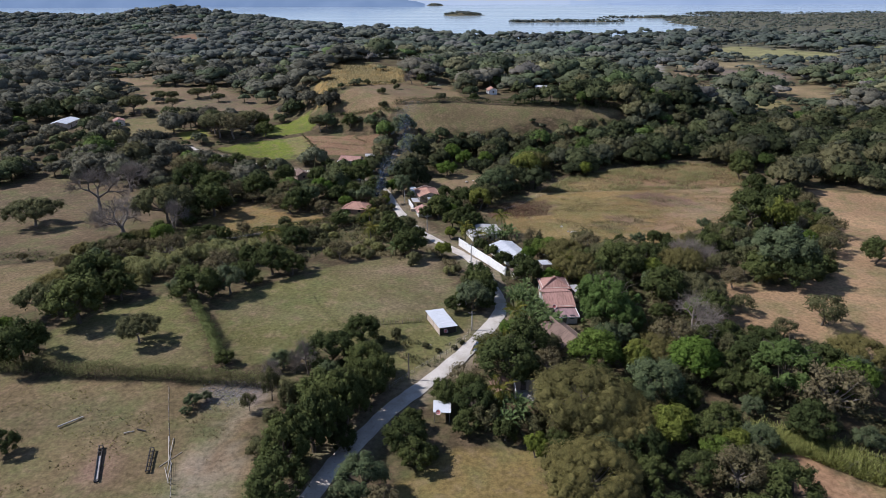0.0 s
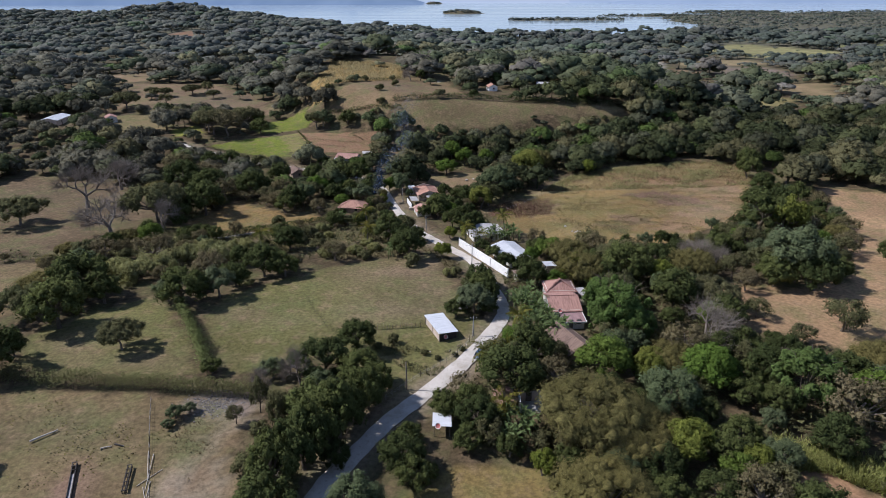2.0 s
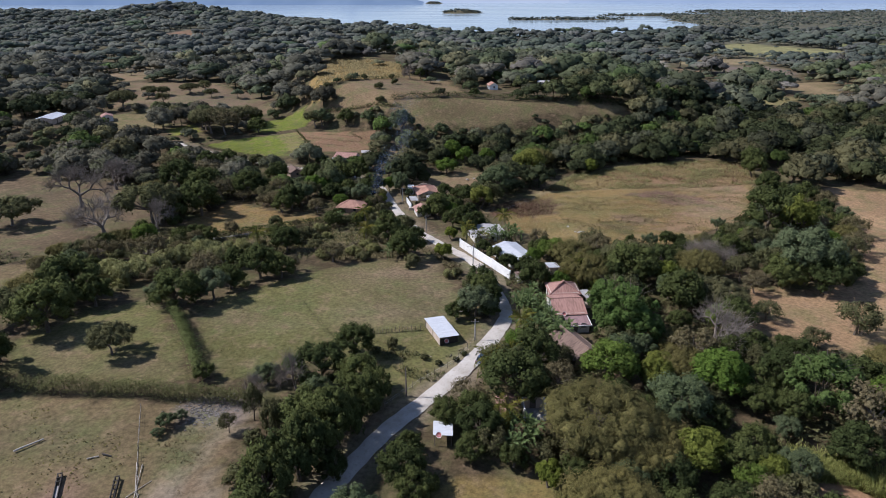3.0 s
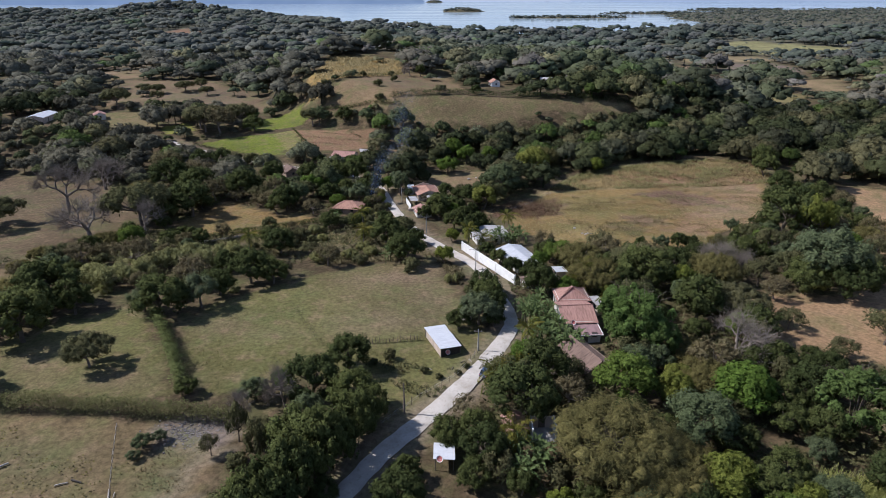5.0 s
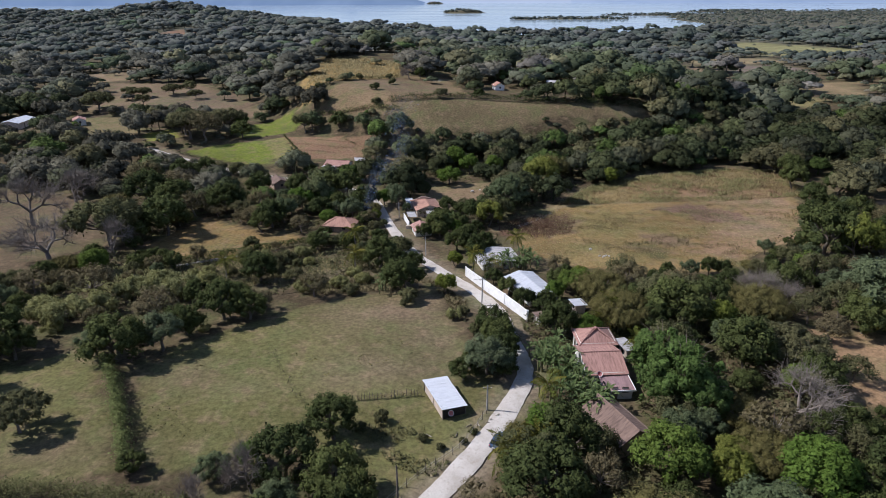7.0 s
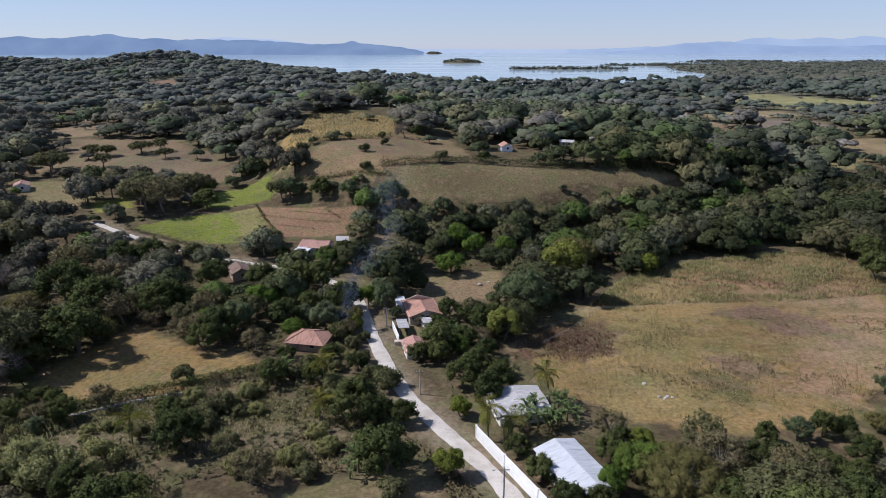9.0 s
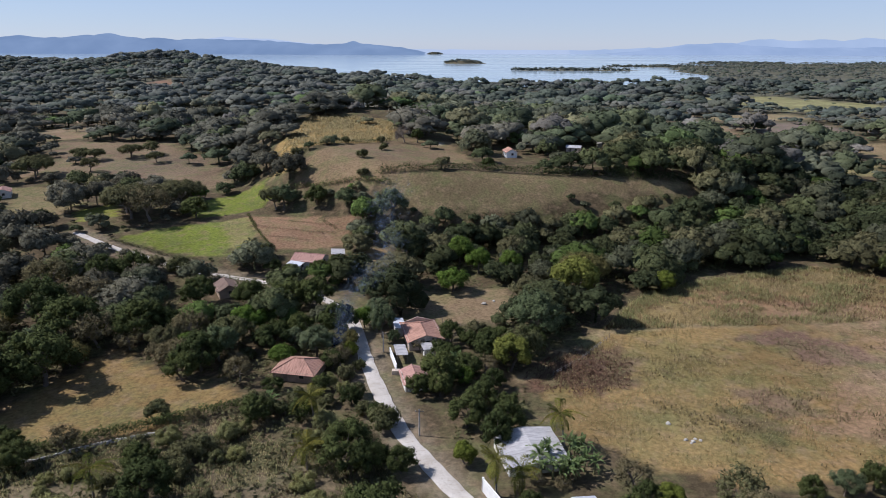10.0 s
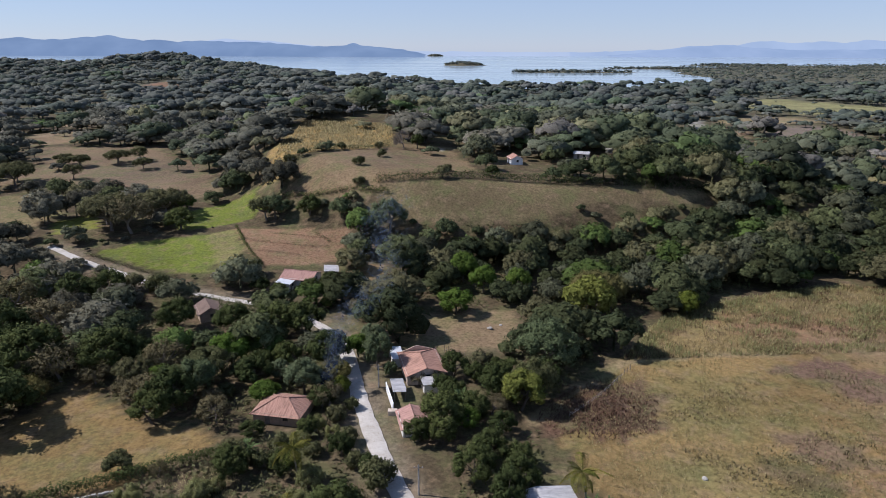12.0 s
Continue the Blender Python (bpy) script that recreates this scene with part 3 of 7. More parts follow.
# ---- trees ----
BARK = plain_material("bark", (0.13, 0.105, 0.08), 0.9, 0.35, 3.0)
GREY_BARK = plain_material("grey_bark", (0.205, 0.17, 0.14), 0.9, 0.3, 3.0)
LEAVES = {
    "m": leaf_material("dark_leaves", (0.045, 0.057, 0.020), (0.082, 0.094, 0.030), 0.14, 0.42),
    "o": leaf_material("dull_leaves", (0.086, 0.090, 0.038), (0.108, 0.102, 0.048), 0.16, 0.32),
    "u": leaf_material("olive_leaves", (0.158, 0.136, 0.048), (0.130, 0.116, 0.043), 0.2, 0.3, 0.75, 5.0, 0),
    "g": leaf_material("dry_leaves", (0.126, 0.108, 0.053), (0.148, 0.122, 0.068), 0.16, 0.3),
    "f": leaf_material("grey_green_leaves", (0.106, 0.124, 0.064), (0.088, 0.108, 0.050), 0.16, 0.3),
    "b": leaf_material("bright_leaves", (0.092, 0.142, 0.026), (0.112, 0.150, 0.032), 0.3, 0.32),
    "y": leaf_material("yellow_green_leaves", (0.142, 0.168, 0.030), (0.160, 0.168, 0.040), 0.3, 0.3),
    "w": leaf_material("bamboo_leaves", (0.098, 0.148, 0.040), (0.108, 0.150, 0.046), 0.35, 0.32, 0.75, 5.0, 0.36),
    "p": leaf_material("pale_leaves", (0.235, 0.228, 0.088), (0.2, 0.2, 0.084), 0.3, 0.3),
}
LEAVES["s"], LEAVES["v"] = LEAVES["o"], LEAVES["o"]


def limbs(r, start, way, length, radius, depth, out, tips, spread, split=3, lift=0.25):
    """A limb and its branches, as tapered tubes; the ends go into tips."""
    way = way / np.linalg.norm(way)
    n = 4 if depth > 1 else 3
    pts, p, d = [start], start, way
    for _ in range(n - 1):
        d = d + r.normal(0, 0.16, 3) + [0, 0, lift * 0.15]
        d /= np.linalg.norm(d)
        p = p + d * length / (n - 1)
        pts.append(p)
    out.append(tube_arrays(pts, np.linspace(radius, radius * 0.6, n), 6 if radius > 0.12 else 4 if radius > 0.04 else 3))
    if depth <= 1:
        tips.append(p)
        return
    for k in range(split):
        a = 2 * np.pi * (k + r.uniform(-0.3, 0.3)) / split
        u = np.cross(d, [0.3, 0.9, 0.2])
        u /= np.linalg.norm(u)
        w = np.cross(d, u)
        b = d + spread * (u * np.cos(a) + w * np.sin(a)) + [0, 0, lift]
        limbs(r, p, b, length * r.uniform(0.62, 0.85), radius * 0.62, depth - 1, out, tips, spread, split, lift)
    tips.append(p)


def crown_points(r, lobes, n, shell, up):
    """Places and outward directions of leaf clumps on the outer shells of overlapping lobes (x, y, z, radius)."""
    w = lobes[:, 3] ** 2
    pick = r.choice(len(lobes), n * 2, p=w / w.sum())
    d = r.normal(size=(n * 2, 3)) + [0, 0, up]
    d /= np.linalg.norm(d, axis=1)[:, None]
    p = lobes[pick, :3] + d * lobes[pick, 3:] * r.uniform(*shell, (n * 2, 1))
    gap = np.linalg.norm(p[:, None] - lobes[None, :, :3], axis=2) / lobes[None, :, 3]
    gap[np.arange(n * 2), pick] = 9
    keep = np.nonzero(gap.min(1) > 0.6)[0][:n]
    return p[keep], d[keep]


# radius, height, lobes, lobe size, leaf clumps, leaf length, leaf width, crown base and top as parts of the height
SHAPES = {
    "m": (5.0, 8.7, 48, 0.25, 2050, 0.4, 0.34, 0.1, 0.88),
    "o": (4.2, 6.7, 20, 0.28, 1700, 0.4, 0.32, 0.28, 0.88),
    "u": (8.5, 9.0, 120, 0.16, 10000, 0.54, 0.11, 0.22, 0.9),
    "v": (8.0, 8.0, 64, 0.16, 3200, 0.62, 0.36, 0.6, 0.94),
    "g": (5.0, 8.0, 34, 0.24, 1900, 0.37, 0.27, 0.25, 0.9),
    "f": (5.5, 9.9, 52, 0.22, 3000, 0.46, 0.26, 0.16, 0.9),
    "b": (4.4, 7.8, 40, 0.26, 3000, 0.44, 0.38, 0.12, 0.88),
    "y": (4.4, 7.8, 34, 0.26, 2600, 0.52, 0.44, 0.12, 0.88),
    "s": (2.7, 3.5, 16, 0.36, 1100, 0.42, 0.3, 0.05, 0.8),
    "p": (4.0, 4.2, 30, 0.26, 2400, 0.36, 0.26, 0.05, 0.8),
    "w": (5.0, 10.0, 70, 0.17, 5200, 0.55, 0.22, 0.08, 0.92),
}
NAMES = {"m": ("broadleaf_tree", "dark green dense broadleaf tree"), "o": ("pasture_tree", "dull green open-crowned tree standing in dry pasture"), "u": ("spreading_tree", "olive brown spreading tree with a wide feathery crown"),
         "v": ("umbrella_tree", "flat-topped umbrella tree with thin layered olive foliage"), "g": ("dry_tree", "half-bare tree with sparse dry brownish leaves"), "f": ("feathery_tree", "grey-green tree with feathery layered foliage"), "b": ("bright_tree", "bright green leafy tree"),
         "y": ("fruit_tree", "yellow-green leafy fruit tree"), "s": ("shrub", "dull green low shrub on dry ground"), "p": ("pale_shrub", "pale yellow-green spreading shrub among dry scrub"), "w": ("bamboo_clump", "tall fresh green bamboo clump with drooping tips"), "d": ("bare_tree", "leafless grey tree with bare spreading branches")}


def crown_lobes(r, kind):
    R, H, n, size, _, _, _, low, high = SHAPES[kind]
    d = r.normal(size=(n, 3))
    d[:, 2] = np.abs(d[:, 2]) * 1.1 - 0.25
    d /= np.linalg.norm(d, axis=1)[:, None]
    if kind == "u":
        d[:, 2] *= 0.8
    if kind == "v":
        d[:, 2] = 0.25 - 0.9 * np.hypot(d[:, 0], d[:, 1]) ** 4 + r.normal(0, 0.12, n)
    mid, half = (low + high) / 2 * H, (high - low) / 2 * H
    reach = r.uniform(0.45, 1.0, (n, 1)) ** 0.6
    c = d * reach * [R * (1 - size * 0.8), R * (1 - size * 0.8), half] + [0, 0, mid * 0.92]
    rad = R * size * r.uniform(0.65, 1.2, n)
    return np.c_[c, rad]


def build_tree(kind, seed):
    """One tree with its trunk and crown, at the origin."""
    r = np.random.default_rng(seed)
    name, label = NAMES[kind]
    tree = thing(name, Matrix(), label, "bamboo" if kind == "w" else "shrub" if kind in "sp" else "tree")
    wood, tips = [], []
    if kind == "d":
        H = 8.0
        limbs(r, np.array([0, 0, -0.3]), np.array([0.05, 0, 1.0]), H * 0.3, 0.36, 5, wood, tips, 1.0, 3, 0.1)
        ends = np.array(tips)
        twigs = []
        for p in ends[np.linspace(0, len(ends) - 1, 230).astype(int)]:
            for _ in range(5):
                way = r.normal(0, 0.55, 3) + [0, 0, 0.25] + (p - [0, 0, H * 0.45]) * 0.1
                twigs.append(tube_arrays([p, p + way * 0.7, p + way * 1.25 + r.normal(0, 0.3, 3)], [0.02, 0.014, 0.007], 3))
        part_mesh("trunk", mesh_data("bare_trunk", *merged(wood), GREY_BARK, smooth=True), tree)
        part_mesh("crown", mesh_data("bare_twigs", *merged(twigs), GREY_BARK), tree, "bare grey twigs")
        return tree, 5.0, H
    R, H, n, size, count, length, width, low, high = SHAPES[kind]
    lobes = crown_lobes(r, kind)
    stem = 0.03 * H + 0.02 * R
    if kind == "w":
        for k in range(14):
            a = r.uniform(0, 2 * np.pi)
            lean = np.array([np.cos(a), np.sin(a), 0]) * r.uniform(0.3, 0.7) * R
            culm = tube_arrays([[0.25 * np.cos(a), 0.25 * np.sin(a), -0.2], lean * 0.25 + [0, 0, H * 0.45], lean * 0.7 + [0, 0, H * 0.8], lean * 1.15 + [0, 0, H * 0.86]], [0.06, 0.055, 0.04, 0.015], 5)
            part_mesh("culm", mesh_data("bamboo_culm", *culm, BARK, smooth=True), tree)
    else:
        limbs(r, np.array([0, 0, -0.3]), np.array([r.normal(0, 0.08), r.normal(0, 0.08), 1.0]), H * (0.34 if kind not in "sp" else 0.12), stem, 2, wood, tips, 0.95 if kind in "uv" else 0.7, 4, 0.1)
        for c in lobes[::4]:
            foot = np.array([0, 0, H * 0.33])
            wood.append(tube_arrays([foot, (foot + c[:3]) / 2 + [0, 0, -0.3], c[:3]], [stem * 0.45, stem * 0.28, stem * 0.1], 4))
    p, d = crown_points(r, lobes, count, (0.5, 1.45) if kind == "u" else (0.62, 1.14), 0.5)
    if kind == "w":
        p[:, 2] -= 0.03 * np.hypot(p[:, 0], p[:, 1]) ** 2
    flat = 1.2 if kind in "ufv" else 0.35
    cores = lobe_cores(r, lobes, 0.5 if kind in "go" else 0.8)
    v, f = merged([cores, leaf_clumps(r, p, d + r.normal(0, 0.5, d.shape) + [0, 0, flat], length, width)])
    whole = (p - [0, 0, (low + high) / 2.3 * H]) / [R, R, H * 0.5]
    soft = np.concatenate([np.tile(OCTA, (len(lobes), 1)), leaf_normals(r, d + 0.7 * whole + [0, 0, 0.25 * flat], 0.22)])
    if kind != "w":
        part_mesh("trunk", mesh_data(name + "_trunk", *merged(wood), GREY_BARK if kind in "guv" else BARK, smooth=True), tree)
    part_mesh("crown", mesh_data(name + "_crown", v, f, LEAVES[kind], smooth=True, normals=soft), tree)
    return tree, R, H


VARIANTS = {"m": 5, "o": 2, "u": 3, "v": 2, "g": 3, "f": 2, "b": 2, "y": 2, "s": 3, "w": 2, "d": 3, "p": 2}
MODELS, PLANTED, CLAIMED = {}, [], []
turn_rng = random.Random(11)
OPEN = [[(-46, 60), (-36, 71), (-24, 72), (-18, 64), (-24, 56), (-40, 54)], [(45, -34), (54, -31.5), (69, -42), (64, -48), (50, -39)], [(8.5, 87), (12, 80), (17, 72), (24, 78), (38, 100), (36, 113), (29, 110), (18, 100)]]


def plant(kind, rows):
    """Trees of a kind at x, y with crown radius and height."""
    for x, y, radius, height in rows:
        if any(math.hypot(x - a, y - b) < 0.7 * c for a, b, c in CLAIMED) or (kind not in "sp" and any(inside(o, x, y) for o in OPEN)):
            continue
        stock = MODELS.setdefault(kind, [])
        PLANTED.append((x, y, radius))
        turn = turn_rng.uniform(0, 2 * math.pi)
        fresh = len(stock) < VARIANTS[kind]
        if fresh:
            stock.append((*build_tree(kind, 100 * ord(kind) + len(stock)), []))
        tree, R, H, used = stock[-1] if fresh else turn_rng.choice(stock)
        s = radius / R
        m = Matrix.Translation((x, y, gz(x, y) - 0.05)) @ Matrix.Rotation(turn, 4, "Z") @ Matrix.Diagonal((s, s, height / H, 1))
        if fresh:
            tree.matrix_basis = m
        else:
            keep = tree.scale.copy()
            tree.scale = (1, 1, 1)
            copy_thing(tree, m)
            tree.scale = keep


# trees of a kind that stands out among the rest
plant("b", [(28.1, -14.2, 5.2, 8.8), (45.0, -17.1, 5.6, 8.6), (3.0, 154.8, 4.6, 9.5), (8.1, 148.1, 4.0, 8.5), (16.9, 146.2, 4.2, 8.5), (0.5, 134.4, 4.8, 7.0), (25.5, 44.0, 2.6, 6.0)])
plant("y", [(35.2, -16.0, 3.2, 6.6), (35.2, -35.4, 4.2, 7.2), (14.1, -38.0, 2.2, 4.6), (57.1, 134.7, 3.6, 6.5), (99.0, 62.0, 5.0, 14.0)])
plant("u", [(35.9, 139.0, 7.6, 10.5)])
plant("f", [(35.4, -25.0, 5.6, 9.5), (87.8, 37.0, 8.0, 11.0)])
CLAIMED += PLANTED
plant("m", [(-77.4, 3.3, 6.6, 11.6), (-80.2, 17.2, 6.9, 12.0), (-74.2, 14.7, 4.6, 8.1), (-79.0, -12.9, 5.9, 10.3), (-56.1, 13.9, 5.8, 10.1), (-43.2, 30.0, 5.3, 9.2), (-38.4, 30.1, 4.1, 7.1), (-48.3, 24.0, 4.0, 7.0), (-66.4, -37.5, 2.6, 4.5), (-20.7, -13.7, 4.9, 8.6), (-16.0, -5.9, 4.3, 7.5), (-13.5, -17.3, 4.8, 8.3), (-19.3, -28.1, 5.4, 9.4), (-21.9, -47.8, 5.1, 9.0), (-5.6, -36.9, 3.9, 6.8), (-3.8, -40.4, 3.1, 5.4), (0.7, -25.0, 3.1, 5.5), (5.3, -28.5, 4.0, 6.9), (3.9, -32.6, 2.6, 4.5), (11.6, -19.2, 6.1, 10.6)])
plant("m", [(15.9, -8.2, 4.4, 7.7), (49.2, 11.7, 6.1, 10.7), (35.8, -35.4, 4.9, 8.6), (51.3, -17.5, 3.4, 5.9), (56.5, -15.3, 4.4, 7.7), (61.9, -9.1, 3.7, 6.4), (57.3, -33.7, 4.2, 7.3), (61.8, -38.0, 4.9, 8.7), (36.4, -43.5, 3.4, 6.0), (29.7, -44.6, 3.3, 5.8), (47.0, -47.7, 4.4, 7.6), (23.8, -49.3, 3.3, 5.8), (54.0, -24.0, 3.7, 6.5), (43.1, 26.6, 6.6, 11.5), (51.0, 31.8, 5.1, 8.9), (37.1, 23.5, 4.2, 7.3), (94.1, 67.8, 8.8, 15.5), (76.4, 24.2, 5.2, 9.1), (113.4, 38.2, 4.7, 8.2), (84.4, 21.8, 6.1, 10.7)])
plant("m", [(8.9, 21.4, 3.2, 5.6), (-9.4, 44.2, 5.2, 9.1), (-16.2, 59.8, 5.0, 8.8), (-1.8, -38.9, 1.8, 3.1), (55.5, -6.9, 3.6, 6.4), (-46.0, 57.5, 3.3, 5.9), (-25.9, 73.9, 2.8, 4.9), (-12.4, 58.8, 3.4, 6.0), (-7.8, 58.5, 2.9, 5.1), (-50.2, 91.4, 5.2, 9.1), (-52.4, 87.5, 4.0, 6.9), (-38.0, 99.8, 4.1, 7.2), (-33.1, 121.3, 5.5, 9.6), (-25.3, 107.8, 5.0, 8.7), (-39.3, 121.1, 5.5, 9.7), (-49.7, 122.5, 4.8, 8.4), (-63.1, 124.2, 5.0, 8.8), (-94.6, 111.0, 7.5, 13.2)])
plant("m", [(-77.9, 85.2, 7.5, 13.1), (-82.3, 102.8, 6.9, 12.2), (-68.3, 104.8, 5.9, 10.4), (-94.0, 138.9, 5.1, 9.0), (-87.3, 141.7, 5.1, 8.9), (3.1, 89.6, 3.3, 5.7), (-0.5, 94.3, 3.2, 5.5), (5.3, 76.9, 3.6, 6.2), (2.5, 71.7, 3.8, 6.6), (9.7, 75.8, 2.8, 4.8), (8.0, 84.9, 2.7, 4.8), (-2.2, 82.1, 3.1, 5.4), (-6.3, 82.4, 2.9, 5.1), (-0.1, 104.9, 3.2, 5.5), (-88.0, 189.0, 5.5, 8.0), (-48.0, 198.0, 5.0, 7.5), (26.5, 50.9, 2.5, 4.4), (36.9, 34.5, 3.9, 6.7), (44.6, 34.9, 3.6, 6.4), (12.9, 42.9, 2.7, 4.6)])
plant("m", [(10.3, 48.8, 2.4, 4.2), (15.4, 36.4, 2.8, 5.0), (20.1, 36.4, 2.4, 4.2), (-12.2, 48.1, 3.3, 5.8), (-38.9, 59.6, 3.0, 5.2), (-41.9, 50.5, 4.4, 7.7), (-42.2, 35.7, 3.6, 6.3), (-51.7, 38.8, 3.3, 5.7), (-83.8, 78.5, 5.5, 9.6), (-33.6, 72.9, 3.2, 5.6)])
plant("v", [(-60.9, -4.8, 4.9, 6.2), (-179.3, 281.3, 5.0, 5.5), (-170.5, 278.3, 5.5, 5.8), (-157.3, 287.2, 6.5, 6.5), (-139.9, 275.2, 5.0, 5.5), (-180, 248.6, 7.5, 9.5), (-114, 193, 9.5, 11), (-63.2, 199.8, 6.5, 9), (-118, 199, 6, 8)])
plant("o", [(-25.4, -23.8, 2.4, 3.9), (79.4, 2.6, 4.7, 7.5), (65.0, 8.2, 3.0, 4.8), (68.8, -2.4, 2.9, 4.6), (-34.4, 75.7, 2.9, 4.6), (38.9, 49.6, 4.2, 6.7)])
plant("g", [(-55.6, 29.4, 4.8, 7.7), (-74.2, 39.9, 5.1, 8.7), (-13.5, -25.4, 3.7, 6.0), (18.9, -16.2, 3.4, 5.4), (63.2, -28.7, 6.5, 10.5), (41.2, -44.9, 4.3, 6.9), (38.6, 43.3, 4.7, 7.5), (108.5, 48.5, 4.1, 6.5), (68.8, 21.4, 3.5, 5.7), (-28.3, 42.0, 3.7, 5.9), (44.1, -7.9, 4.7, 7.5), (-22.8, 92.8, 3.2, 5.1), (-60.7, 96.0, 2.8, 4.4), (-21.8, 131.7, 3.5, 5.5), (-88.1, 119.8, 6.2, 9.9), (-76.1, 101.2, 5.4, 8.7), (-103.6, 130.3, 6.8, 10.8), (-102.1, 184.6, 8.3, 13.3)])
plant("g", [(48.8, 41.3, 4.3, 6.8)])
plant("u", [(22.3, -30.0, 9.4, 9.9), (20.6, -46.5, 7.7, 8.0), (77.1, -13.5, 6.1, 6.4)])
plant("v", [(-131.5, 74.2, 9.8, 9.3), (56.8, 12.9, 7.0, 7.0), (-98.7, 203.2, 10.0, 10.6), (54.5, 17.5, 5.0, 6.0)])
plant("d", [(-95.8, 61.2, 10.5, 14.0), (-120.5, 92.9, 9.4, 16.0), (-84.4, 68.3, 5.6, 10.6), (-119.1, 113.6, 8.5, 12.0), (-24.4, -16.3, 3.4, 8.4), (-29.5, -20.2, 2.4, 7.0), (49.1, -3.0, 6.1, 10.3)])
plant("f", [(-42.3, -25.6, 1.7, 2.6), (-40.6, -24.0, 1.3, 2.0), (-42.6, -27.8, 1.2, 1.6)])
plant("s", [(-28.0, -28.9, 1.8, 2.3), (-24.2, -38.8, 3.6, 4.7), (-23.7, -33.3, 2.7, 3.4), (-41.9, 61.2, 2.7, 3.4), (-39.2, 63.0, 2.9, 3.7), (-51.2, 73.9, 2.6, 3.3), (-77.4, 146.7, 4.1, 5.3), (-55.8, 157.2, 3.8, 4.9), (-31.8, 205.2, 2.5, 3.2), (-11.5, 70.8, 3.3, 4.3)])
plant("f", [(6.6, 10.3, 4.6, 7.2), (-10.8, -46.2, 4.1, 7.4), (-13.9, -47.2, 2.0, 3.6), (37.1, -24.2, 5.7, 10.3), (82.6, 27.1, 8.6, 15.4), (-48.0, 95.6, 4.8, 8.7), (-16.9, 114.5, 3.9, 7.0), (19.0, 106.1, 6.8, 12.3), (23.7, 104.1, 3.7, 6.6), (-60.0, 200.0, 6.0, 9.5), (-20.0, 184.9, 6.7, 12.1)])
plant("w", [(34.7, 1.1, 6.2, 12.5), (37.1, -1.8, 4.1, 8.1), (58.2, -22.6, 6.0, 11.9)])
plant("b", [(28.6, -14.4, 4.5, 8.1), (46.1, -17.3, 3.8, 6.8), (27.9, 42.7, 3.7, 6.7), (-45.2, 108.0, 4.4, 7.9), (-62.0, 155.8, 2.4, 4.4)])
plant("p", [(-78.5, 31, 4.4, 5.2), (-73.5, 29, 5.0, 5.6), (-69.5, 32.5, 4.2, 5.0), (-66.5, 41, 4.4, 5.2), (-62, 43, 5.0, 5.8), (-57.2, 42, 4.8, 5.4), (-52.5, 45.5, 4.0, 4.4), (-31, 45, 2.8, 3.0), (-24, 47.5, 2.6, 2.8), (-19, 50, 2.4, 2.6), (-46, 66.5, 2.4, 2.6), (-22, 66, 2.5, 2.7)])
plant("y", [(36.8, -12.1, 2.9, 5.2), (43.7, -37.6, 2.9, 5.2), (99.3, 60.0, 5.3, 9.5), (32.3, 131.6, 6.7, 12.0), (1.9, 60.9, 2.3, 4.1)])
plant("m", [(2.6, 8.7, 2.8, 4.3), (8.3, 24.6, 3.6, 6.4), (24.0, 47.4, 2.8, 5.0), (18.6, 33.2, 2.2, 3.8), (15.4, -10.4, 5.2, 9.2), (-16.9, -31.6, 4.8, 11.5), (-12.0, -22.9, 3.6, 8.0), (-19.4, -37.0, 4.6, 11.5), (-22.5, -41.5, 4.2, 10.5), (-14.9, -36.4, 2.4, 5.0)])
plant("v", [(-89.5, 76.5, 11.0, 13.5), (43.5, 33.0, 7.6, 8.4)])
plant("w", [(33.6, 7.5, 5.6, 11.0), (31.6, 1.5, 3.6, 8.0)])
plant("s", [(-8.2, 38.3, 2.7, 3.5), (5.6, 23.8, 2.0, 2.8), (-21.2, -41.2, 2.6, 3.4)])
plant("m", [(118, 130, 5.2, 9.5), (113, 108, 4.5, 8.0), (124, 143, 5.5, 10.0), (105, 94, 4.4, 8.0), (129, 122, 5.2, 9.0), (118, 117, 4.0, 7.0), (-10.0, 283.0, 3.2, 8.0)])
plant("d", [(-15.0, 285.0, 5.0, 9.0)])
plant("m", [(9.2, 13.0, 3.5, 6.4), (4.4, 12.2, 2.4, 4.2), (6.8, 65.8, 3.2, 7.0), (9.0, 69.5, 3.4, 6.5), (-45.5, 145.6, 2.6, 3.6), (-37.5, 147.5, 3.0, 4.4), (-33.0, 150.5, 3.0, 5.0), (-50.5, 147.0, 3.0, 4.6), (-24.8, 84.6, 2.2, 3.4), (-33.8, 83.6, 2.4, 3.2), (-24.0, 92.5, 2.6, 5.2)])
plant("v", [(-176.7, 242.0, 9.0, 9.5), (-109.5, 187.0, 11.0, 13.0)])
plant("o", [(-174.7, 273.7, 3.4, 5.4), (-169.6, 276.7, 4.0, 6.4), (-155.5, 283.0, 5.0, 7.6), (-149.0, 293.0, 5.2, 7.4), (-160.0, 254.0, 4.6, 7.0)])
plant("f", [(-15.4, 106.8, 3.7, 9.0), (-12.6, 103.6, 1.8, 4.0)])
plant("g", [(-6.9, 100.9, 1.9, 2.9), (-4.5, 93.4, 2.0, 2.9), (-3.2, 101.4, 1.8, 3.0), (12.0, 55.6, 1.8, 2.4), (15.8, 55.4, 1.5, 2.0)])
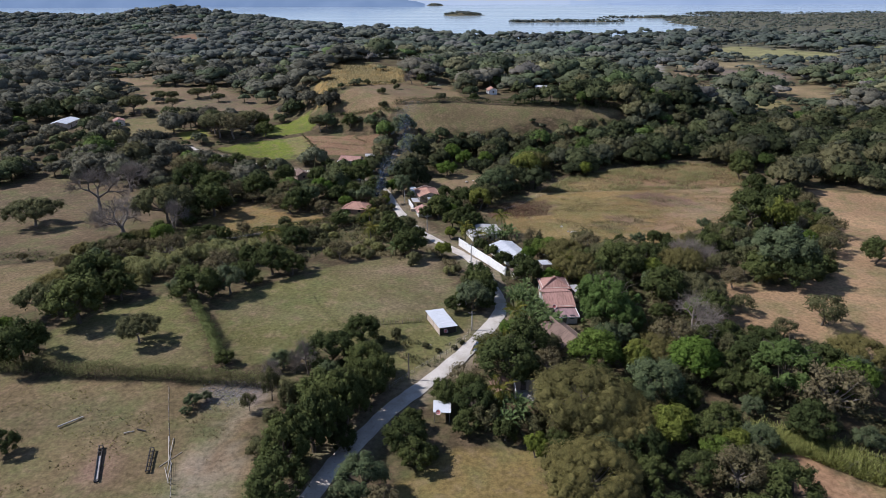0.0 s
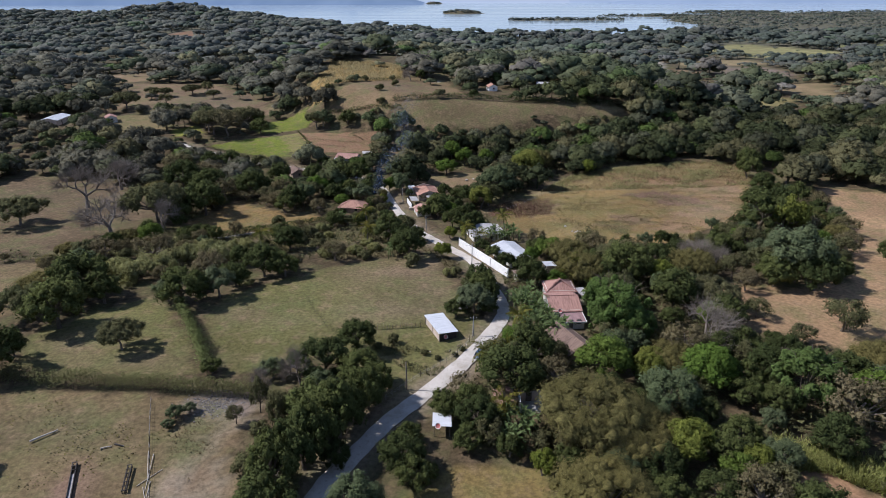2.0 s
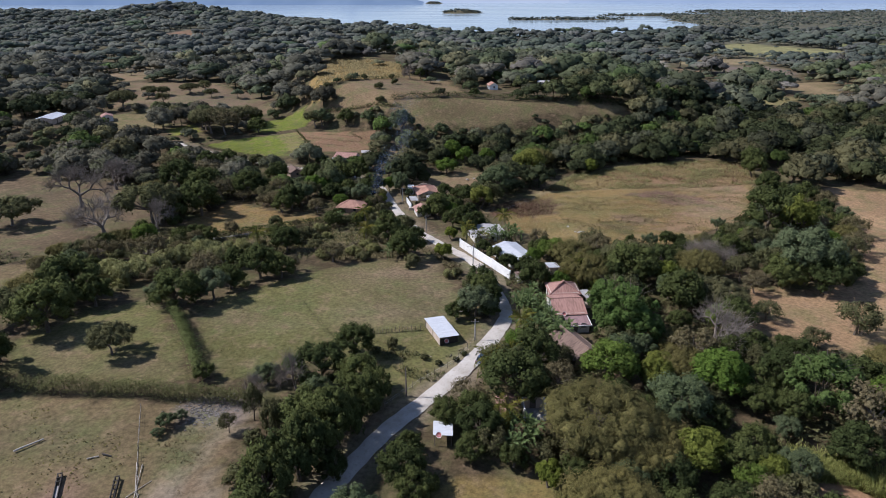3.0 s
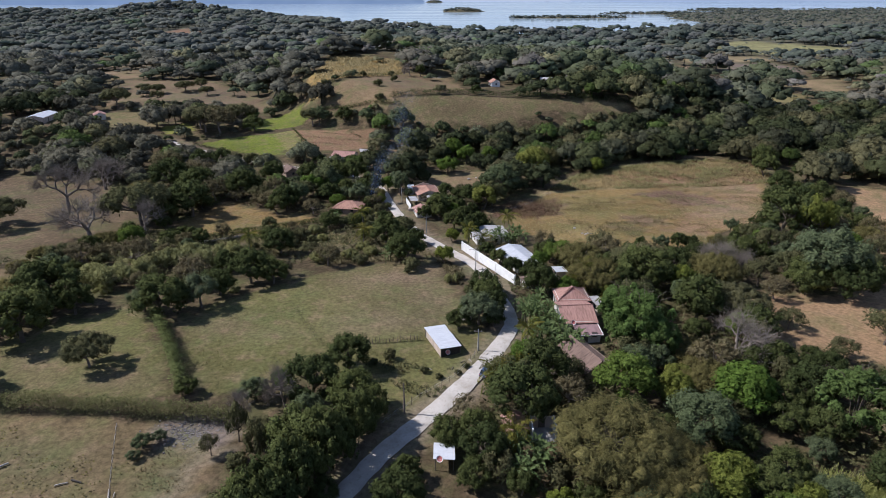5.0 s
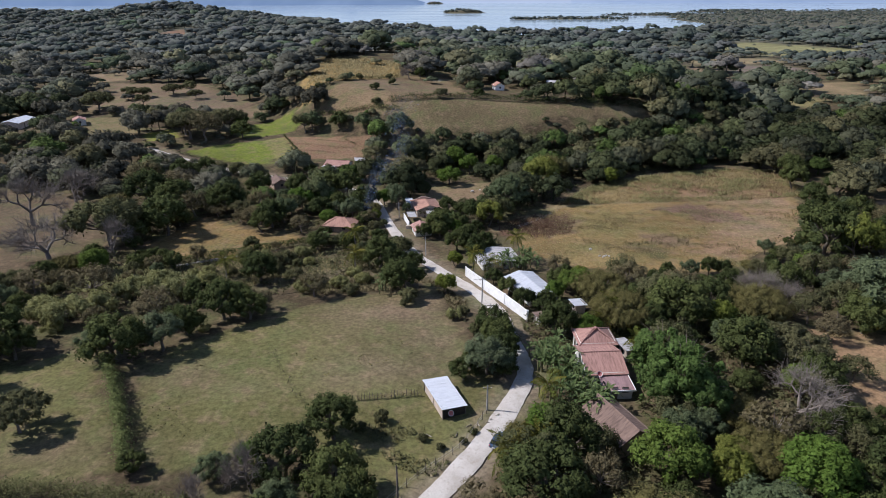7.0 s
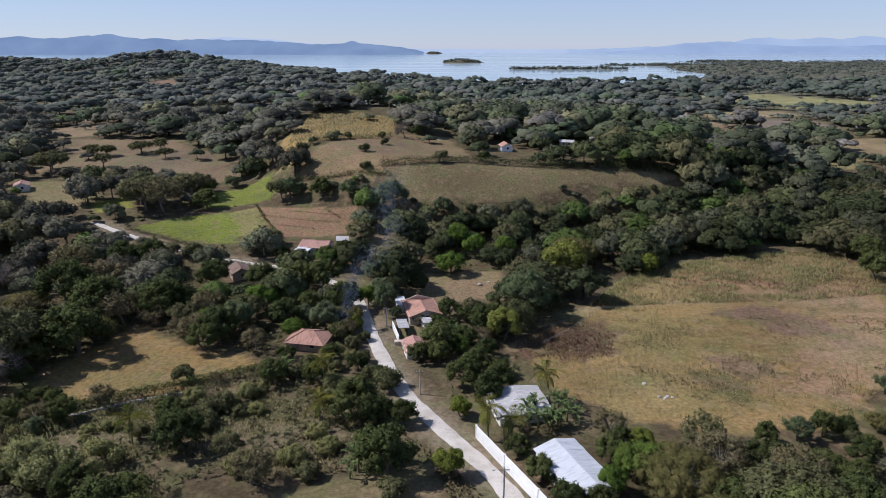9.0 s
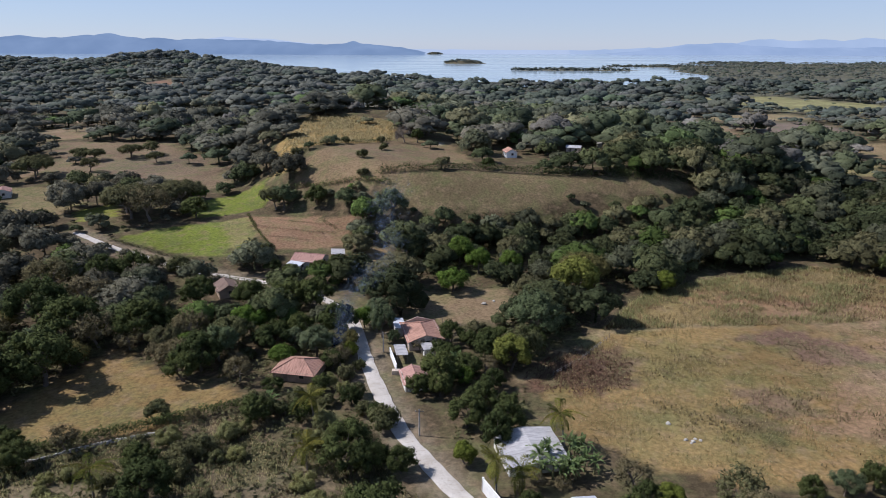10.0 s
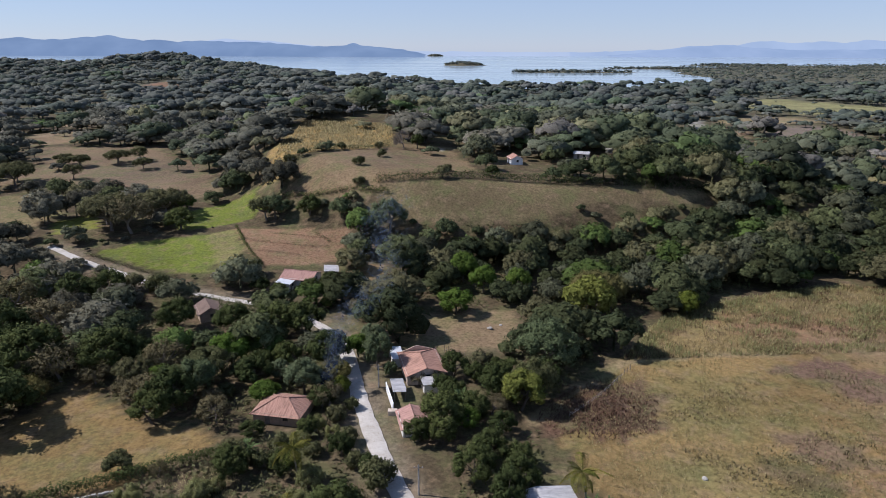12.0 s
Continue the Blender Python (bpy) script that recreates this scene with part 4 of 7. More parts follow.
plant("m", [(-15.5, -30.0, 4.3, 12.0), (-12.4, -25.2, 3.8, 10.5), (-18.6, -35.5, 4.2, 11.5), (-10.6, -20.6, 3.0, 8.0)])
plant("s", [(-33.6, 218.3, 2.6, 3.6), (-27.2, 236.4, 2.4, 3.2), (-1.8, 219.1, 2.2, 3.0), (-61.6, 231.2, 2.8, 3.6), (-44, 246, 2.4, 3.2), (-30, 254, 2.2, 3.0)])
plant("d", [(-20.0, 259.0, 4.5, 8.5)])
plant("m", [(-14.5, 262.0, 3.4, 7.0), (14.3, 213.0, 3.0, 5.0)])
plant("o", [(-29.2, -24.2, 1.9, 7.2), (-24.6, -29.5, 2.0, 8.2), (-32.2, -27.0, 1.5, 4.0)])
plant("s", [(-17.6, 82.0, 2.0, 3.0), (-20.6, 88.5, 2.2, 3.4), (-15.4, 75.5, 2.0, 3.0), (-28.4, 80.5, 2.0, 2.6), (-22.5, 78.5, 1.8, 2.4), (-18.6, 92.5, 1.6, 2.6)])
plant("p", [(-23.6, 86.0, 2.0, 2.6), (-20.4, 83.6, 1.7, 2.2), (-25.4, 82.0, 1.8, 2.2)])
plant("y", [(-21.4, 97.4, 2.1, 4.0)])
plant("m", [(-18.2, 78.6, 2.4, 4.6), (-12.9, 73.0, 2.2, 4.2)])
plant("d", [(62.5, 36.0, 5.5, 8.0), (66.5, 32.5, 4.5, 7.0)])
plant("m", [(-41.0, -12.6, 2.2, 3.4), (8.9, 17.6, 4.0, 7.6), (9.4, 9.4, 2.4, 4.4)])
plant("s", [(-9.6, -2.4, 1.3, 2.2), (-3.4, -6.3, 0.9, 1.1), (3.6, -4.8, 0.8, 0.9), (-12.4, -4.2, 1.1, 1.3), (2.2, -6.8, 0.7, 0.8), (-1.0, -8.2, 0.8, 0.9)])
plant("o", [(19.8, -10.6, 2.9, 6.4)])
plant("g", [(20.0, -13.8, 2.6, 5.0)])
plant("b", [(13.6, -7.6, 3.4, 7.8), (22.2, 39.7, 2.6, 5.0), (-20.0, 112.0, 3.0, 6.0)])

# ---- buildings keep the scattered trees away ----
PLOTS = [(0, 2, 6.5), (0, -28.5, 3.5), (25.5, 12, 8), (24, -5, 5), (18, 7, 5.5), (17.5, 13.5, 4.5), (12, -22, 5), (12, 62, 9), (18, 43, 9), (26, 34.5, 4), (-29.5, 88, 5.5), (-6.5, 106, 6), (-9, 93, 5.5), (-40, 153, 9), (-58, 132, 6), (-198, 209, 14), (-171, 213, 6), (25, 244, 7), (25, 235, 9), (25, 225, 9), (24, 216, 7), (55, 258, 6), (54, 248, 9), (53, 237, 9), (52, 226, 7), (188, 470, 11), (176, 440, 12), (166, 412, 11), (156, 385, 11), (149, 362, 11), (144, 345, 9), (140, 330, 8)]


# ---- woodland ----
def before_field(x, y, deep):
    """Trees on the near edge of a clearing are kept young and low."""
    low = np.ones(x.shape)
    for k, s in ((0.3, 0.36), (0.65, 0.5), (1.0, 0.7)):
        low = np.where((cover(x, y + deep * k)[1] > 0.5) & (low == 1), s, low)
    return low


def clear_of(x, y, radius, planted, margin):
    if len(planted) and (np.hypot(planted[:, 0] - x, planted[:, 1] - y) < margin * (planted[:, 2] + radius)).any():
        return False
    return all(math.hypot(px - x, py - y) > pr + 0.7 * radius for px, py, pr in PLOTS)


def wooded(x, y, edge):
    """Where woodland stands: outside fields, road and lake, with gaps."""
    color, open_ground = cover(x, y)
    free = (open_ground < 0.5) & ~inside(LAKE, x, y)
    for dx, dy in ((edge, 0), (-edge, 0), (0, edge), (0, -edge)):
        free &= cover(x + dx, y + dy)[1] < 0.5
    return free


def jittered(x0, x1, y0, y1, cell, seed):
    r = np.random.default_rng(seed)
    x, y = np.meshgrid(np.arange(x0, x1, cell), np.arange(y0, y1, cell))
    x, y = x + r.uniform(0, cell, x.shape), y + r.uniform(0, cell, y.shape)
    keep = np.abs(x) < 0.74 * (y + 118) + 18
    return x[keep], y[keep], r


x, y, r = jittered(-150, 150, -60, 106, 4.8, 3)
ok = wooded(x, y, 1.0) & (to_line(ROAD_LINE[::3], x, y) > 4.5)
HEDGE_LINE = np.vstack([smooth_line([(-84, -15), (-65.5, -16.7), (-49.5, -17.7), (-31.5, -19.8)], 2.0), smooth_line([(-54, 8), (-46.6, -4.1), (-42, -12.4)], 2.0)])
for px, py in zip(x[ok], y[ok]):
    radius = r.uniform(2.3, 4.6)
    if not clear_of(px, py, radius, np.array(PLANTED), 0.48) or to_line(HEDGE_LINE, np.array([px]), np.array([py]))[0] < 5.5:
        continue
    wet = wobble(np.array(px), np.array(py), 24.0, 3)
    kind = r.choice(list("mgosfbyu"), p=[0.42, 0.16, 0.1, 0.12, 0.09, 0.05, 0.03, 0.03])
    if px > 10 and py < 30 and kind == "g":
        kind = r.choice(list("muo"))
    if px < -85 and kind in "mo" and r.random() < 0.6:
        kind = r.choice(list("vgu"))
    if -84 < px < -46 and 19 < py < 54:
        if r.random() < 0.35:
            continue
        kind = r.choice(list("sppg"))
        radius *= 0.8
    if -85 <= px < -42 and py > 70 and kind in "mob" and r.random() < 0.45:
        kind = r.choice(list("vgug"))
    if px < -85 and r.random() < 0.35:
        continue
    if -64 < px < 2 and 22 < py < 80:
        if r.random() < 0.55:
            continue
        kind = r.choice(list("sgoppp")) if kind in "mfbu" and r.random() < 0.9 else kind
    radius *= float(before_field(np.array([px]), np.array([py]), 14)[0]) ** 0.5
    if kind in "sp":
        radius *= 0.6
    if kind in "uv":
        radius *= 1.5
    plant(kind, [(px, py, radius, radius * {"u": 1.1, "v": 1.1, "s": 1.3, "p": 1.1, "g": 1.6}.get(kind, 1.75) * r.uniform(0.85, 1.15))])


def undergrowth(outline, count, seed):
    """Shrubs, saplings and fallen leaves on the woodland floor, too dense to count."""
    r = np.random.default_rng(seed)
    xs, ys = [p[0] for p in outline], [p[1] for p in outline]
    p = np.c_[r.uniform(min(xs), max(xs), count * 2), r.uniform(min(ys), max(ys), count * 2)]
    thick = wobble(p[:, 0], p[:, 1], 3.4, 2) + 0.5 * wobble(p[:, 0], p[:, 1], 1.2, 6)
    ok = inside(outline, p[:, 0], p[:, 1]) & wooded(p[:, 0], p[:, 1], 1.2) & (to_line(ROAD_LINE[::3], p[:, 0], p[:, 1]) > 3.2) & (thick > -0.35)
    for px, py, pr in PLOTS:
        ok &= np.hypot(p[:, 0] - px, p[:, 1] - py) > pr
    p, thick = p[ok][:count], thick[ok][:count]
    n = len(p)
    tall = (0.5 + 1.5 * np.clip(thick + 0.35, 0, 1)) * r.random(n)
    way = np.c_[r.normal(0, 0.6, (n, 2)), np.ones(n)]
    v, f = leaf_clumps(r, np.c_[p, ground_z(p[:, 0], p[:, 1]) + tall], way, 0.8, 0.55)
    ob = new("undergrowth", mesh_data("undergrowth", v, f, LEAVES["o"], smooth=True, normals=leaf_normals(r, way, 0.3)))
    return tagged(ob, "dull green undergrowth of shrubs and saplings below trees", "undergrowth", kind="stuff")


undergrowth([(9, -50), (70, -50), (75, 0), (60, 40), (45, 52), (20, 50), (13, 30), (16, 14), (20, -2), (8, -14), (2, -24)], 17000, 91)
undergrowth([(-120, 20), (-84, 30), (-60, 30), (-30, 46), (-14, 62), (-22, 100), (-30, 132), (-80, 145), (-130, 150)], 17000, 92)
undergrowth([(0, 66), (14, 72), (14, 92), (32, 112), (50, 138), (100, 160), (120, 190), (-30, 190), (-22, 140), (-14, 128), (14, 116), (4, 100)], 15000, 93)

def split_octa():
    """An octahedron with each face cut into four, without the underside."""
    verts, faces, seen = [tuple(v) for v in OCTA], [], {}

    def middle(a, b):
        key = (min(a, b), max(a, b))
        if key not in seen:
            p = (np.array(verts[a]) + verts[b]) / 2
            verts.append(tuple(p / np.linalg.norm(p)))
            seen[key] = len(verts) - 1
        return seen[key]

    for a, b, c in OCTA_FACES:
        d, e, f = middle(a, b), middle(b, c), middle(c, a)
        faces += [(a, d, f), (d, b, e), (f, e, c), (d, e, f)]
    verts = np.array(verts)
    faces = np.array([f for f in faces if verts[list(f), 2].mean() > -0.6])
    return verts, faces


BALL, BALL_FACES = split_octa()


def simple_crown(seed, lumps, clumps, size):
    """A far tree of unit crown radius: a flattened dome of leafy lumps, loose sprays on it and a short trunk."""
    r = np.random.default_rng(seed)
    flat = r.uniform(0.5, 0.95)
    k = np.arange(lumps)
    a = k * 2.4 + r.uniform(0, 0.9, lumps)
    out = np.sqrt((k + 0.3) / lumps) * r.uniform(0.62, 0.86, lumps)
    lobes = np.c_[out * np.cos(a), out * np.sin(a), 0.36 + 0.66 * flat * (1 - out**2) + r.normal(0, 0.08, lumps), r.uniform(0.65, 1.25, lumps) * (0.27 if lumps > 8 else 0.36)]
    shape = BALL[None] * r.uniform(0.72, 1.22, (lumps, len(BALL), 1)) * [1.1, 1.1, 0.72]
    verts = (shape * lobes[:, None, 3:] + lobes[:, None, :3]).reshape(-1, 3)
    tris = (BALL_FACES[None] + len(BALL) * np.arange(lumps)[:, None, None]).reshape(-1, 3)
    soft = 0.7 * np.tile(BALL, (lumps, 1)) + 1.1 * (verts - [0, 0, 0.15])
    if clumps:
        p, d = crown_points(r, lobes, clumps, (0.85, 1.15), 0.45)
        leaves = leaf_clumps(r, p, d + r.normal(0, 0.5, d.shape) + [0, 0, 0.4], size, size * 0.75)
        tris = np.concatenate([tris, leaves[1] + len(verts)])
        verts = np.concatenate([verts, leaves[0]])
        soft = np.concatenate([soft, leaf_normals(r, 0.8 * d + 1.1 * (p - [0, 0, 0.15]), 0.3)])
    tv, tq = tube_arrays([[0, 0, -0.1], [0.04, 0, 0.6]], [0.06, 0.04], 3)
    tris = np.concatenate([tris, tq[:, [0, 1, 2]] + len(verts), tq[:, [0, 2, 3]] + len(verts)])
    verts = np.concatenate([verts, tv])
    soft = np.concatenate([soft, np.c_[tv[:, :2], np.full(len(tv), 0.1)]])
    return verts, tris, soft / (np.linalg.norm(soft, axis=1)[:, None] + 1e-9)


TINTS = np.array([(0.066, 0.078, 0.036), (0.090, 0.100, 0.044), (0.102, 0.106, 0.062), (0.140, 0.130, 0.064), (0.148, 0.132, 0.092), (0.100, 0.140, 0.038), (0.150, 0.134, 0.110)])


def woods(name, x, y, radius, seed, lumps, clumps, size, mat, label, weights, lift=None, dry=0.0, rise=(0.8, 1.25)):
    """Woodland too dense to count: far trees of a few models, joined. dry: share of distance haze put into the leaf
    colour.
    """
    r = np.random.default_rng(seed)
    models = [simple_crown(seed * 10 + k, lumps, clumps, size) for k in range(6)]
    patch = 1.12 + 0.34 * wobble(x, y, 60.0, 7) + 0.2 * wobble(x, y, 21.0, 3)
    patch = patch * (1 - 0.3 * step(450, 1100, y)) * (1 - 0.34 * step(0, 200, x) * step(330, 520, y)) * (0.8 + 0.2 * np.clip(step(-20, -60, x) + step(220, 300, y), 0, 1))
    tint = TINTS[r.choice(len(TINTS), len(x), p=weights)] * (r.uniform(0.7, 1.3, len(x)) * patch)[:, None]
    bare = ((x < -60) & (r.random(len(x)) < 0.62))[:, None]
    tint = np.where(bare, np.array([0.124, 0.116, 0.08]) * r.uniform(0.62, 1.3, (len(x), 1)), tint)
    # blue-grey distance haze painted into the leaf tint; far trees lightened for it too
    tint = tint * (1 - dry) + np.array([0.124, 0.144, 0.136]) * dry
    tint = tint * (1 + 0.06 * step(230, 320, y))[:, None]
    z = ground_z(x, y) if lift is None else lift
    verts, faces, tints, soft, at = [], [], [], [], 0
    pick = r.integers(0, 6, len(x))
    for k, (mv, mf, mn) in enumerate(models):
        own = np.nonzero(pick == k)[0]
        if not len(own):
            continue
        a = r.uniform(0, 2 * np.pi, len(own))[:, None]
        s, tall = radius[own][:, None], r.uniform(*rise, (len(own), 1))
        vx = (mv[None, :, 0] * np.cos(a) - mv[None, :, 1] * np.sin(a)) * s + x[own][:, None]
        vy = (mv[None, :, 0] * np.sin(a) + mv[None, :, 1] * np.cos(a)) * s + y[own][:, None]
        vz = mv[None, :, 2] * s * tall + z[own][:, None]
        verts.append(np.stack([vx, vy, vz], -1).reshape(-1, 3))
        faces.append((mf[None] + np.arange(len(own))[:, None, None] * len(mv) + at).reshape(-1, 3))
        soft.append(np.stack([mn[None, :, 0] * np.cos(a) - mn[None, :, 1] * np.sin(a), mn[None, :, 0] * np.sin(a) + mn[None, :, 1] * np.cos(a), np.repeat(mn[None, :, 2], len(own), 0)], -1).reshape(-1, 3))
        tints.append(np.repeat(tint[own], len(mv), axis=0))
        at += len(own) * len(mv)
    ob = new(name, mesh_data(name, np.concatenate(verts), np.concatenate(faces), mat, np.concatenate(tints), smooth=True, normals=np.concatenate(soft)))
    return tagged(ob, label, "woodland", kind="stuff")


MIXED = [0.26, 0.2, 0.16, 0.14, 0.11, 0.06, 0.07]
near_wood, middle_wood, far_wood = wood_material("woodland_leaves", 0.5, 0.28), wood_material("middle_woodland_leaves", 0.34, 0.25, 0.35), wood_material("far_woodland_leaves", 0.16, 0.2, 0.33)
placed = np.array(PLANTED)


def thinned(x, y, r, gap, lone=0.0):
    """Drops trees from fields and, by chance, from thin places; a few stand alone in the fields."""
    ok = wooded(x, y, 1.5) | (r.random(x.shape) < lone)
    ok &= ~inside(LAKE, x, y)
    ok &= wobble(x, y, 46.0, 5) + 0.6 * wobble(x, y, 13.0, 2) > gap
    return x[ok], y[ok]


x, y, r = jittered(-330, 330, 103, 245, 7.8, 21)
x, y = thinned(x, y, r, -0.95)
far_enough = (to_line(ROAD_LINE[::4], x, y) > np.where(y > 124, 3.0, 5.0))
x, y = x[far_enough], y[far_enough]
low_growth = inside([(-226, 206), (-182, 210), (-154, 148), (-190, 138)], x, y) | inside([(-112, 166), (-86, 156), (-70, 149), (-52, 160), (-64, 186), (-80, 192), (-112, 190)], x, y)
by_road = np.where((to_line(ROAD_LINE[::4], x, y) < 13) & (y > 128) & (x < -40), np.where(x < -88, 0.55, 0.8), 1.0)
size = by_road * (4.0 + 4.4 * r.random(len(x)) ** 1.3) * np.where(low_growth, np.where(x < -140, 0.58, 0.36), 1.0) * before_field(x, y, 11)
ok = np.array([clear_of(a, b, s, placed, 0.6) for a, b, s in zip(x, y, size)])
woods("woodland_edge", x[ok], y[ok], size[ok], 31, 14, 300, 0.17, near_wood, "dense dry-season woodland on the slope below the pasture hill", [0.36, 0.26, 0.14, 0.17, 0.0, 0.07, 0.0], None, 0.0, (0.85, 1.3))
x, y, r = jittered(-480, 480, 243, 470, 11.6, 22)
x, y = thinned(x, y, r, -0.7, 0.05)
size = (5.5 + 8.5 * r.random(len(x)) ** 1.5) * before_field(x, y, 36)
ok = np.array([clear_of(a, b, s, placed[:0], 0.6) for a, b, s in zip(x, y, size)])
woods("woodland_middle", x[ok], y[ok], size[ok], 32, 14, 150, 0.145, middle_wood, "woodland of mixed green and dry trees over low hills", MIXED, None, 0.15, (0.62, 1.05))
x, y, r = jittered(-1000, 950, 468, 1480, 16.8, 23)
x, y = thinned(x, y, r, -0.55, 0.1)
near_lake = (y < 1060) | (x < -210)
x, y = x[near_lake], y[near_lake]
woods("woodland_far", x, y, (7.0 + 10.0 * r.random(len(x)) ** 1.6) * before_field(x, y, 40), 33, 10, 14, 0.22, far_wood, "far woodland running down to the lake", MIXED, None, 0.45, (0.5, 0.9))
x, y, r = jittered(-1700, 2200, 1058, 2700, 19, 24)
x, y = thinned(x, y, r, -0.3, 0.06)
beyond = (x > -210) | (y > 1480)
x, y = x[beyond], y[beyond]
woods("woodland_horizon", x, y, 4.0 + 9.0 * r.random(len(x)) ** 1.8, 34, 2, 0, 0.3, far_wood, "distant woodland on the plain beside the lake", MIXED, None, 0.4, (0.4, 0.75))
for n, (cx, cy, rx, ry, height, seed) in enumerate(ISLETS):
    r = np.random.default_rng(60 + n)
    count = int(20 + rx * ry / 40)
    a, d = r.uniform(0, 2 * np.pi, count), np.sqrt(r.uniform(0, 0.85, count))
    x, y = cx + rx * d * np.cos(a), cy + ry * d * np.sin(a)
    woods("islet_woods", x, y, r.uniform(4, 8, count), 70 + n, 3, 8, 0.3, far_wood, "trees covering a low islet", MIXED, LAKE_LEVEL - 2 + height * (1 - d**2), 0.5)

r = np.random.default_rng(81)
x, y = r.uniform(-420, 420, 1200), r.uniform(-420, 120, 1200)
out = (np.abs(x) > 0.74 * (y + 118) + 34) & ((np.abs(x) > 70) | (y < -190)) & (wobble(x, y, 46.0, 5) > -0.2) & (cover(x, y)[1] < 0.5)
woods("woodland_behind", x[out], y[out], r.uniform(3.5, 6.5, int(out.sum())), 35, 2, 0, 0.3, near_wood, "woodland beside and behind the pastures", MIXED)

# ---- palms and banana plants ----
FROND = leaf_material("palm_fronds", (0.10, 0.115, 0.024), (0.16, 0.14, 0.03), 0.25, 0.3, 0.45)
BANANA = leaf_material("banana_leaves", (0.095, 0.13, 0.045), (0.13, 0.165, 0.065), 0.3, 0.3, 0.4)
PALM_BARK = plain_material("palm_trunk", (0.27, 0.24, 0.2), 0.9, 0.3, 6.0)


def frond_mesh(r, length, droop):
    """A palm frond: an arched midrib with narrow leaflets on both sides."""
    k = np.linspace(0, 1, 9)
    rib = np.stack([length * k * (1 - 0.18 * k), 0 * k, length * (0.42 * k - droop * k**2)], -1)
    pieces = [tube_arrays(rib, np.linspace(0.05, 0.012, 9), 3)]
    v = []
    for s in np.linspace(0.12, 0.98, 15):
        p = np.array([np.interp(s, k, rib[:, c]) for c in range(3)])
        reach = length * 0.27 * math.sin(math.pi * (0.15 + 0.8 * s)) + 0.12
        for side in (-1, 1):
            tip = p + [reach * 0.55, side * reach * 0.85, -reach * r.uniform(0.3, 0.6)]
            wide = np.array([0.075, 0, 0.02])
            v += [p - wide, p + wide, tip + wide * 0.4, tip - wide * 0.4]
    pieces.append((np.array(v), np.arange(len(v)).reshape(-1, 4)))
    return mesh_data("frond", *merged(pieces), FROND)


FROND_MESHES = [frond_mesh(np.random.default_rng(k), 3.0 + 0.25 * k, 0.55 + 0.22 * k) for k in range(4)]


def coconut_palm(x, y, height, seed):
    r = random.Random(seed)
    palm = thing("coconut_palm", Matrix.Translation((x, y, gz(x, y) - 0.05)) @ Matrix.Rotation(r.uniform(0, 6.28), 4, "Z"), "coconut palm with arching yellow-green fronds", "palm", "palms round the houses")
    lean = r.uniform(0.2, 1.1)
    k = np.linspace(0, 1, 9)
    stem = np.stack([lean * k**1.6, 0.15 * np.sin(3 * k), -0.2 + (height + 0.2) * k], -1)
    part_mesh("trunk", mesh_data("palm_trunk", *tube_arrays(stem, 0.17 - 0.07 * k, 8), PALM_BARK, smooth=True), palm)
    for n in range(15):
        f = part_mesh("frond", r.choice(FROND_MESHES), palm)
        tilt = r.uniform(-55, 25)
        f.matrix_basis = Matrix.Translation(stem[-1]) @ Matrix.Rotation(n * 2.4 + r.uniform(-0.2, 0.2), 4, "Z") @ Matrix.Rotation(radians(-tilt if n > 4 else -45), 4, "Y")
    return palm


def banana_leaf_mesh(r, length, droop):
    """A broad banana leaf, folded along its midrib and arching over."""
    k = np.linspace(0, 1, 7)
    mid = np.stack([length * k * (0.75 - 0.1 * k), 0 * k, length * (0.75 * k - droop * k**2)], -1)
    wide = 0.2 * np.sin(np.pi * np.clip(0.06 + 0.9 * k, 0, 1)) ** 0.6
    left, right = mid + np.stack([0 * k, wide, 0.35 * wide], -1), mid + np.stack([0 * k, -wide, 0.35 * wide], -1)
    rows = np.stack([left, mid, right], 1).reshape(-1, 3)
    return mesh_data("banana_leaf", rows, grid_faces(7, 3), BANANA)


BANANA_MESHES = [banana_leaf_mesh(rng, 2.2 + 0.2 * k, 0.35 + 0.18 * k) for k in range(4)]
BANANA_STEM = plain_material("banana_stem", (0.16, 0.15, 0.07), 0.7, 0.3, 5.0)
BANANA_STEM_MESH = mesh_data("banana_stem", *tube_arrays([[0, 0, -0.1], [0.03, 0, 0.9], [0.0, 0.03, 1.8]], [0.16, 0.13, 0.08], 7), BANANA_STEM, smooth=True)


def banana_plant(x, y, size, seed):
    r = random.Random(seed)
    plant_ob = thing("banana_plant", Matrix.Translation((x, y, gz(x, y))) @ Matrix.Rotation(r.uniform(0, 6.28), 4, "Z") @ Matrix.Scale(size, 4), "banana plant with broad torn green leaves", "banana plant", "banana plants beside the houses")
    part_mesh("stem", BANANA_STEM_MESH, plant_ob)
    for n in range(9):
        f = part_mesh("leaf", r.choice(BANANA_MESHES), plant_ob)
        f.matrix_basis = Matrix.Translation((0, 0, 1.75)) @ Matrix.Rotation(n * 2.4 + r.uniform(-0.3, 0.3), 4, "Z") @ Matrix.Rotation(radians(r.uniform(-42, 6)), 4, "Y")
    return plant_ob


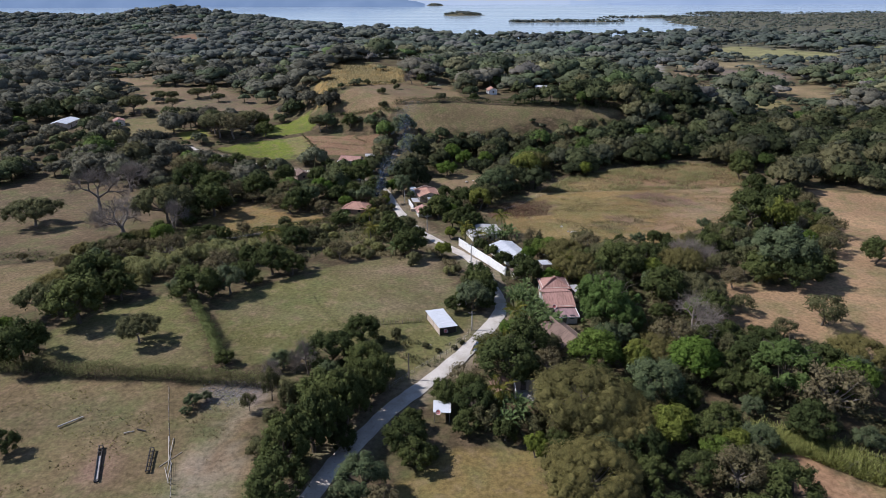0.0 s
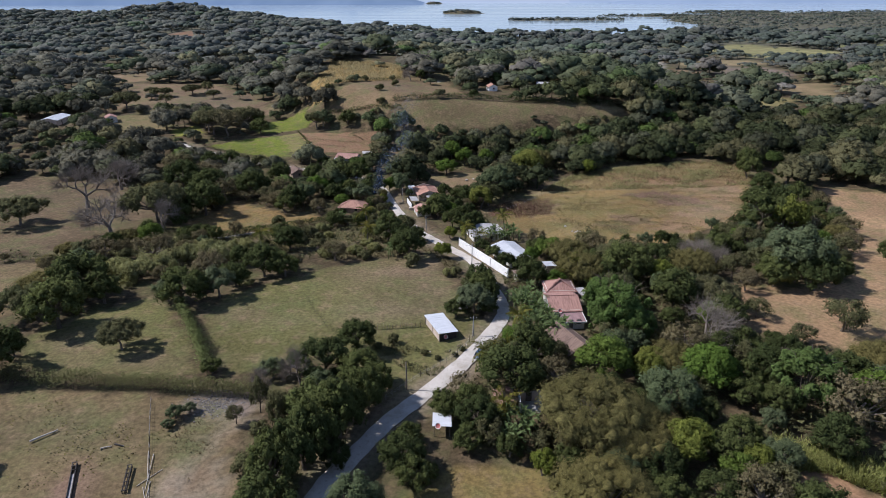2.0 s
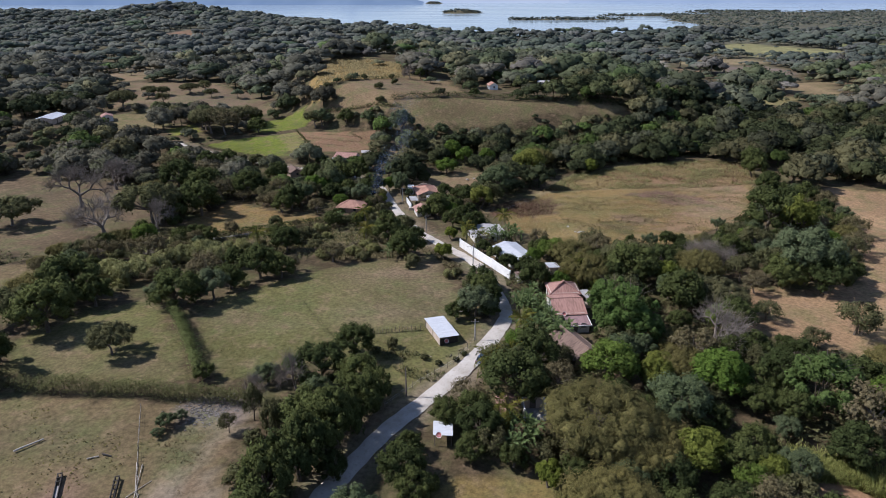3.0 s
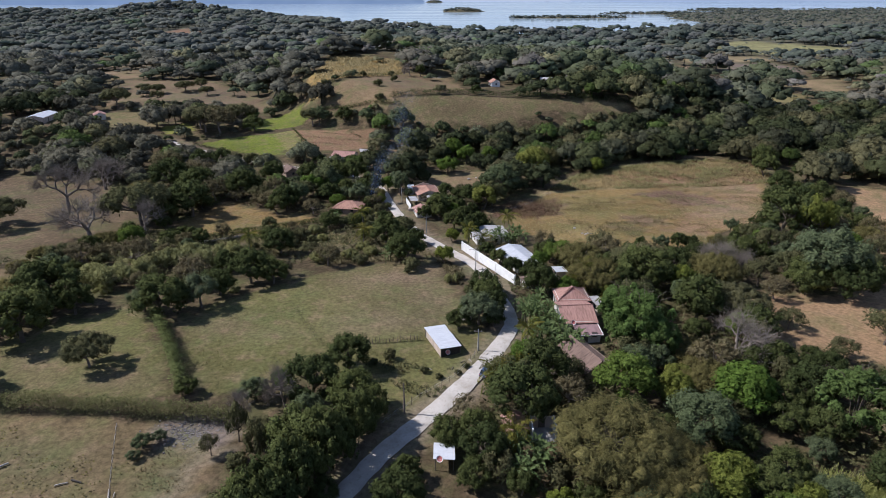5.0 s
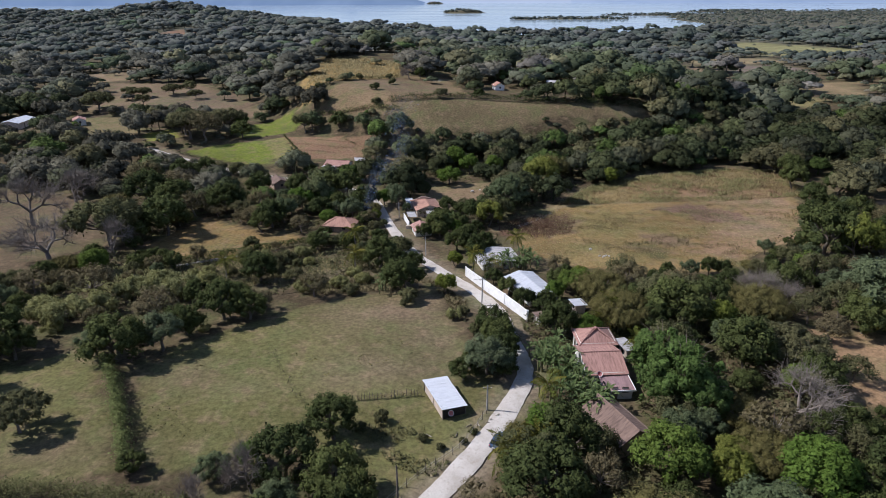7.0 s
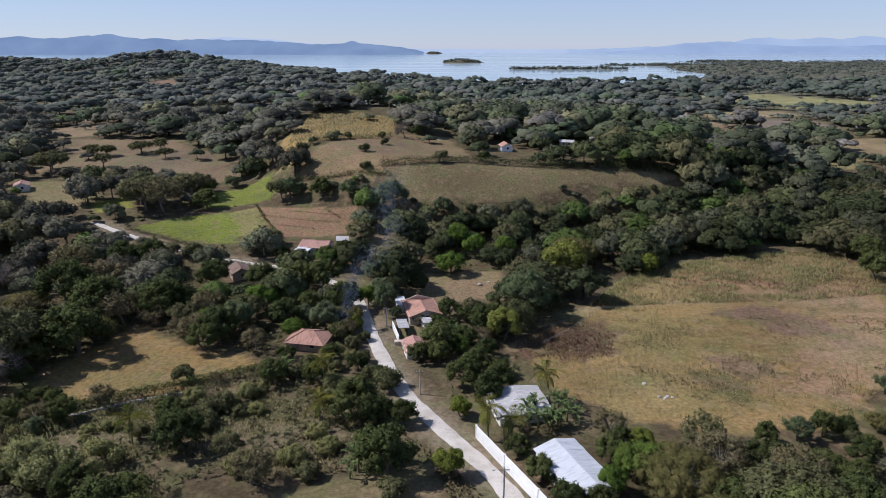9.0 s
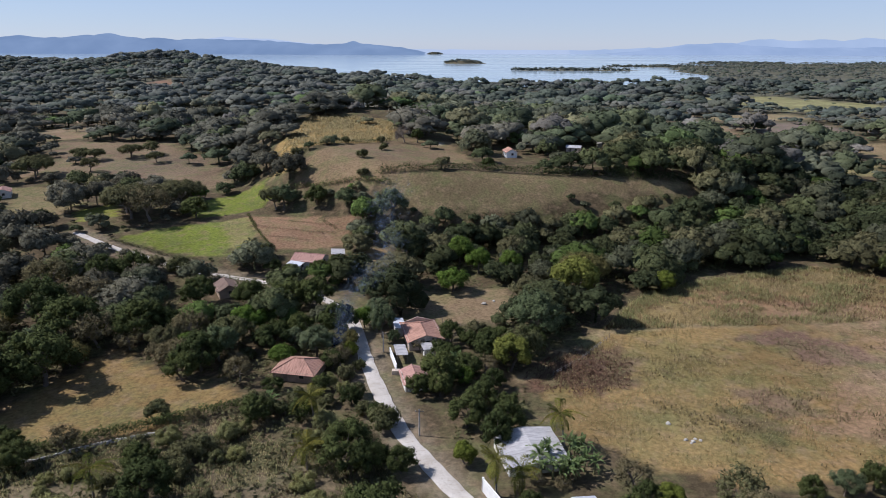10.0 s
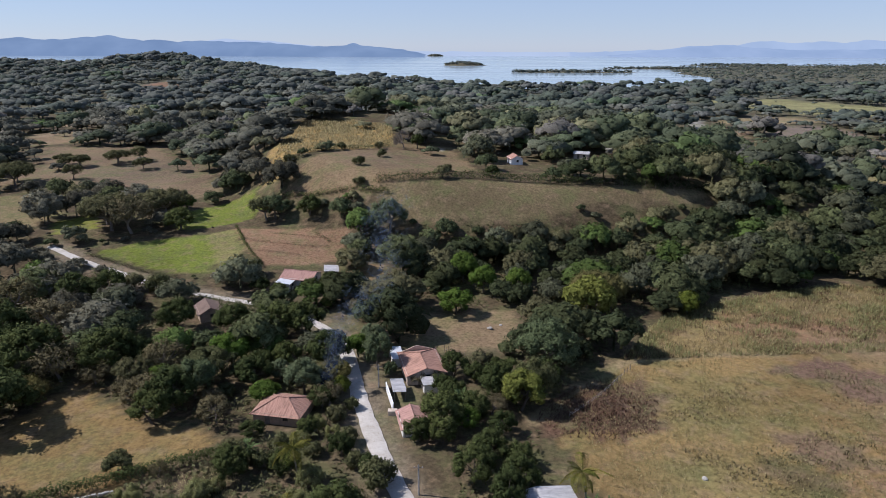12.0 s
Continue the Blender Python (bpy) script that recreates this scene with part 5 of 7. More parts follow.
PALMS = [(17.9, 66.0), (6.1, 53.1), (9.7, 54.1), (13.9, 0.2), (31.0, 27.4), (32.4, 14.5), (9.0, -26.7), (7.9, -15.0), (28.5, 24.5), (11.4, -11.0), (-23.6, 72.4), (-21.9, 59.2), (-50.5, 52.3)]
for n, (px, py) in enumerate(PALMS):
    coconut_palm(px, py, 6.0 if n in (0, 1) else 4.6 + 0.9 * math.sin(n * 2.1), 40 + n)
BANANAS = [(13.0, 60.2), (19.0, 63.4), (19.7, 59.2), (17.2, 13.5), (18.8, 6.3), (20.0, 2.4), (15.6, 2.4), (20.4, -1.2), (11.0, -31.5), (13.1, -29.3), (9.9, -28.5), (16.7, 9.9), (18.7, 4.2), (21.6, 3.2), (22.6, 0.9), (20.9, 6.4), (21.6, -1.2), (14.6, 57.0), (17.0, 57.6), (19.4, 8.5), (15.0, 11.9),
           (17.5, 16.4), (21.0, 25.3), (19.7, 11.5), (15.5, 15.2), (33.0, 25.3), (34.9, 31.5), (31.4, 40.3), (-31.8, 76.3), (-13.5, 44.8), (0.6, 91.6)]
br = random.Random(5)
for px, py in BANANAS:
    for k in range(4):
        banana_plant(px + br.uniform(-1.7, 1.7) * (k > 0), py + br.uniform(-1.7, 1.7) * (k > 0), br.uniform(0.95, 1.45), br.random())


# ---- buildings ----
def roof_material(name, color, wave_axis, wave, rough, worn, metal=0.0):
    """Roof cover with ridges down the slope, weathered in blotches and streaks."""
    m, t, b = material(name, rough, 0.3)
    c = t.nodes.new("ShaderNodeTexCoord")
    w = t.nodes.new("ShaderNodeTexWave")
    w.bands_direction = wave_axis
    w.inputs["Scale"].default_value, w.inputs["Distortion"].default_value = 0.314 / wave, 0.4
    link(t, c.outputs["Object"], w.inputs["Vector"])
    s = t.nodes.new("ShaderNodeMapping")
    s.inputs["Scale"].default_value = (0.35, 2.2, 0.5) if wave_axis == "Y" else (2.2, 0.35, 0.5)
    link(t, c.outputs["Object"], s.inputs["Vector"])
    streak, blot, fine = noise_node(t, 1.6, 5, 0.6, s.outputs[0]), noise_node(t, 0.9, 5), noise_node(t, 9, 3)
    dark, lite = tuple(v * (1 - worn) for v in color), tuple(min(0.85, v * (1 + worn * 0.6)) for v in color)
    col = ramp(t, streak.outputs[0], [(0.3, dark), (0.5, color), (0.72, lite)]).outputs[0]
    col = mix(t, col, tuple(v * 0.55 for v in color), scaled(t, blot.outputs[0], 0, worn, 0.5, 0.75))
    col = vary(t, col, 0.8, 1.2, fine.outputs[0])
    info = t.nodes.new("ShaderNodeObjectInfo")
    col = vary(t, col, 1 - 0.3 * worn, 1 + 0.2 * worn, info.outputs["Random"])
    link(t, col, b.inputs["Base Color"])
    b.inputs["Metallic"].default_value = metal
    bump(t, b, w.outputs["Fac"], 0.5, wave * 0.2)
    return m


TILE, TILE_END = (roof_material("clay_tiles_" + a, (0.36, 0.205, 0.165), a, 0.13, 0.9, 0.4) for a in "YX")
OLD_TILE, OLD_TILE_END = (roof_material("old_clay_tiles_" + a, (0.2, 0.135, 0.105), a, 0.13, 0.9, 0.45) for a in "YX")
ORANGE_TILE, ORANGE_TILE_END = (roof_material("orange_clay_tiles_" + a, (0.36, 0.2, 0.145), a, 0.13, 0.9, 0.45) for a in "YX")
WHITE_TIN = roof_material("white_sheet_metal", (0.6, 0.61, 0.63), "Y", 0.12, 0.45, 0.12)
GREY_TIN = roof_material("weathered_sheet_metal", (0.44, 0.42, 0.41), "Y", 0.12, 0.5, 0.34)
PALE_TIN = roof_material("pale_sheet_metal", (0.5, 0.51, 0.53), "Y", 0.12, 0.5, 0.2)
LIME = plain_material("limewashed_wall", (0.66, 0.63, 0.57), 0.9, 0.2, 0.8)
CREAM = plain_material("cream_wall", (0.55, 0.45, 0.36), 0.9, 0.25, 0.8)
ADOBE = plain_material("adobe_wall", (0.34, 0.25, 0.18), 0.95, 0.3, 0.8)
WOOD = plain_material("weathered_wood", (0.2, 0.165, 0.13), 0.9, 0.35, 4.0)
PALE_WOOD = plain_material("sun_bleached_wood", (0.46, 0.41, 0.35), 0.9, 0.3, 4.0)
DARK_WOOD_AND_SHADE = plain_material("dark_wood_and_shade", (0.06, 0.05, 0.042), 0.85, 0.35, 3.0)
GLASS = plain_material("dark_window_glass", (0.02, 0.025, 0.03), 0.15, 0.1, 1.0, 0.0, 0.0, 0.6)
CONCRETE = plain_material("concrete", (0.42, 0.4, 0.37), 0.9, 0.25, 1.2)
STONE = plain_material("pale_stone", (0.42, 0.39, 0.34), 0.95, 0.3, 2.0)
WHITE_PAINT = plain_material("white_paint", (0.78, 0.77, 0.74), 0.7, 0.12, 1.0)
RED_PAINT = plain_material("faded_red_paint", (0.58, 0.17, 0.15), 0.6, 0.2, 2.0)


def slab(name, corners, thick, mat, parent, label=""):
    """A flat roof plane or sheet with thickness."""
    bm = bmesh.new()
    top = [bm.verts.new(c) for c in corners]
    low = [bm.verts.new((c[0], c[1], c[2] - thick)) for c in corners]
    bm.faces.new(top)
    bm.faces.new(low[::-1])
    for a in range(len(corners)):
        b = (a + 1) % len(corners)
        bm.faces.new((top[b], top[a], low[a], low[b]))
    bmesh.ops.recalc_face_normals(bm, faces=bm.faces)
    return part(name, bm, mat, parent, label)


def wall(name, a, b, height, thick, mat, parent, holes=()):
    """A wall from a to b in plan with openings through it (place along it, width, sill, head), each with frame and leaf."""
    a, b = Vector((*a, 0)), Vector((*b, 0))
    length = (b - a).length
    m = Matrix.Translation(a) @ Matrix.Rotation(math.atan2(b.y - a.y, b.x - a.x), 4, "Z")
    bm, at = bmesh.new(), 0.0
    for place, width, sill, head in sorted(holes):
        box(bm, at, -thick / 2, -0.4, place - width / 2, thick / 2, height)
        if sill > 0:
            box(bm, place - width / 2, -thick / 2, -0.4, place + width / 2, thick / 2, sill)
        box(bm, place - width / 2, -thick / 2, head, place + width / 2, thick / 2, height)
        at = place + width / 2
    box(bm, at, -thick / 2, -0.4, length, thick / 2, height)
    ob = part(name, bm, mat, parent)
    ob.matrix_basis = m
    for place, width, sill, head in holes:
        leaf = part("door" if sill <= 0 else "window", boxed(place - width / 2 + 0.05, -0.02, max(sill, 0) + 0.03, place + width / 2 - 0.05, 0.02, head - 0.05, bevel=0.008), WOOD if sill <= 0 else GLASS, ob)
        bm = bmesh.new()
        for x0, x1, z0, z1 in ((place - width / 2, place - width / 2 + 0.05, sill, head), (place + width / 2 - 0.05, place + width / 2, sill, head), (place - width / 2 + 0.05, place + width / 2 - 0.05, head - 0.05, head)):
            box(bm, x0, -thick / 2 - 0.02, z0, x1, thick / 2 + 0.02, z1)
        part("frame", bm, WOOD, ob)
    return ob


def four_walls(parent, w, l, h, mat, fronts=True):
    x, y = w / 2, l / 2
    doors = ((l * 0.3, 0.9, 0, 2.0), (l * 0.7, 1.0, 0.95, 1.95)) if fronts else ()
    wall("wall", (-x, -y), (x, -y), h, 0.16, mat, parent, ((w * 0.55, 0.9, 0.95, 1.9),) if fronts and w > 3 else ())
    wall("wall", (x, -y + 0.09), (x, y - 0.09), h, 0.16, mat, parent, doors)
    wall("wall", (x, y), (-x, y), h, 0.16, mat, parent)
    wall("wall", (-x, y - 0.09), (-x, -y + 0.09), h, 0.16, mat, parent, doors)


def gable_ends(parent, w, l, h, rise, mat):
    for y in (-l / 2, l / 2):
        bm = bmesh.new()
        f = [bm.verts.new((x, y + d, z)) for d in (-0.07, 0.07) for x, z in ((-w / 2, h), (w / 2, h), (0, h + rise))]
        bm.faces.new(f[:3][::-1])
        bm.faces.new(f[3:])
        for i, j in ((0, 1), (1, 2), (2, 0)):
            bm.faces.new((f[i], f[j], f[j + 3], f[i + 3]))
        bmesh.ops.recalc_face_normals(bm, faces=bm.faces)
        part("gable", bm, mat, parent)


def sheet_roof(parent, w, l, h, rise, over, mat, pitch="gable", sheet=0.95):
    """A roof of overlapping metal sheets laid side by side along y."""
    n = max(2, int(round((l + 2 * over) / sheet)))
    step_y = (l + 2 * over) / n
    jog = random.Random(int(1000 * (w + l)))
    sides = ((0, w / 2 + over, h + rise, h - rise * over / (w / 2)), (0, -w / 2 - over, h + rise, h - rise * over / (w / 2))) if pitch == "gable" else ((-w / 2 - over, w / 2 + over, h + rise, h),)
    for x0, x1, z0, z1 in sides:
        for k in range(n):
            y0 = -l / 2 - over + k * step_y
            dz = 0.012 * (k % 2) + 0.02
            cut = jog.uniform(-0.06, 0.06)
            slab("roof_sheet", [(x0, y0, z0 + dz), (x1 + (cut if x1 > x0 else -cut), y0, z1 + dz), (x1 + (cut if x1 > x0 else -cut), y0 + step_y + 0.05, z1 + dz), (x0, y0 + step_y + 0.05, z0 + dz)], 0.02, mat, parent)
    if pitch == "gable":
        bm = bmesh.new()
        box(bm, -0.16, -l / 2 - over, h + rise + 0.03, 0.16, l / 2 + over, h + rise + 0.075, bevel=0.02)
        part("ridge_cap", bm, mat, parent)


def tile_roof(parent, w, l, h, rise, over, mats, hips=(True, True)):
    """A clay tile roof, its ridge along y, each end hipped or gabled."""
    side, end = mats
    x, y, low = w / 2 + over, l / 2 + over, h - rise * over / (w / 2)
    r0 = -y + (x * 0.95 if hips[0] else 0)
    r1 = y - (x * 0.95 if hips[1] else 0)
    top = h + rise
    slab("roof_slope", [(x, -y, low), (x, y, low), (0, r1, top), (0, r0, top)], 0.09, side, parent)
    slab("roof_slope", [(-x, y, low), (-x, -y, low), (0, r0, top), (0, r1, top)], 0.09, side, parent)
    if hips[0]:
        slab("roof_slope", [(-x, -y, low), (x, -y, low), (0, r0, top)], 0.09, end, parent)
    if hips[1]:
        slab("roof_slope", [(x, y, low), (-x, y, low), (0, r1, top)], 0.09, end, parent)
    lines = [((0, r0, top), (0, r1, top))]
    for ok, yy, rr in ((hips[0], -y, r0), (hips[1], y, r1)):
        if ok:
            lines += [((x, yy, low), (0, rr, top)), ((-x, yy, low), (0, rr, top))]
    for a, b in lines:
        a, b = np.array(a), np.array(b)
        k = np.linspace(0, 1, 8)[:, None]
        part_mesh("ridge_tiles", mesh_data("ridge_tiles", *tube_arrays(a + (b - a) * k + [0, 0, 0.02], np.full(8, 0.11), 6), side), parent)


def site(x, y, turn, lift=0.0):
    return Matrix.Translation((x, y, gz(x, y) + lift)) @ Matrix.Rotation(radians(turn), 4, "Z")


def tile_house(x, y, turn, w, l, h, rise, mats, walls, label, hips=(True, True), name="house"):
    ob = thing(name, site(x, y, turn), label, "house")
    four_walls(ob, w, l, h, walls)
    if not all(hips):
        gable_ends(ob, w, l, h - 0.02, rise * 0.94, walls)
    tile_roof(ob, w, l, h, rise, 0.45, mats, hips)
    return ob


def tin_house(x, y, turn, w, l, h, rise, roof, walls, label, pitch="gable", name="house"):
    ob = thing(name, site(x, y, turn), label, "house")
    four_walls(ob, w, l, h - (0.03 if pitch == "gable" else 0.05), walls)
    if pitch == "gable":
        gable_ends(ob, w, l, h - 0.04, rise * 0.95, walls)
    sheet_roof(ob, w, l, h, rise, 0.35, roof, pitch)
    return ob


def post_roof(x, y, turn, w, l, h, rise, roof, label, name, back=None):
    """An open shelter: posts, beams and a single-pitch sheet roof."""
    ob = thing(name, site(x, y, turn), label, "shed")
    for px in (-w / 2, w / 2):
        for py in np.linspace(-l / 2, l / 2, 3 if l > 4 else 2):
            part_mesh("post", mesh_data("post", *tube_arrays([[px, py, -0.3], [px, py, h + (rise if px < 0 else 0) - 0.08]], [0.07, 0.06], 6), WOOD), ob)
        part("beam", boxed(px - 0.05, -l / 2 - 0.1, h + (rise if px < 0 else 0) - 0.1, px + 0.05, l / 2 + 0.1, h + (rise if px < 0 else 0) + 0.0, bevel=0.01), WOOD, ob)
    sheet_roof(ob, w, l, h, rise, 0.25, roof, "mono")
    if back:
        for a, b in back:
            # crosswise walls take a near-black colour that puts their shade in; side walls stay cream
            wall("wall", a, b, h - 0.15, 0.06, DARK_WOOD_AND_SHADE if a[1] == b[1] else CREAM, ob)
    return ob


def dish(x, y, z, turn, mount):
    """A faded red satellite dish on a bracket."""
    ob = thing("satellite_dish", Matrix.Translation((x, y, z)) @ Matrix.Rotation(radians(turn), 4, "Z") @ Matrix.Rotation(radians(52), 4, "X"), "faded red satellite dish on " + mount, "dish")
    for name, mat, r0, r1, lift in (("reflector", RED_PAINT, 0.0, 0.36, 0), ("rim", WHITE_PAINT, 0.36, 0.44, 0)):
        rad, ang = np.linspace(r0, r1, 5), np.linspace(0, 2 * np.pi, 20, endpoint=False)
        rr, aa = np.meshgrid(rad, ang, indexing="ij")
        v = np.stack([rr * np.cos(aa), rr * np.sin(aa), 0.6 * rr**2 + lift], -1).reshape(-1, 3)
        i, j = np.meshgrid(np.arange(4), np.arange(20), indexing="ij")
        f = np.stack([i * 20 + j, i * 20 + (j + 1) % 20, (i + 1) * 20 + (j + 1) % 20, (i + 1) * 20 + j], -1).reshape(-1, 4)
        part_mesh(name, mesh_data("dish_" + name, v, f, mat, smooth=True), ob)
    part_mesh("feed_arm", mesh_data("feed_arm", *tube_arrays([[0, -0.4, 0.1], [0, -0.2, 0.4], [0, 0, 0.45]], [0.02, 0.02, 0.03], 5), GREY_TIN), ob)
    part_mesh("bracket", mesh_data("bracket", *tube_arrays([[0, 0, -0.02], [0, 0.1, -0.35]], [0.03, 0.03], 5), GREY_TIN), ob)
    return ob


# the white-roofed shed in the meadow
post_roof(-0.45, 2.5, 22.3, 3.65, 7.7, 1.55, 0.3, WHITE_TIN, "white sheet-metal roofed shed with end walls darkened for shade", "shed", [((-1.75, -3.75), (1.75, -3.75)), ((-1.75, 3.75), (1.75, 3.75)), ((-1.78, -3.6), (-1.78, 3.6)), ((1.78, -3.6), (1.78, 3.6))])
dish(0.5, -1.4, 0.8, 22, "the shed's dark end wall")
# the small stall by the road
post_roof(0.0, -28.5, 0, 2.4, 2.7, 2.1, 0.12, WHITE_TIN, "small white-roofed roadside stall on wooden posts", "stall", [((-1.1, 1.25), (1.1, 1.25))])
dish(-0.6, -30.05, 2.2, 0, "the stall's roof edge")
# the large tiled house and its annexes
tile_house(25.0, 11.2, 94, 8.2, 5.8, 2.4, 1.3, (TILE, TILE_END), LIME, "house with a broad faded clay tile roof among banana plants", (False, False))
tile_house(25.6, 18.2, 3, 6.0, 5.0, 2.9, 1.6, (TILE, TILE_END), LIME, "square house wing with a pyramid clay tile roof", (True, True), "house_wing")
PINK_TIN = roof_material("pinkish_sheet_metal", (0.29, 0.185, 0.18), "Y", 0.12, 0.6, 0.3)
lean_to = tin_house(26.2, 5.1, -86, 3.2, 4.0, 1.6, 0.3, PINK_TIN, LIME, "low lean-to wing with a pinkish metal roof edged in white", "mono", "lean_to")
part("fascia", boxed(1.97, -2.4, 1.46, 2.05, 2.4, 1.68), WHITE_PAINT, lean_to, "white eaves board")
slab("fascia", [(-1.95, 2.36, 1.98), (2.05, 2.36, 1.67), (2.05, 2.46, 1.67), (-1.95, 2.46, 1.98)], 0.22, WHITE_PAINT, lean_to, "white verge board")
dish(23.9, 6.6, gz(23.9, 6.6) + 2.35, 10, "the tiled roof's eaves")
tile_house(23.6, -5.2, 24, 5.4, 8.2, 2.5, 1.5, (OLD_TILE, OLD_TILE_END), ADOBE, "adobe house with a brown weathered clay tile roof under trees", (False, False))
tin_house(30.6, 16.3, 20, 2.0, 3.6, 2.1, 0.25, GREY_TIN, CREAM, "small grey tin-roofed outhouse", "mono", "outhouse")
# the half-built white walls by the road
ruin = thing("roofless_building", site(14.2, -22.4, 0), "small roofless building with white plastered walls", "building")
wall("wall", (-1.7, -1.6), (-1.7, 1.6), 2.2, 0.18, WHITE_PAINT, ruin)
wall("wall", (1.7, -1.6), (1.7, 1.6), 2.2, 0.18, WHITE_PAINT, ruin)
wall("wall", (-1.6, 1.6), (1.6, 1.6), 2.0, 0.18, CREAM, ruin, ((1.6, 1.0, 0, 1.8),))
part("floor_slab", boxed(-1.6, -1.6, -0.3, 1.6, 1.5, 0.08), CONCRETE, ruin)
tile_house(10.2, -22.0, 10, 2.6, 3.2, 2.0, 0.6, (TILE, TILE_END), CREAM, "little hut with a pinkish clay tile roof", (False, False), "hut")
# the two white-roofed houses behind the long wall
tin_house(12.0, 62.6, 12, 9.2, 8.4, 2.1, 0.6, GREY_TIN, LIME, "house with a pale weathered sheet-metal roof", "gable")
tin_house(17.8, 43.0, 22, 6.4, 11.0, 2.4, 0.8, PALE_TIN, LIME, "long house with a pale grey-white gabled metal roof")
tin_house(26.0, 34.6, 15, 2.2, 2.4, 1.8, 0.25, PALE_TIN, CREAM, "small annex with a white metal roof", "mono", "annex")
tin_house(17.6, 28.2, 25, 1.6, 1.6, 2.1, 0.2, OLD_TILE, LIME, "tiny roadside privy with a reddish roof", "mono", "privy")
# houses along the upper road
tile_house(-30.2, 90.4, 80, 6.6, 8.2, 2.1, 1.4, (ORANGE_TILE, ORANGE_TILE_END), ADOBE, "square house with a hipped orange clay tile roof", (True, True))
tile_house(-6.6, 106.2, 14, 7.4, 9.6, 2.2, 1.3, (ORANGE_TILE, ORANGE_TILE_END), CREAM, "house with a broad reddish clay tile roof", (False, True))
tin_house(-11.9, 110.2, 14, 2.0, 5.0, 1.9, 0.3, WHITE_TIN, LIME, "side porch with a bluish white metal roof", "mono", "porch")
post_roof(-10.6, 97.6, 12, 2.0, 4.4, 1.7, 0.2, GREY_TIN, "open porch with a pale metal roof beside a white wall", "porch")
tin_house(-4.5, 99.2, 14, 3.0, 2.6, 1.8, 0.25, GREY_TIN, LIME, "lean-to with rusty patched metal sheets", "mono", "lean_to")
tile_house(-7.2, 86.6, 14, 4.4, 5.2, 1.95, 0.8, (TILE, TILE_END), LIME, "small house with a pink clay tile roof beside the road", (False, False))
tile_house(-41.2, 153.4, 78, 6.6, 8.6, 2.1, 1.2, (TILE, TILE_END), LIME, "farmhouse with a pink clay tile roof at the ploughed field", (False, False))
tin_house(-44.4, 148.6, -12, 3.6, 2.4, 2.2, 0.3, WHITE_TIN, LIME, "farmhouse porch with white metal sheets", "mono", "porch")
tin_house(-33.6, 157.2, 10, 3.4, 4.6, 2.2, 0.3, GREY_TIN, ADOBE, "open store with a bluish metal roof", "mono", "store_shed")
tile_house(-58.6, 131.8, 30, 4.8, 6.2, 2.4, 1.2, (OLD_TILE, OLD_TILE_END), ADOBE, "old adobe house with a brown tile roof among trees", (False, False))
tin_house(-197.8, 209.4, 6, 8.6, 15.0, 2.7, 1.0, WHITE_TIN, CREAM, "long barn with a bright white metal roof", "gable", "barn")
tile_house(25.4, 243.0, 10, 4.6, 6.0, 2.5, 1.2, (ORANGE_TILE, ORANGE_TILE_END), WHITE_PAINT, "white hilltop house with an orange tile roof", (False, False))
tin_house(-171.5, 213.5, 30, 5.0, 7.0, 2.4, 1.0, TILE, LIME, "small far farmhouse with a red tiled roof", "gable")
tin_house(55.2, 258.0, 70, 4.4, 6.0, 2.3, 0.7, GREY_TIN, CREAM, "white hilltop house with a pale metal roof")

# the long white garden wall
garden_wall = thing("garden_wall", Matrix.Translation((0, 0, 0)), "long white plastered garden wall beside the road", "wall")
line = [(4.2, 54.2), (8.0, 46.0), (11.8, 37.8), (15.4, 29.6)]
for a, b in zip(line, line[1:]):
    za, zb = gz(*a), gz(*b)
    bm = bmesh.new()
    made = box(bm, 0, -0.1, -0.5, math.dist(a, b), 0.1, 2.3)
    for v in made:
        v.co.z += za + (zb - za) * (v.co.x / math.dist(a, b))
    w = part("wall_section", bm, WHITE_PAINT, garden_wall)
    w.matrix_basis = Matrix.Translation((*a, 0)) @ Matrix.Rotation(math.atan2(b[1] - a[1], b[0] - a[0]), 4, "Z")
for px, py in line:
    part("pillar", boxed(px - 0.16, py - 0.16, gz(px, py) - 0.4, px + 0.16, py + 0.16, gz(px, py) + 2.45, bevel=0.02), WHITE_PAINT, garden_wall)
front_wall = thing("front_wall", Matrix.Translation((0, 0, 0)), "low white wall with a gate block before the tiled house", "wall")
for a, b in (((-13.0, 99.0), (-11.0, 91.5)),):
    w = wall("wall_section", a, b, 1.7, 0.18, WHITE_PAINT, front_wall)
    w.location.z = gz(*a)
part("gate_block", boxed(-11.9, 90.2, gz(-11, 91) - 0.3, -10.3, 91.2, gz(-11, 91) + 0.9, bevel=0.04), CREAM, front_wall)


# ---- hedges, rough grass and crop ----
HEDGE = leaf_material("hedge_leaves", (0.145, 0.145, 0.062), (0.152, 0.15, 0.066), 0.4, 0.2, gaps=0.34)
HEDGE_GREEN = leaf_material("hedge_green", (0.115, 0.135, 0.048), (0.125, 0.14, 0.052), 0.25, 0.35, gaps=0.36)
STRAW_LEAF = leaf_material("dry_stalks", (0.33, 0.27, 0.14), (0.28, 0.24, 0.12), 0.35, 0.4, gaps=0)
DRY_STALK = leaf_material("dry_maize", (0.32, 0.245, 0.125), (0.29, 0.235, 0.12), 0.3, 0.45, gaps=0)
RED_WEED = leaf_material("dead_weeds", (0.115, 0.068, 0.046), (0.15, 0.1, 0.062), 0.2, 0.45, gaps=0)
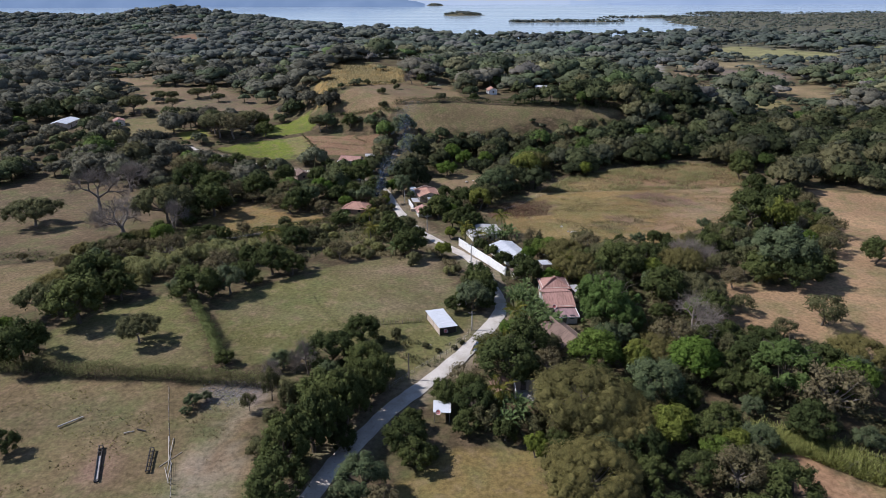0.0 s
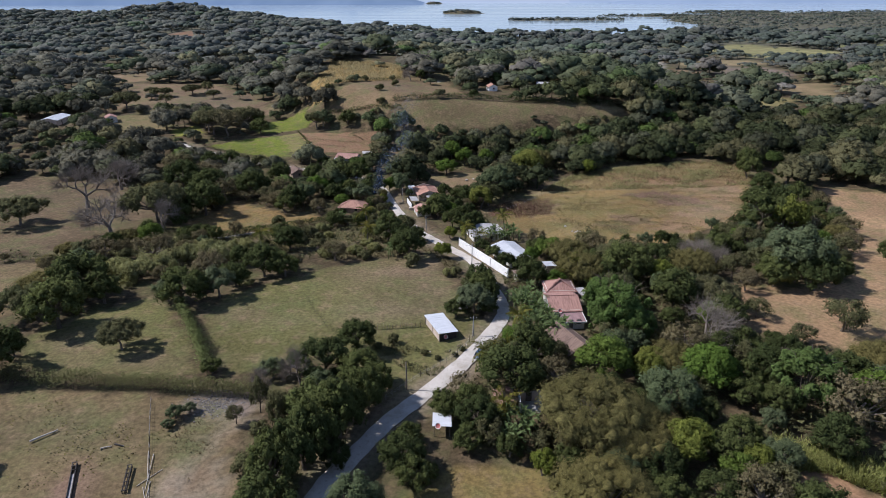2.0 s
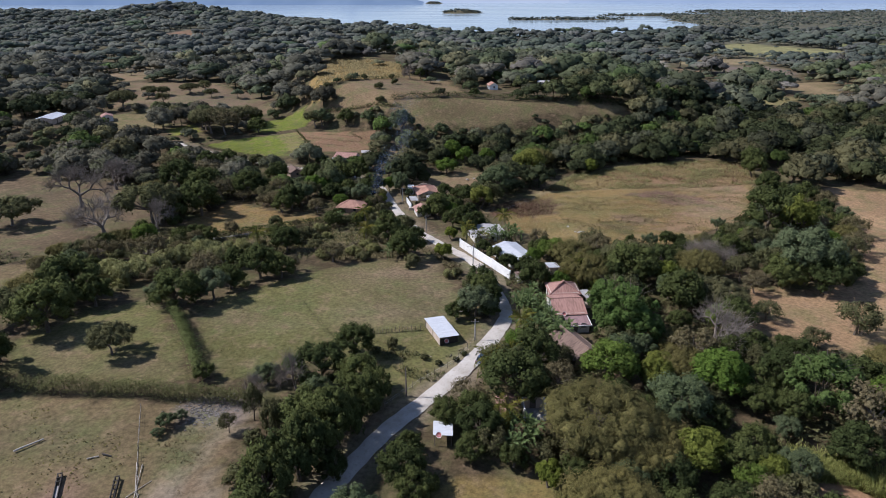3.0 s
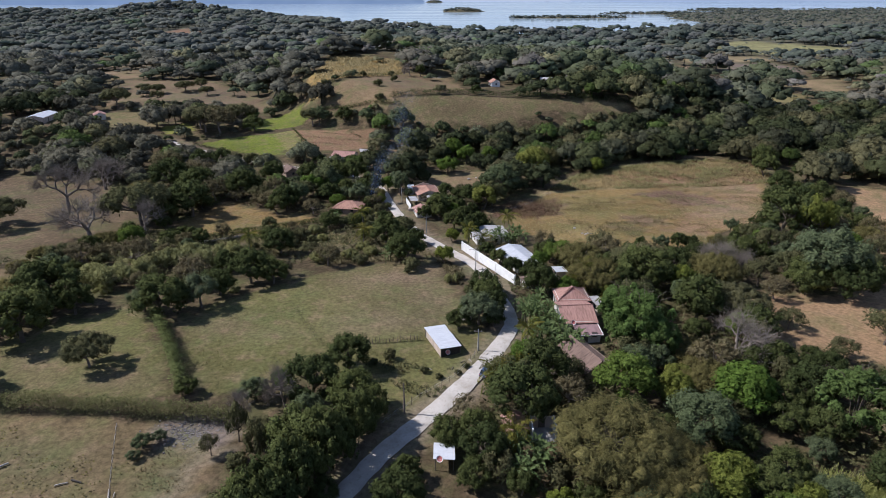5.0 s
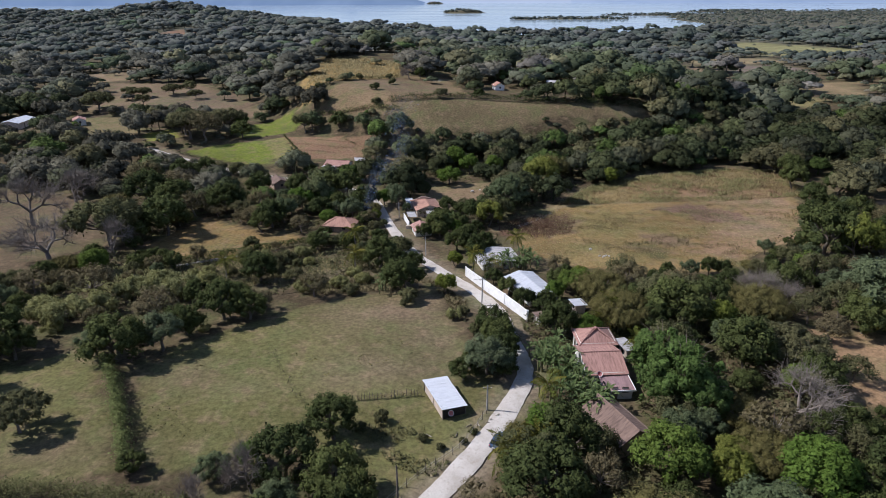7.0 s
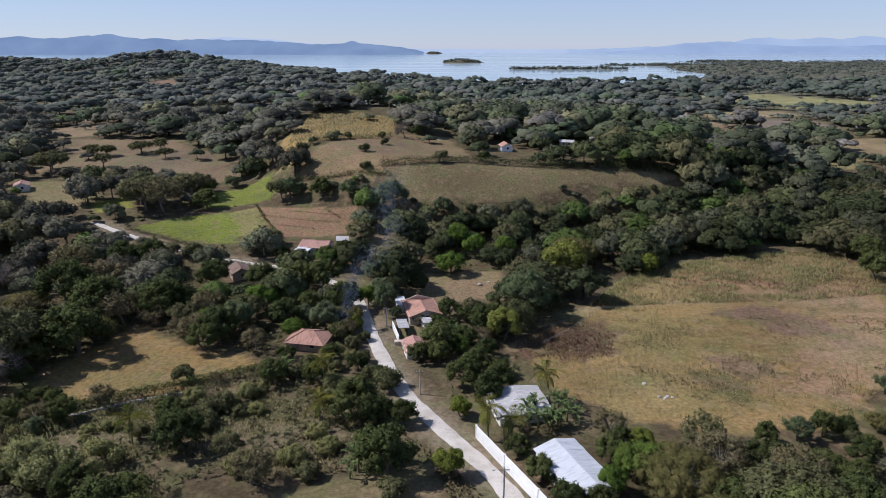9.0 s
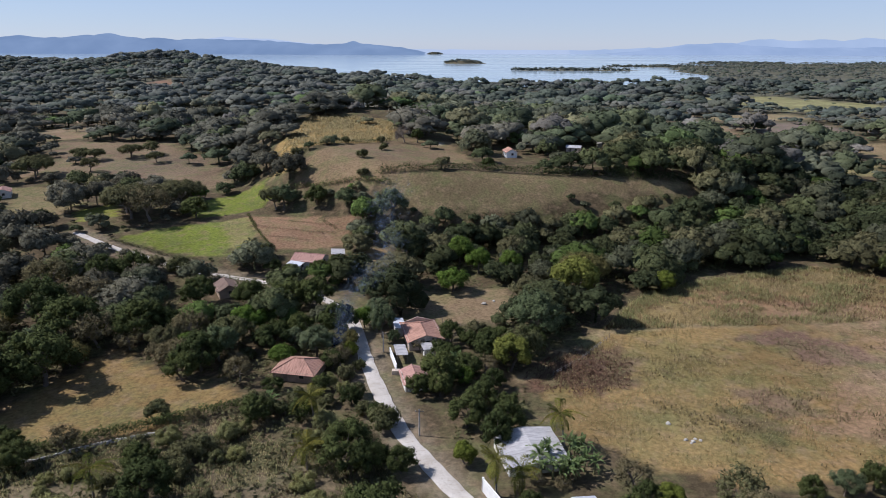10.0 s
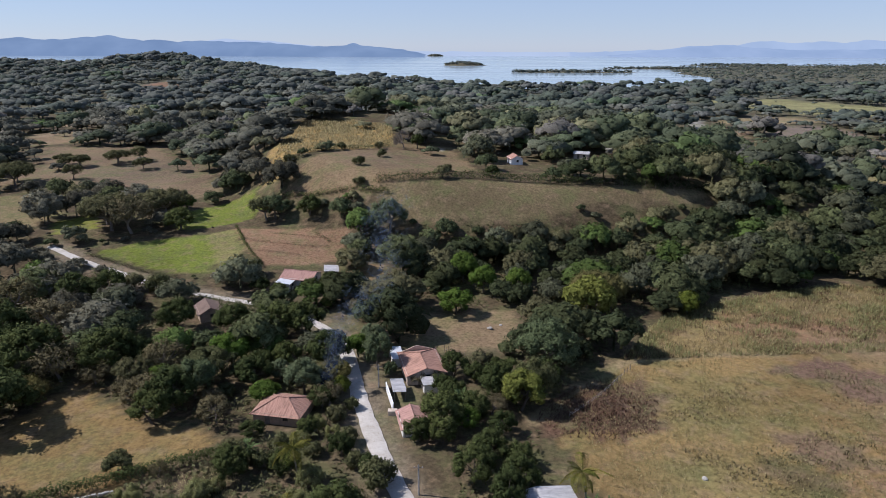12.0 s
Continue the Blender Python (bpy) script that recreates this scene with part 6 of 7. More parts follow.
BANK_GRASS = leaf_material("bank_grass", (0.25, 0.275, 0.075), (0.27, 0.27, 0.09), 0.35, 0.4, gaps=0)
GREEN_STALK = leaf_material("green_stalks", (0.25, 0.25, 0.105), (0.27, 0.255, 0.12), 0.35, 0.45, gaps=0)
FIELD_GRASS = leaf_material("field_grass", (0.225, 0.195, 0.085), (0.225, 0.195, 0.085), 0.4, 0.4, gaps=0)
TUSSOCK = leaf_material("brown_tussocks", (0.16, 0.125, 0.068), (0.16, 0.125, 0.068), 0.3, 0.4, gaps=0)


def hedge(points, height, width, count, mat, label, seed, size=0.42):
    """A hedge of leaf clumps and stems along a line."""
    r = np.random.default_rng(seed)
    line = smooth_line(points, 0.5)
    ob = thing("hedge", Matrix.Translation((*line[0], gz(*line[0]))), label, "hedge")
    pick = line[r.integers(0, len(line), count)] + r.normal(0, width * 0.33, (count, 2))
    tall = height * (1 + 0.28 * wobble(pick[:, 0], pick[:, 1], 1.7, seed))
    z = ground_z(pick[:, 0], pick[:, 1]) + tall * r.uniform(0.08, 1, count) ** 0.7
    c = np.c_[pick, z] - np.array(ob.location)
    way = r.normal(size=(count, 3))
    v, f = leaf_clumps(r, c, np.c_[way[:, :2], np.abs(way[:, 2]) + 0.4], size, size * 0.5)
    near = np.array([line[np.argmin(((line - q) ** 2).sum(1))] for q in pick])
    soft = leaf_normals(r, np.c_[(pick - near) / width, np.full(count, 0.7)], 0.3)
    part_mesh("foliage", mesh_data("hedge_foliage", v, f, mat, smooth=True, normals=soft), ob)
    stems = []
    for px, py in line[::2]:
        px, py = px + r.normal(0, width * 0.2), py + r.normal(0, width * 0.2)
        foot = np.array([px, py, gz(px, py)]) - np.array(ob.location)
        stems.append(tube_arrays([foot - [0, 0, 0.1], foot + [r.normal(0, 0.15), r.normal(0, 0.15), height * 0.75]], [0.05, 0.03], 4))
    tagged(part_mesh("brushwood", mesh_data("hedge_stems", *merged(stems), BARK), ob), kind="stuff")
    return ob


hedge([(-84, -15), (-78.8, -15.4), (-65.5, -16.7), (-49.5, -17.7), (-31.5, -19.8)], 2.9, 2.0, 13000, HEDGE, "tall olive hedge of rough grass and brush between pastures", 1, 0.3)
hedge([(-56.5, 11.5), (-50.5, 2.5), (-46.6, -4.1), (-42, -12.4)], 3.0, 1.7, 7000, HEDGE_GREEN, "green hedge dividing two meadows", 2, 0.32)
hedge([(-72, 61), (-61.1, 65.4), (-54.3, 69), (-49.4, 71.8), (-43.8, 74.8), (-37.7, 77.8), (-33, 79.5)], 1.9, 1.8, 5200, LEAVES["m"], "low overgrown hedge on a field bank", 3)
hedge([(-25.6, 204.8), (-7.7, 205.6), (10, 208.4), (39.6, 207.6), (70, 209.8), (95, 213)], 2.6, 2.4, 4200, LEAVES["m"], "dark hedge along the hilltop pasture", 4, 0.7)
hedge([(-48, 135), (-62, 140.5), (-76, 145.5), (-90, 152), (-100, 157)], 1.9, 2.4, 1700, LEAVES["o"], "dusty scrub along the upper road", 32, 0.55)
hedge([(-71, 192), (-63, 176), (-54, 162)], 0.9, 0.9, 900, LEAVES["m"], "thin dark hedge beside the ploughed field", 5)
hedge([(-69, 235), (-59, 232.5), (-53, 240), (-46.7, 247), (-34.7, 251), (-26.2, 260)], 1.6, 2.2, 1500, LEAVES["o"], "scrubby bushes below the straw-coloured field", 31, 0.6)
hedge([(-62, 212), (-48, 206), (-33, 203), (-21, 199)], 1.6, 1.8, 1300, LEAVES["m"], "scrubby hedge across the pasture hill", 6, 0.6)
hedge([(-18.3, 1.5), (-14.9, 2.7), (-9.5, 3.4), (-4.2, 4.0)], 0.8, 0.5, 420, LEAVES["g"], "clipped living fence of short stumps", 7, 0.3)
hedge([(-108, 168.5), (-98, 164), (-86, 158), (-76, 155)], 0.9, 1.2, 1100, LEAVES["o"], "low hedge between green field and road", 9)


hedge([(-66, 181.5), (-60, 179.5), (-52, 178), (-44, 176.5), (-38, 177)], 0.5, 1.2, 330, LEAVES["g"], "row of dry brush across the ploughed field", 10, 0.35)
hedge([(-58, 186), (-50, 185), (-42, 183.5), (-37, 184)], 0.4, 0.9, 240, LEAVES["g"], "dry stalks along a furrow of the ploughed field", 14, 0.35)
hedge([(-59, 173), (-52, 171.5), (-45, 170)], 0.35, 0.8, 160, LEAVES["g"], "dry stalks along a furrow of the ploughed field", 15, 0.3)
hedge([(-44, 188), (-42, 185), (-38, 180)], 0.5, 1.6, 220, LEAVES["o"], "scrubby weeds between ploughed strips", 12, 0.35)
hedge([(-32.2, 20.4), (-29, 14), (-25.1, 7.3), (-21.5, 1.5), (-18.8, -2.3)], 0.35, 1.2, 300, LEAVES["o"], "low weedy line across the meadow", 13, 0.28)


def tufts(name, outline, count, height, width, mat, label, seed, patch=0.0, edge=()):
    """Rough standing stalks and tufts scattered over a field."""
    r = np.random.default_rng(seed)
    xs, ys = [p[0] for p in outline], [p[1] for p in outline]
    p = np.c_[r.uniform(min(xs), max(xs), count * 3), r.uniform(min(ys), max(ys), count * 3)]
    ok = inside(outline, p[:, 0], p[:, 1]) & (wobble(p[:, 0], p[:, 1], 4.0, seed) + 0.5 * wobble(p[:, 0], p[:, 1], 1.3, 1) > patch)
    p = p[ok]
    if len(edge):
        centre = np.mean(outline, axis=0)
        reach = np.hypot(*((p - centre) / (np.ptp(np.array(outline), axis=0) * 0.5)).T)
        p = p[r.random(len(p)) > reach * edge[0] + edge[1]]
    p = p[:count]
    n = len(p)
    foot = np.c_[p, ground_z(p[:, 0], p[:, 1]) + 0.02]
    a = r.uniform(0, 2 * np.pi, n)
    side = np.c_[np.cos(a), np.sin(a), 0 * a] * width * r.uniform(0.6, 1.4, (n, 1))
    lean = np.c_[np.sin(a), -np.cos(a)] * height * r.uniform(0.25, 1.0, (n, 1))
    tip = foot + np.c_[lean, height * r.uniform(0.5, 1.2, n)]
    v = np.stack([foot + side, foot - side, tip - side * 0.4, tip + side * 0.4], 1).reshape(-1, 3)
    up = np.repeat(np.c_[r.normal(0, 0.45, (n, 2)) + [-0.25, 0], np.ones(n)], 4, axis=0)
    up /= np.linalg.norm(up, axis=1)[:, None]
    ob = new(name, mesh_data(name, v, np.arange(4 * n).reshape(-1, 4), mat, smooth=True, normals=up))
    return tagged(ob, label, "grass", kind="stuff")


tufts("bank_grass", [(45, -33), (50, -31), (56, -33), (63, -37.5), (69, -43), (66, -46.5), (60, -42.5), (54, -37.5), (47, -37)], 5200, 1.7, 0.06, BANK_GRASS, "tall fresh yellow-green grass on a bank", 11, -0.9)
tufts("pasture_tufts", [(-80, -19), (-50, -21), (-42, -24), (-38, -46), (-30, -66), (-100, -66)], 1800, 0.16, 0.14, LEAVES["u"], "small dull green tufts in dry pasture", 12, 0.1)
tufts("meadow_tufts", [(-46, -6), (-46, 12), (-24, 36), (-6, 44), (2, 20), (-4, -12), (-26, -6)], 1500, 0.15, 0.13, LEAVES["u"], "small weeds in the grazed meadow", 13, 0.25)
CANE = [(15, 92), (36, 111), (48, 124), (78, 142), (110, 152), (114, 118), (97, 86), (66, 58), (45, 56), (32, 59), (20, 70)]
tufts("crop_stubble", CANE, 9000, 0.3, 0.06, STRAW_LEAF, "dry cut stalks standing in the field", 1, -0.2)
tufts("crop_edge", CROP, 11000, 0.95, 0.06, GREEN_STALK, "green and yellow standing maize in patches", 2, 0.08)
tufts("crop_border", [(34.8, 111.3), (44, 124), (52, 134.4), (71, 143.7), (105.5, 155.6), (107, 152.5), (73, 140), (55, 131), (47, 121), (40, 112.5)], 5000, 1.2, 0.06, GREEN_STALK, "green maize along the wood's edge", 17, -0.7)
tufts("dry_crop", CROP, 16000, 0.7, 0.06, DRY_STALK, "yellow brown dry standing maize", 3, -0.5)
tufts("withered_crop", CROP, 6000, 0.6, 0.06, RED_WEED, "reddish brown withered maize in patches", 18, 0.12)
tufts("field_grass", [(15, 92), (36, 110), (53, 112), (92, 114), (116, 112), (97, 86), (66, 58), (45, 56), (32, 59), (20, 70)], 24000, 0.2, 0.05, FIELD_GRASS, "olive grass regrowing between the stubble", 21, -0.25)
tufts("field_tussocks", [(36, 108), (92, 113), (116, 112), (97, 86), (66, 58), (45, 56), (34, 62)], 4200, 0.42, 0.1, TUSSOCK, "brownish tussocks scattered over the field", 22, 0.3)
tufts("field_weeds", [(68, 110), (76, 108), (90, 99), (88, 95), (78, 99), (68, 105)], 1100, 0.4, 0.1, LEAVES["g"], "dark dry weeds in a band across the field", 4, -0.6, (0.8, 0.2))
tufts("dark_weeds", [(13, 87.5), (17, 95), (28.9, 105), (38.5, 101), (37, 94), (34, 85.5), (25, 83), (16, 84)], 4600, 0.36, 0.1, RED_WEED, "dark reddish brown dead weeds in the field corner", 6, -0.8, (0.7, 0.2))
tufts("field_scrub", [(44, 82), (52, 84), (62, 75), (56, 70), (48, 74)], 700, 0.4, 0.1, LEAVES["g"], "low dry scrub patches in the field", 9, -0.4, (0.8, 0.25))
tufts("straw_grass", [(-74, 313), (-62, 322), (-30, 311), (-25, 266), (-36, 250), (-47, 247), (-58, 236), (-70, 236)], 7000, 0.9, 0.18, STRAW_LEAF, "yellow straw standing on the hilltop field", 26, -0.6)
tufts("rough_grass", [(-86, 62), (-66, 60), (-62, 44), (-92, 44)], 4000, 1.0, 0.1, GREEN_STALK, "yellow-green rough standing grass", 5, -0.5)
tufts("verge_scrub", [(-30, 42), (-22, 64), (-4, 52), (4, 40), (4, 25), (-3, 47)], 4500, 0.5, 0.16, LEAVES["g"], "dry brown scrub and weeds", 7, -0.4)
tufts("pale_scrub", [(-66, 60), (-54, 66), (-38, 75), (-24, 70), (-12, 62), (-4, 50), (-22, 46), (-50, 46), (-64, 50)], 9000, 0.4, 0.05, STRAW_LEAF, "pale dry grass standing between shrubs", 23, -0.05)
tufts("green_scrub", [(-66, 60), (-54, 66), (-38, 75), (-24, 70), (-12, 62), (-4, 50), (-22, 46), (-50, 46), (-64, 50)], 6000, 0.5, 0.12, LEAVES["o"], "brownish green weeds between shrubs", 24, 0.05)
tufts("plot_weeds", [(-43, -20), (-31.5, -19.8), (-29, -30), (-34.5, -44.5), (-37.5, -44.5), (-40, -34)], 1100, 0.17, 0.07, TUSSOCK, "dry weeds coming up through bare soil", 28, 0.2)
tufts("yard_weeds", [(-14, -2), (-4, -4), (4, -4), (8, 0), (-2, -14), (-7, -12)], 1200, 0.35, 0.14, LEAVES["o"], "weeds round the shed", 8, 0.0)


# ---- fences, poles and wires ----
POST_MESHES = [mesh_data("fence_post", *tube_arrays([[0, 0, -0.3], [0.02 * k, 0.03, 0.6], [0.05 * k - 0.05, 0.02 * k, 1.25 + 0.1 * k]], [0.06, 0.055, 0.045], 5), WOOD) for k in range(4)]


def fence(points, gap, label, wires=2, size=1.0, seed=0):
    r = random.Random(seed)
    line = smooth_line(points, 0.25)
    ob = thing("fence", Matrix.Translation((*line[0], gz(*line[0]))), label, "fence")
    away, last = gap, line[0]
    tops = []
    for p in line:
        away += math.dist(p, last)
        last = p
        if away >= gap:
            away = r.uniform(-0.15, 0.15) * gap
            post = part_mesh("post", r.choice(POST_MESHES), ob)
            post.location = (p[0] - line[0][0], p[1] - line[0][1], gz(*p) - gz(*line[0]))
            post.scale = (size, size, size * r.uniform(0.85, 1.15))
            tops.append(np.array(post.location))
    for k in range(wires):
        part_mesh("wire", mesh_data("fence_wire", *tube_arrays([t + [0, 0, (0.5 + 0.45 * k) * size] for t in tops], np.full(len(tops), 0.012), 3), GREY_TIN), ob)
    return ob


fence([(-48.3, -20.8), (-44.5, -30), (-38.8, -43), (-35, -53)], 0.9, "rickety wooden stick fence with wire in the pasture", 2, 0.72, 1)
fence([(-9.4, -20.5), (-3.6, -13.5), (2.0, -7.6), (6.2, 0.5)], 1.6, "wooden post and wire fence along the road", 2, 0.9, 2)
fence([(-14.5, 2.8), (-9.5, 3.6), (-4.6, 4.2)], 0.5, "row of short dark stakes beside the shed", 0, 0.75, 3)
fence([(-2, 115), (3, 110), (6, 104)], 0.4, "picket row of brown stakes behind the tiled house", 1, 1.0, 4)
fence([(20, 90), (27, 97), (36, 108)], 1.5, "post and wire fence on the field path", 2, 0.9, 5)
fence([(24, 50), (28, 44), (33, 39)], 0.8, "garden fence of grey stakes", 1, 1.0, 6)


def utility_pole(x, y, height, label, lamp=False, mat=None, arms=True):
    ob = thing("utility_pole", Matrix.Translation((x, y, gz(x, y))), label, "pole")
    part_mesh("pole", mesh_data("utility_pole", *tube_arrays([[0, 0, -0.5], [0.02, 0, height / 2], [0, 0, height]], [0.14, 0.12, 0.09], 8), mat or CONCRETE, smooth=True), ob)
    if arms:
        part("crossarm", boxed(-0.7, -0.05, height - 0.5, 0.7, 0.05, height - 0.38, bevel=0.01), WOOD, ob)
    for px in (-0.6, 0, 0.6) if arms else ():
        part_mesh("insulator", mesh_data("insulator", *tube_arrays([[px, 0, height - 0.38], [px, 0, height - 0.25]], [0.04, 0.03], 6), WHITE_PAINT), ob)
    if lamp:
        part_mesh("lamp_arm", mesh_data("lamp_arm", *tube_arrays([[0, 0, height - 1], [-0.6, 0.1, height - 0.6], [-1.2, 0.15, height - 0.55]], [0.03, 0.03, 0.03], 5), GREY_TIN), ob)
        part("lamp_head", boxed(-1.6, 0.05, height - 0.64, -1.15, 0.25, height - 0.5, bevel=0.04), GREY_TIN, ob)
    return ob


POLES = [(-6.1, -17.6, 5.5), (5.9, 0.4, 4.4), (7.9, 25.0, 6.0), (7.0, 36.9, 6.5), (-5.5, 69.0, 5.0), (-14.5, 100.0, 4.8)]
for n, (px, py, h) in enumerate(POLES):
    utility_pole(px, py, h, "slim wooden pole at the roadside" if n == 0 else "concrete utility pole with crossarm beside the road", n == 3, WOOD if n == 0 else None, n > 0)
for a, b in zip(POLES[1:], POLES[2:]):
    cable = thing("power_cable", Matrix.Translation((a[0], a[1], gz(a[0], a[1]) + a[2])), "thin dark power cable slung between poles", "cable")
    end = np.array([b[0] - a[0], b[1] - a[1], gz(b[0], b[1]) + b[2] - gz(a[0], a[1]) - a[2]])
    k = np.linspace(0, 1, 13)[:, None]
    for off in (-0.6, 0.6):
        part_mesh("strand", mesh_data("strand", *tube_arrays(end * k + np.c_[off + 0 * k, 0 * k, -0.25 - 2.4 * k * (1 - k)], np.full(13, 0.007), 3), DARK_WOOD_AND_SHADE), cable)

# ---- things in the lower pasture ----
def log(a, b, radius, mat, label):
    ob = thing("log", Matrix.Translation((*a, gz(*a) + radius)), label, "log")
    d = np.array([b[0] - a[0], b[1] - a[1], 0.0])
    k = np.linspace(0, 1, 6)[:, None]
    part_mesh("timber", mesh_data("log_timber", *tube_arrays(d * k + np.c_[0 * k, 0 * k, 0.03 * np.sin(5 * k)], np.linspace(radius, radius * 0.75, 6), 7), mat, smooth=True), ob)
    for end, s in ((0 * d, radius), (d, radius * 0.75)):
        u = d / np.linalg.norm(d)
        part_mesh("cut_end", mesh_data("log_end", *tube_arrays([end - u * 0.01, end + u * 0.01], [s, s * 0.9], 7), PALE_WOOD), ob)
    return ob


log((-62.0, -31.3), (-59.3, -28.6), 0.16, PALE_WOOD, "sun-bleached log lying in dry grass")
log((-50.6, -32.8), (-49.2, -32.2), 0.11, PALE_WOOD, "short pale log lying in dry grass")
log((-48.9, -31.8), (-47.4, -32.2), 0.13, DARK_WOOD_AND_SHADE, "short dark charred log lying in dry grass")
for a, b in (((-43.2, -33.4), (-40.6, -39.6)), ((-42.2, -33.9), (-40.2, -41.2)), ((-41.7, -40.3), (-39.6, -37.0)), ((-40.2, -39.5), (-39.3, -43.2)), ((-40.8, -40.5), (-39.0, -43.6))):
    log(a, b, 0.06, PALE_WOOD, "pale stripped pole leaning in a heap at the fence")


GREY_BOARD = plain_material("grey_trough_board", (0.33, 0.31, 0.3), 0.9, 0.25, 2.0)


def feed_trough(a, b, floored, label):
    """A long low cattle trough: two side rails, cross bars and legs, partly floored."""
    length = math.dist(a, b)
    ob = thing("feed_trough", Matrix.Translation((*a, gz(*a))) @ Matrix.Rotation(math.atan2(b[1] - a[1], b[0] - a[0]), 4, "Z"), label, "trough")
    for y in (-0.26, 0.26):
        part("side_rail", boxed(0, y - 0.06, 0.1 if floored else 0.22, length, y + 0.06, 0.52, bevel=0.015), DARK_WOOD_AND_SHADE, ob)
    n = int(length / 0.8)
    for k in range(n + 1):
        x = k * length / n
        if not floored or x > length * 0.72 or k == 0:
            part("crossbar", boxed(x - 0.08, -0.34, 0.5, x + 0.08, 0.34, 0.58, bevel=0.01), DARK_WOOD_AND_SHADE, ob)
        if k % 2 == 0:
            for y in (-0.26, 0.26):
                part("leg", boxed(x - 0.05, y - 0.05, -0.1, x + 0.05, y + 0.05, 0.21 if not floored else 0.09), DARK_WOOD_AND_SHADE, ob)
    if floored:
        part("trough_floor", boxed(0.1, -0.19, 0.2, length * 0.72, 0.19, 0.3), GREY_BOARD, ob)
    return ob


feed_trough((-49.3, -43.6), (-52.4, -36.2), True, "long dark wooden cattle trough with pale floor")
feed_trough((-42.8, -41.6), (-44.3, -36.7), False, "ladder-like dark wooden cattle feeder")


def boulder(x, y, size, mat, label, seed, flat=0.7, name="boulder"):
    r = np.random.default_rng(seed)
    bm = bmesh.new()
    bmesh.ops.create_icosphere(bm, subdivisions=2, radius=size)
    lump = r.normal(size=(5, 3))
    for v in bm.verts:
        d = v.co.normalized()
        v.co *= 1 + 0.12 * sum(math.sin(2.2 * d.dot(Vector(k)) + n) for n, k in enumerate(lump)) / 1.5
        v.co.z *= flat
    ob = part(name, bm, mat, None)
    ob.location = (x, y, gz(x, y) + size * flat * 0.4)
    return tagged(ob, label, "stone" if name == "boulder" else "heap")


for n, (px, py, s) in enumerate([(37.0, 73.0, 0.42), (38.2, 68.0, 0.36), (39.2, 67.6, 0.4), (40.6, 67.9, 0.3), (38.8, 67.1, 0.25), (39.9, 68.3, 0.3), (8.4, 126, 0.6), (11, 128, 0.4)]):
    boulder(px, py, s, STONE, "pale boulder lying in dry grass", n)
boulder(4.2, 13.0, 1.3, PALE_WOOD, "pale heap of dry brush at the meadow's edge", 20, 0.7, "brush_heap")
for n, (px, py) in enumerate([(5.6, -2.6), (4.6, -3.4), (3.4, -3.0), (-3.0, -5.2), (1.2, -5.6)]):
    log((px, py), (px + 0.9 * math.cos(n * 1.9), py + 0.9 * math.sin(n * 1.9)), 0.07, PALE_WOOD if n % 2 else WOOD, "cut branch lying in weeds")

# the dry-stone bank under the field hedge
r = np.random.default_rng(19)
stone_wall = thing("stone_wall", Matrix(), "low dry-stone wall of pale stones under a field hedge", "wall")
bank = smooth_line([(-66.0, 61.3), (-63.4, 62.2), (-59.6, 64.9), (-53.9, 67.8), (-49.5, 69.6)], 0.42)
CUBE = np.array([[-1, -1, -1], [1, -1, -1], [1, 1, -1], [-1, 1, -1], [-0.8, -0.8, 1], [0.8, -0.8, 1], [0.8, 0.8, 1], [-0.8, 0.8, 1]]) * 0.5
CUBE_FACES = np.array([[0, 3, 2, 1], [4, 5, 6, 7], [0, 1, 5, 4], [1, 2, 6, 5], [2, 3, 7, 6], [3, 0, 4, 7]])
BLOCKS = [mesh_data("wall_stone", CUBE * [0.44, 0.4, 0.27] * r.uniform(0.75, 1.15, (8, 3)), CUBE_FACES, STONE) for k in range(5)]
for px, py in bank:
    for course in range(2):
        block = part_mesh("stone", BLOCKS[int(r.integers(0, 5))], stone_wall)
        block.matrix_basis = Matrix.Translation((px + r.normal(0, 0.07), py - 0.9 + r.normal(0, 0.07), gz(px, py - 0.9) + 0.08 + 0.24 * course)) @ Matrix.Rotation(r.uniform(0.1, 1.0), 4, "Z")

# rubble and torn sheeting on the bare ground
r = np.random.default_rng(9)
stones = []
for k in range(620):
    p = np.array([r.normal(-36.4, 2.6), r.normal(-22.2, 1.6)])
    s = r.uniform(0.05, 0.19)
    c = np.array([[-1, -1, 0], [1, -1, 0], [1, 1, 0], [-1, 1, 0], [-0.6, -0.6, 1], [0.6, -0.6, 1], [0.6, 0.6, 1], [-0.6, 0.6, 1]]) * s * r.uniform(0.6, 1.3, (8, 3))
    stones.append((c + [*p, gz(*p) - 0.03], np.array([[0, 3, 2, 1], [4, 5, 6, 7], [0, 1, 5, 4], [1, 2, 6, 5], [2, 3, 7, 6], [3, 0, 4, 7]])))
rubble = new("rubble", mesh_data("rubble", *merged(stones), plain_material("grey_rubble", (0.25, 0.225, 0.205), 0.9, 0.4, 2.0)))
tagged(rubble, "grey rubble and broken stones on bare soil", "rubble", kind="stuff")


# ---- smoke from a brush fire ----
def smoke_material():
    """A fleck of thin blue-grey smoke, mostly see-through."""
    m, t, b = material("thin_smoke", 1.0, 0.0)
    b.inputs["Base Color"].default_value = (0.34, 0.42, 0.54, 1)
    clear, both = t.nodes.new("ShaderNodeBsdfTransparent"), t.nodes.new("ShaderNodeMixShader")
    both.inputs[0].default_value = 0.026
    link(t, clear.outputs[0], both.inputs[1])
    link(t, b.outputs[0], both.inputs[2])
    link(t, both.outputs[0], t.nodes["Material Output"].inputs[0])
    return m


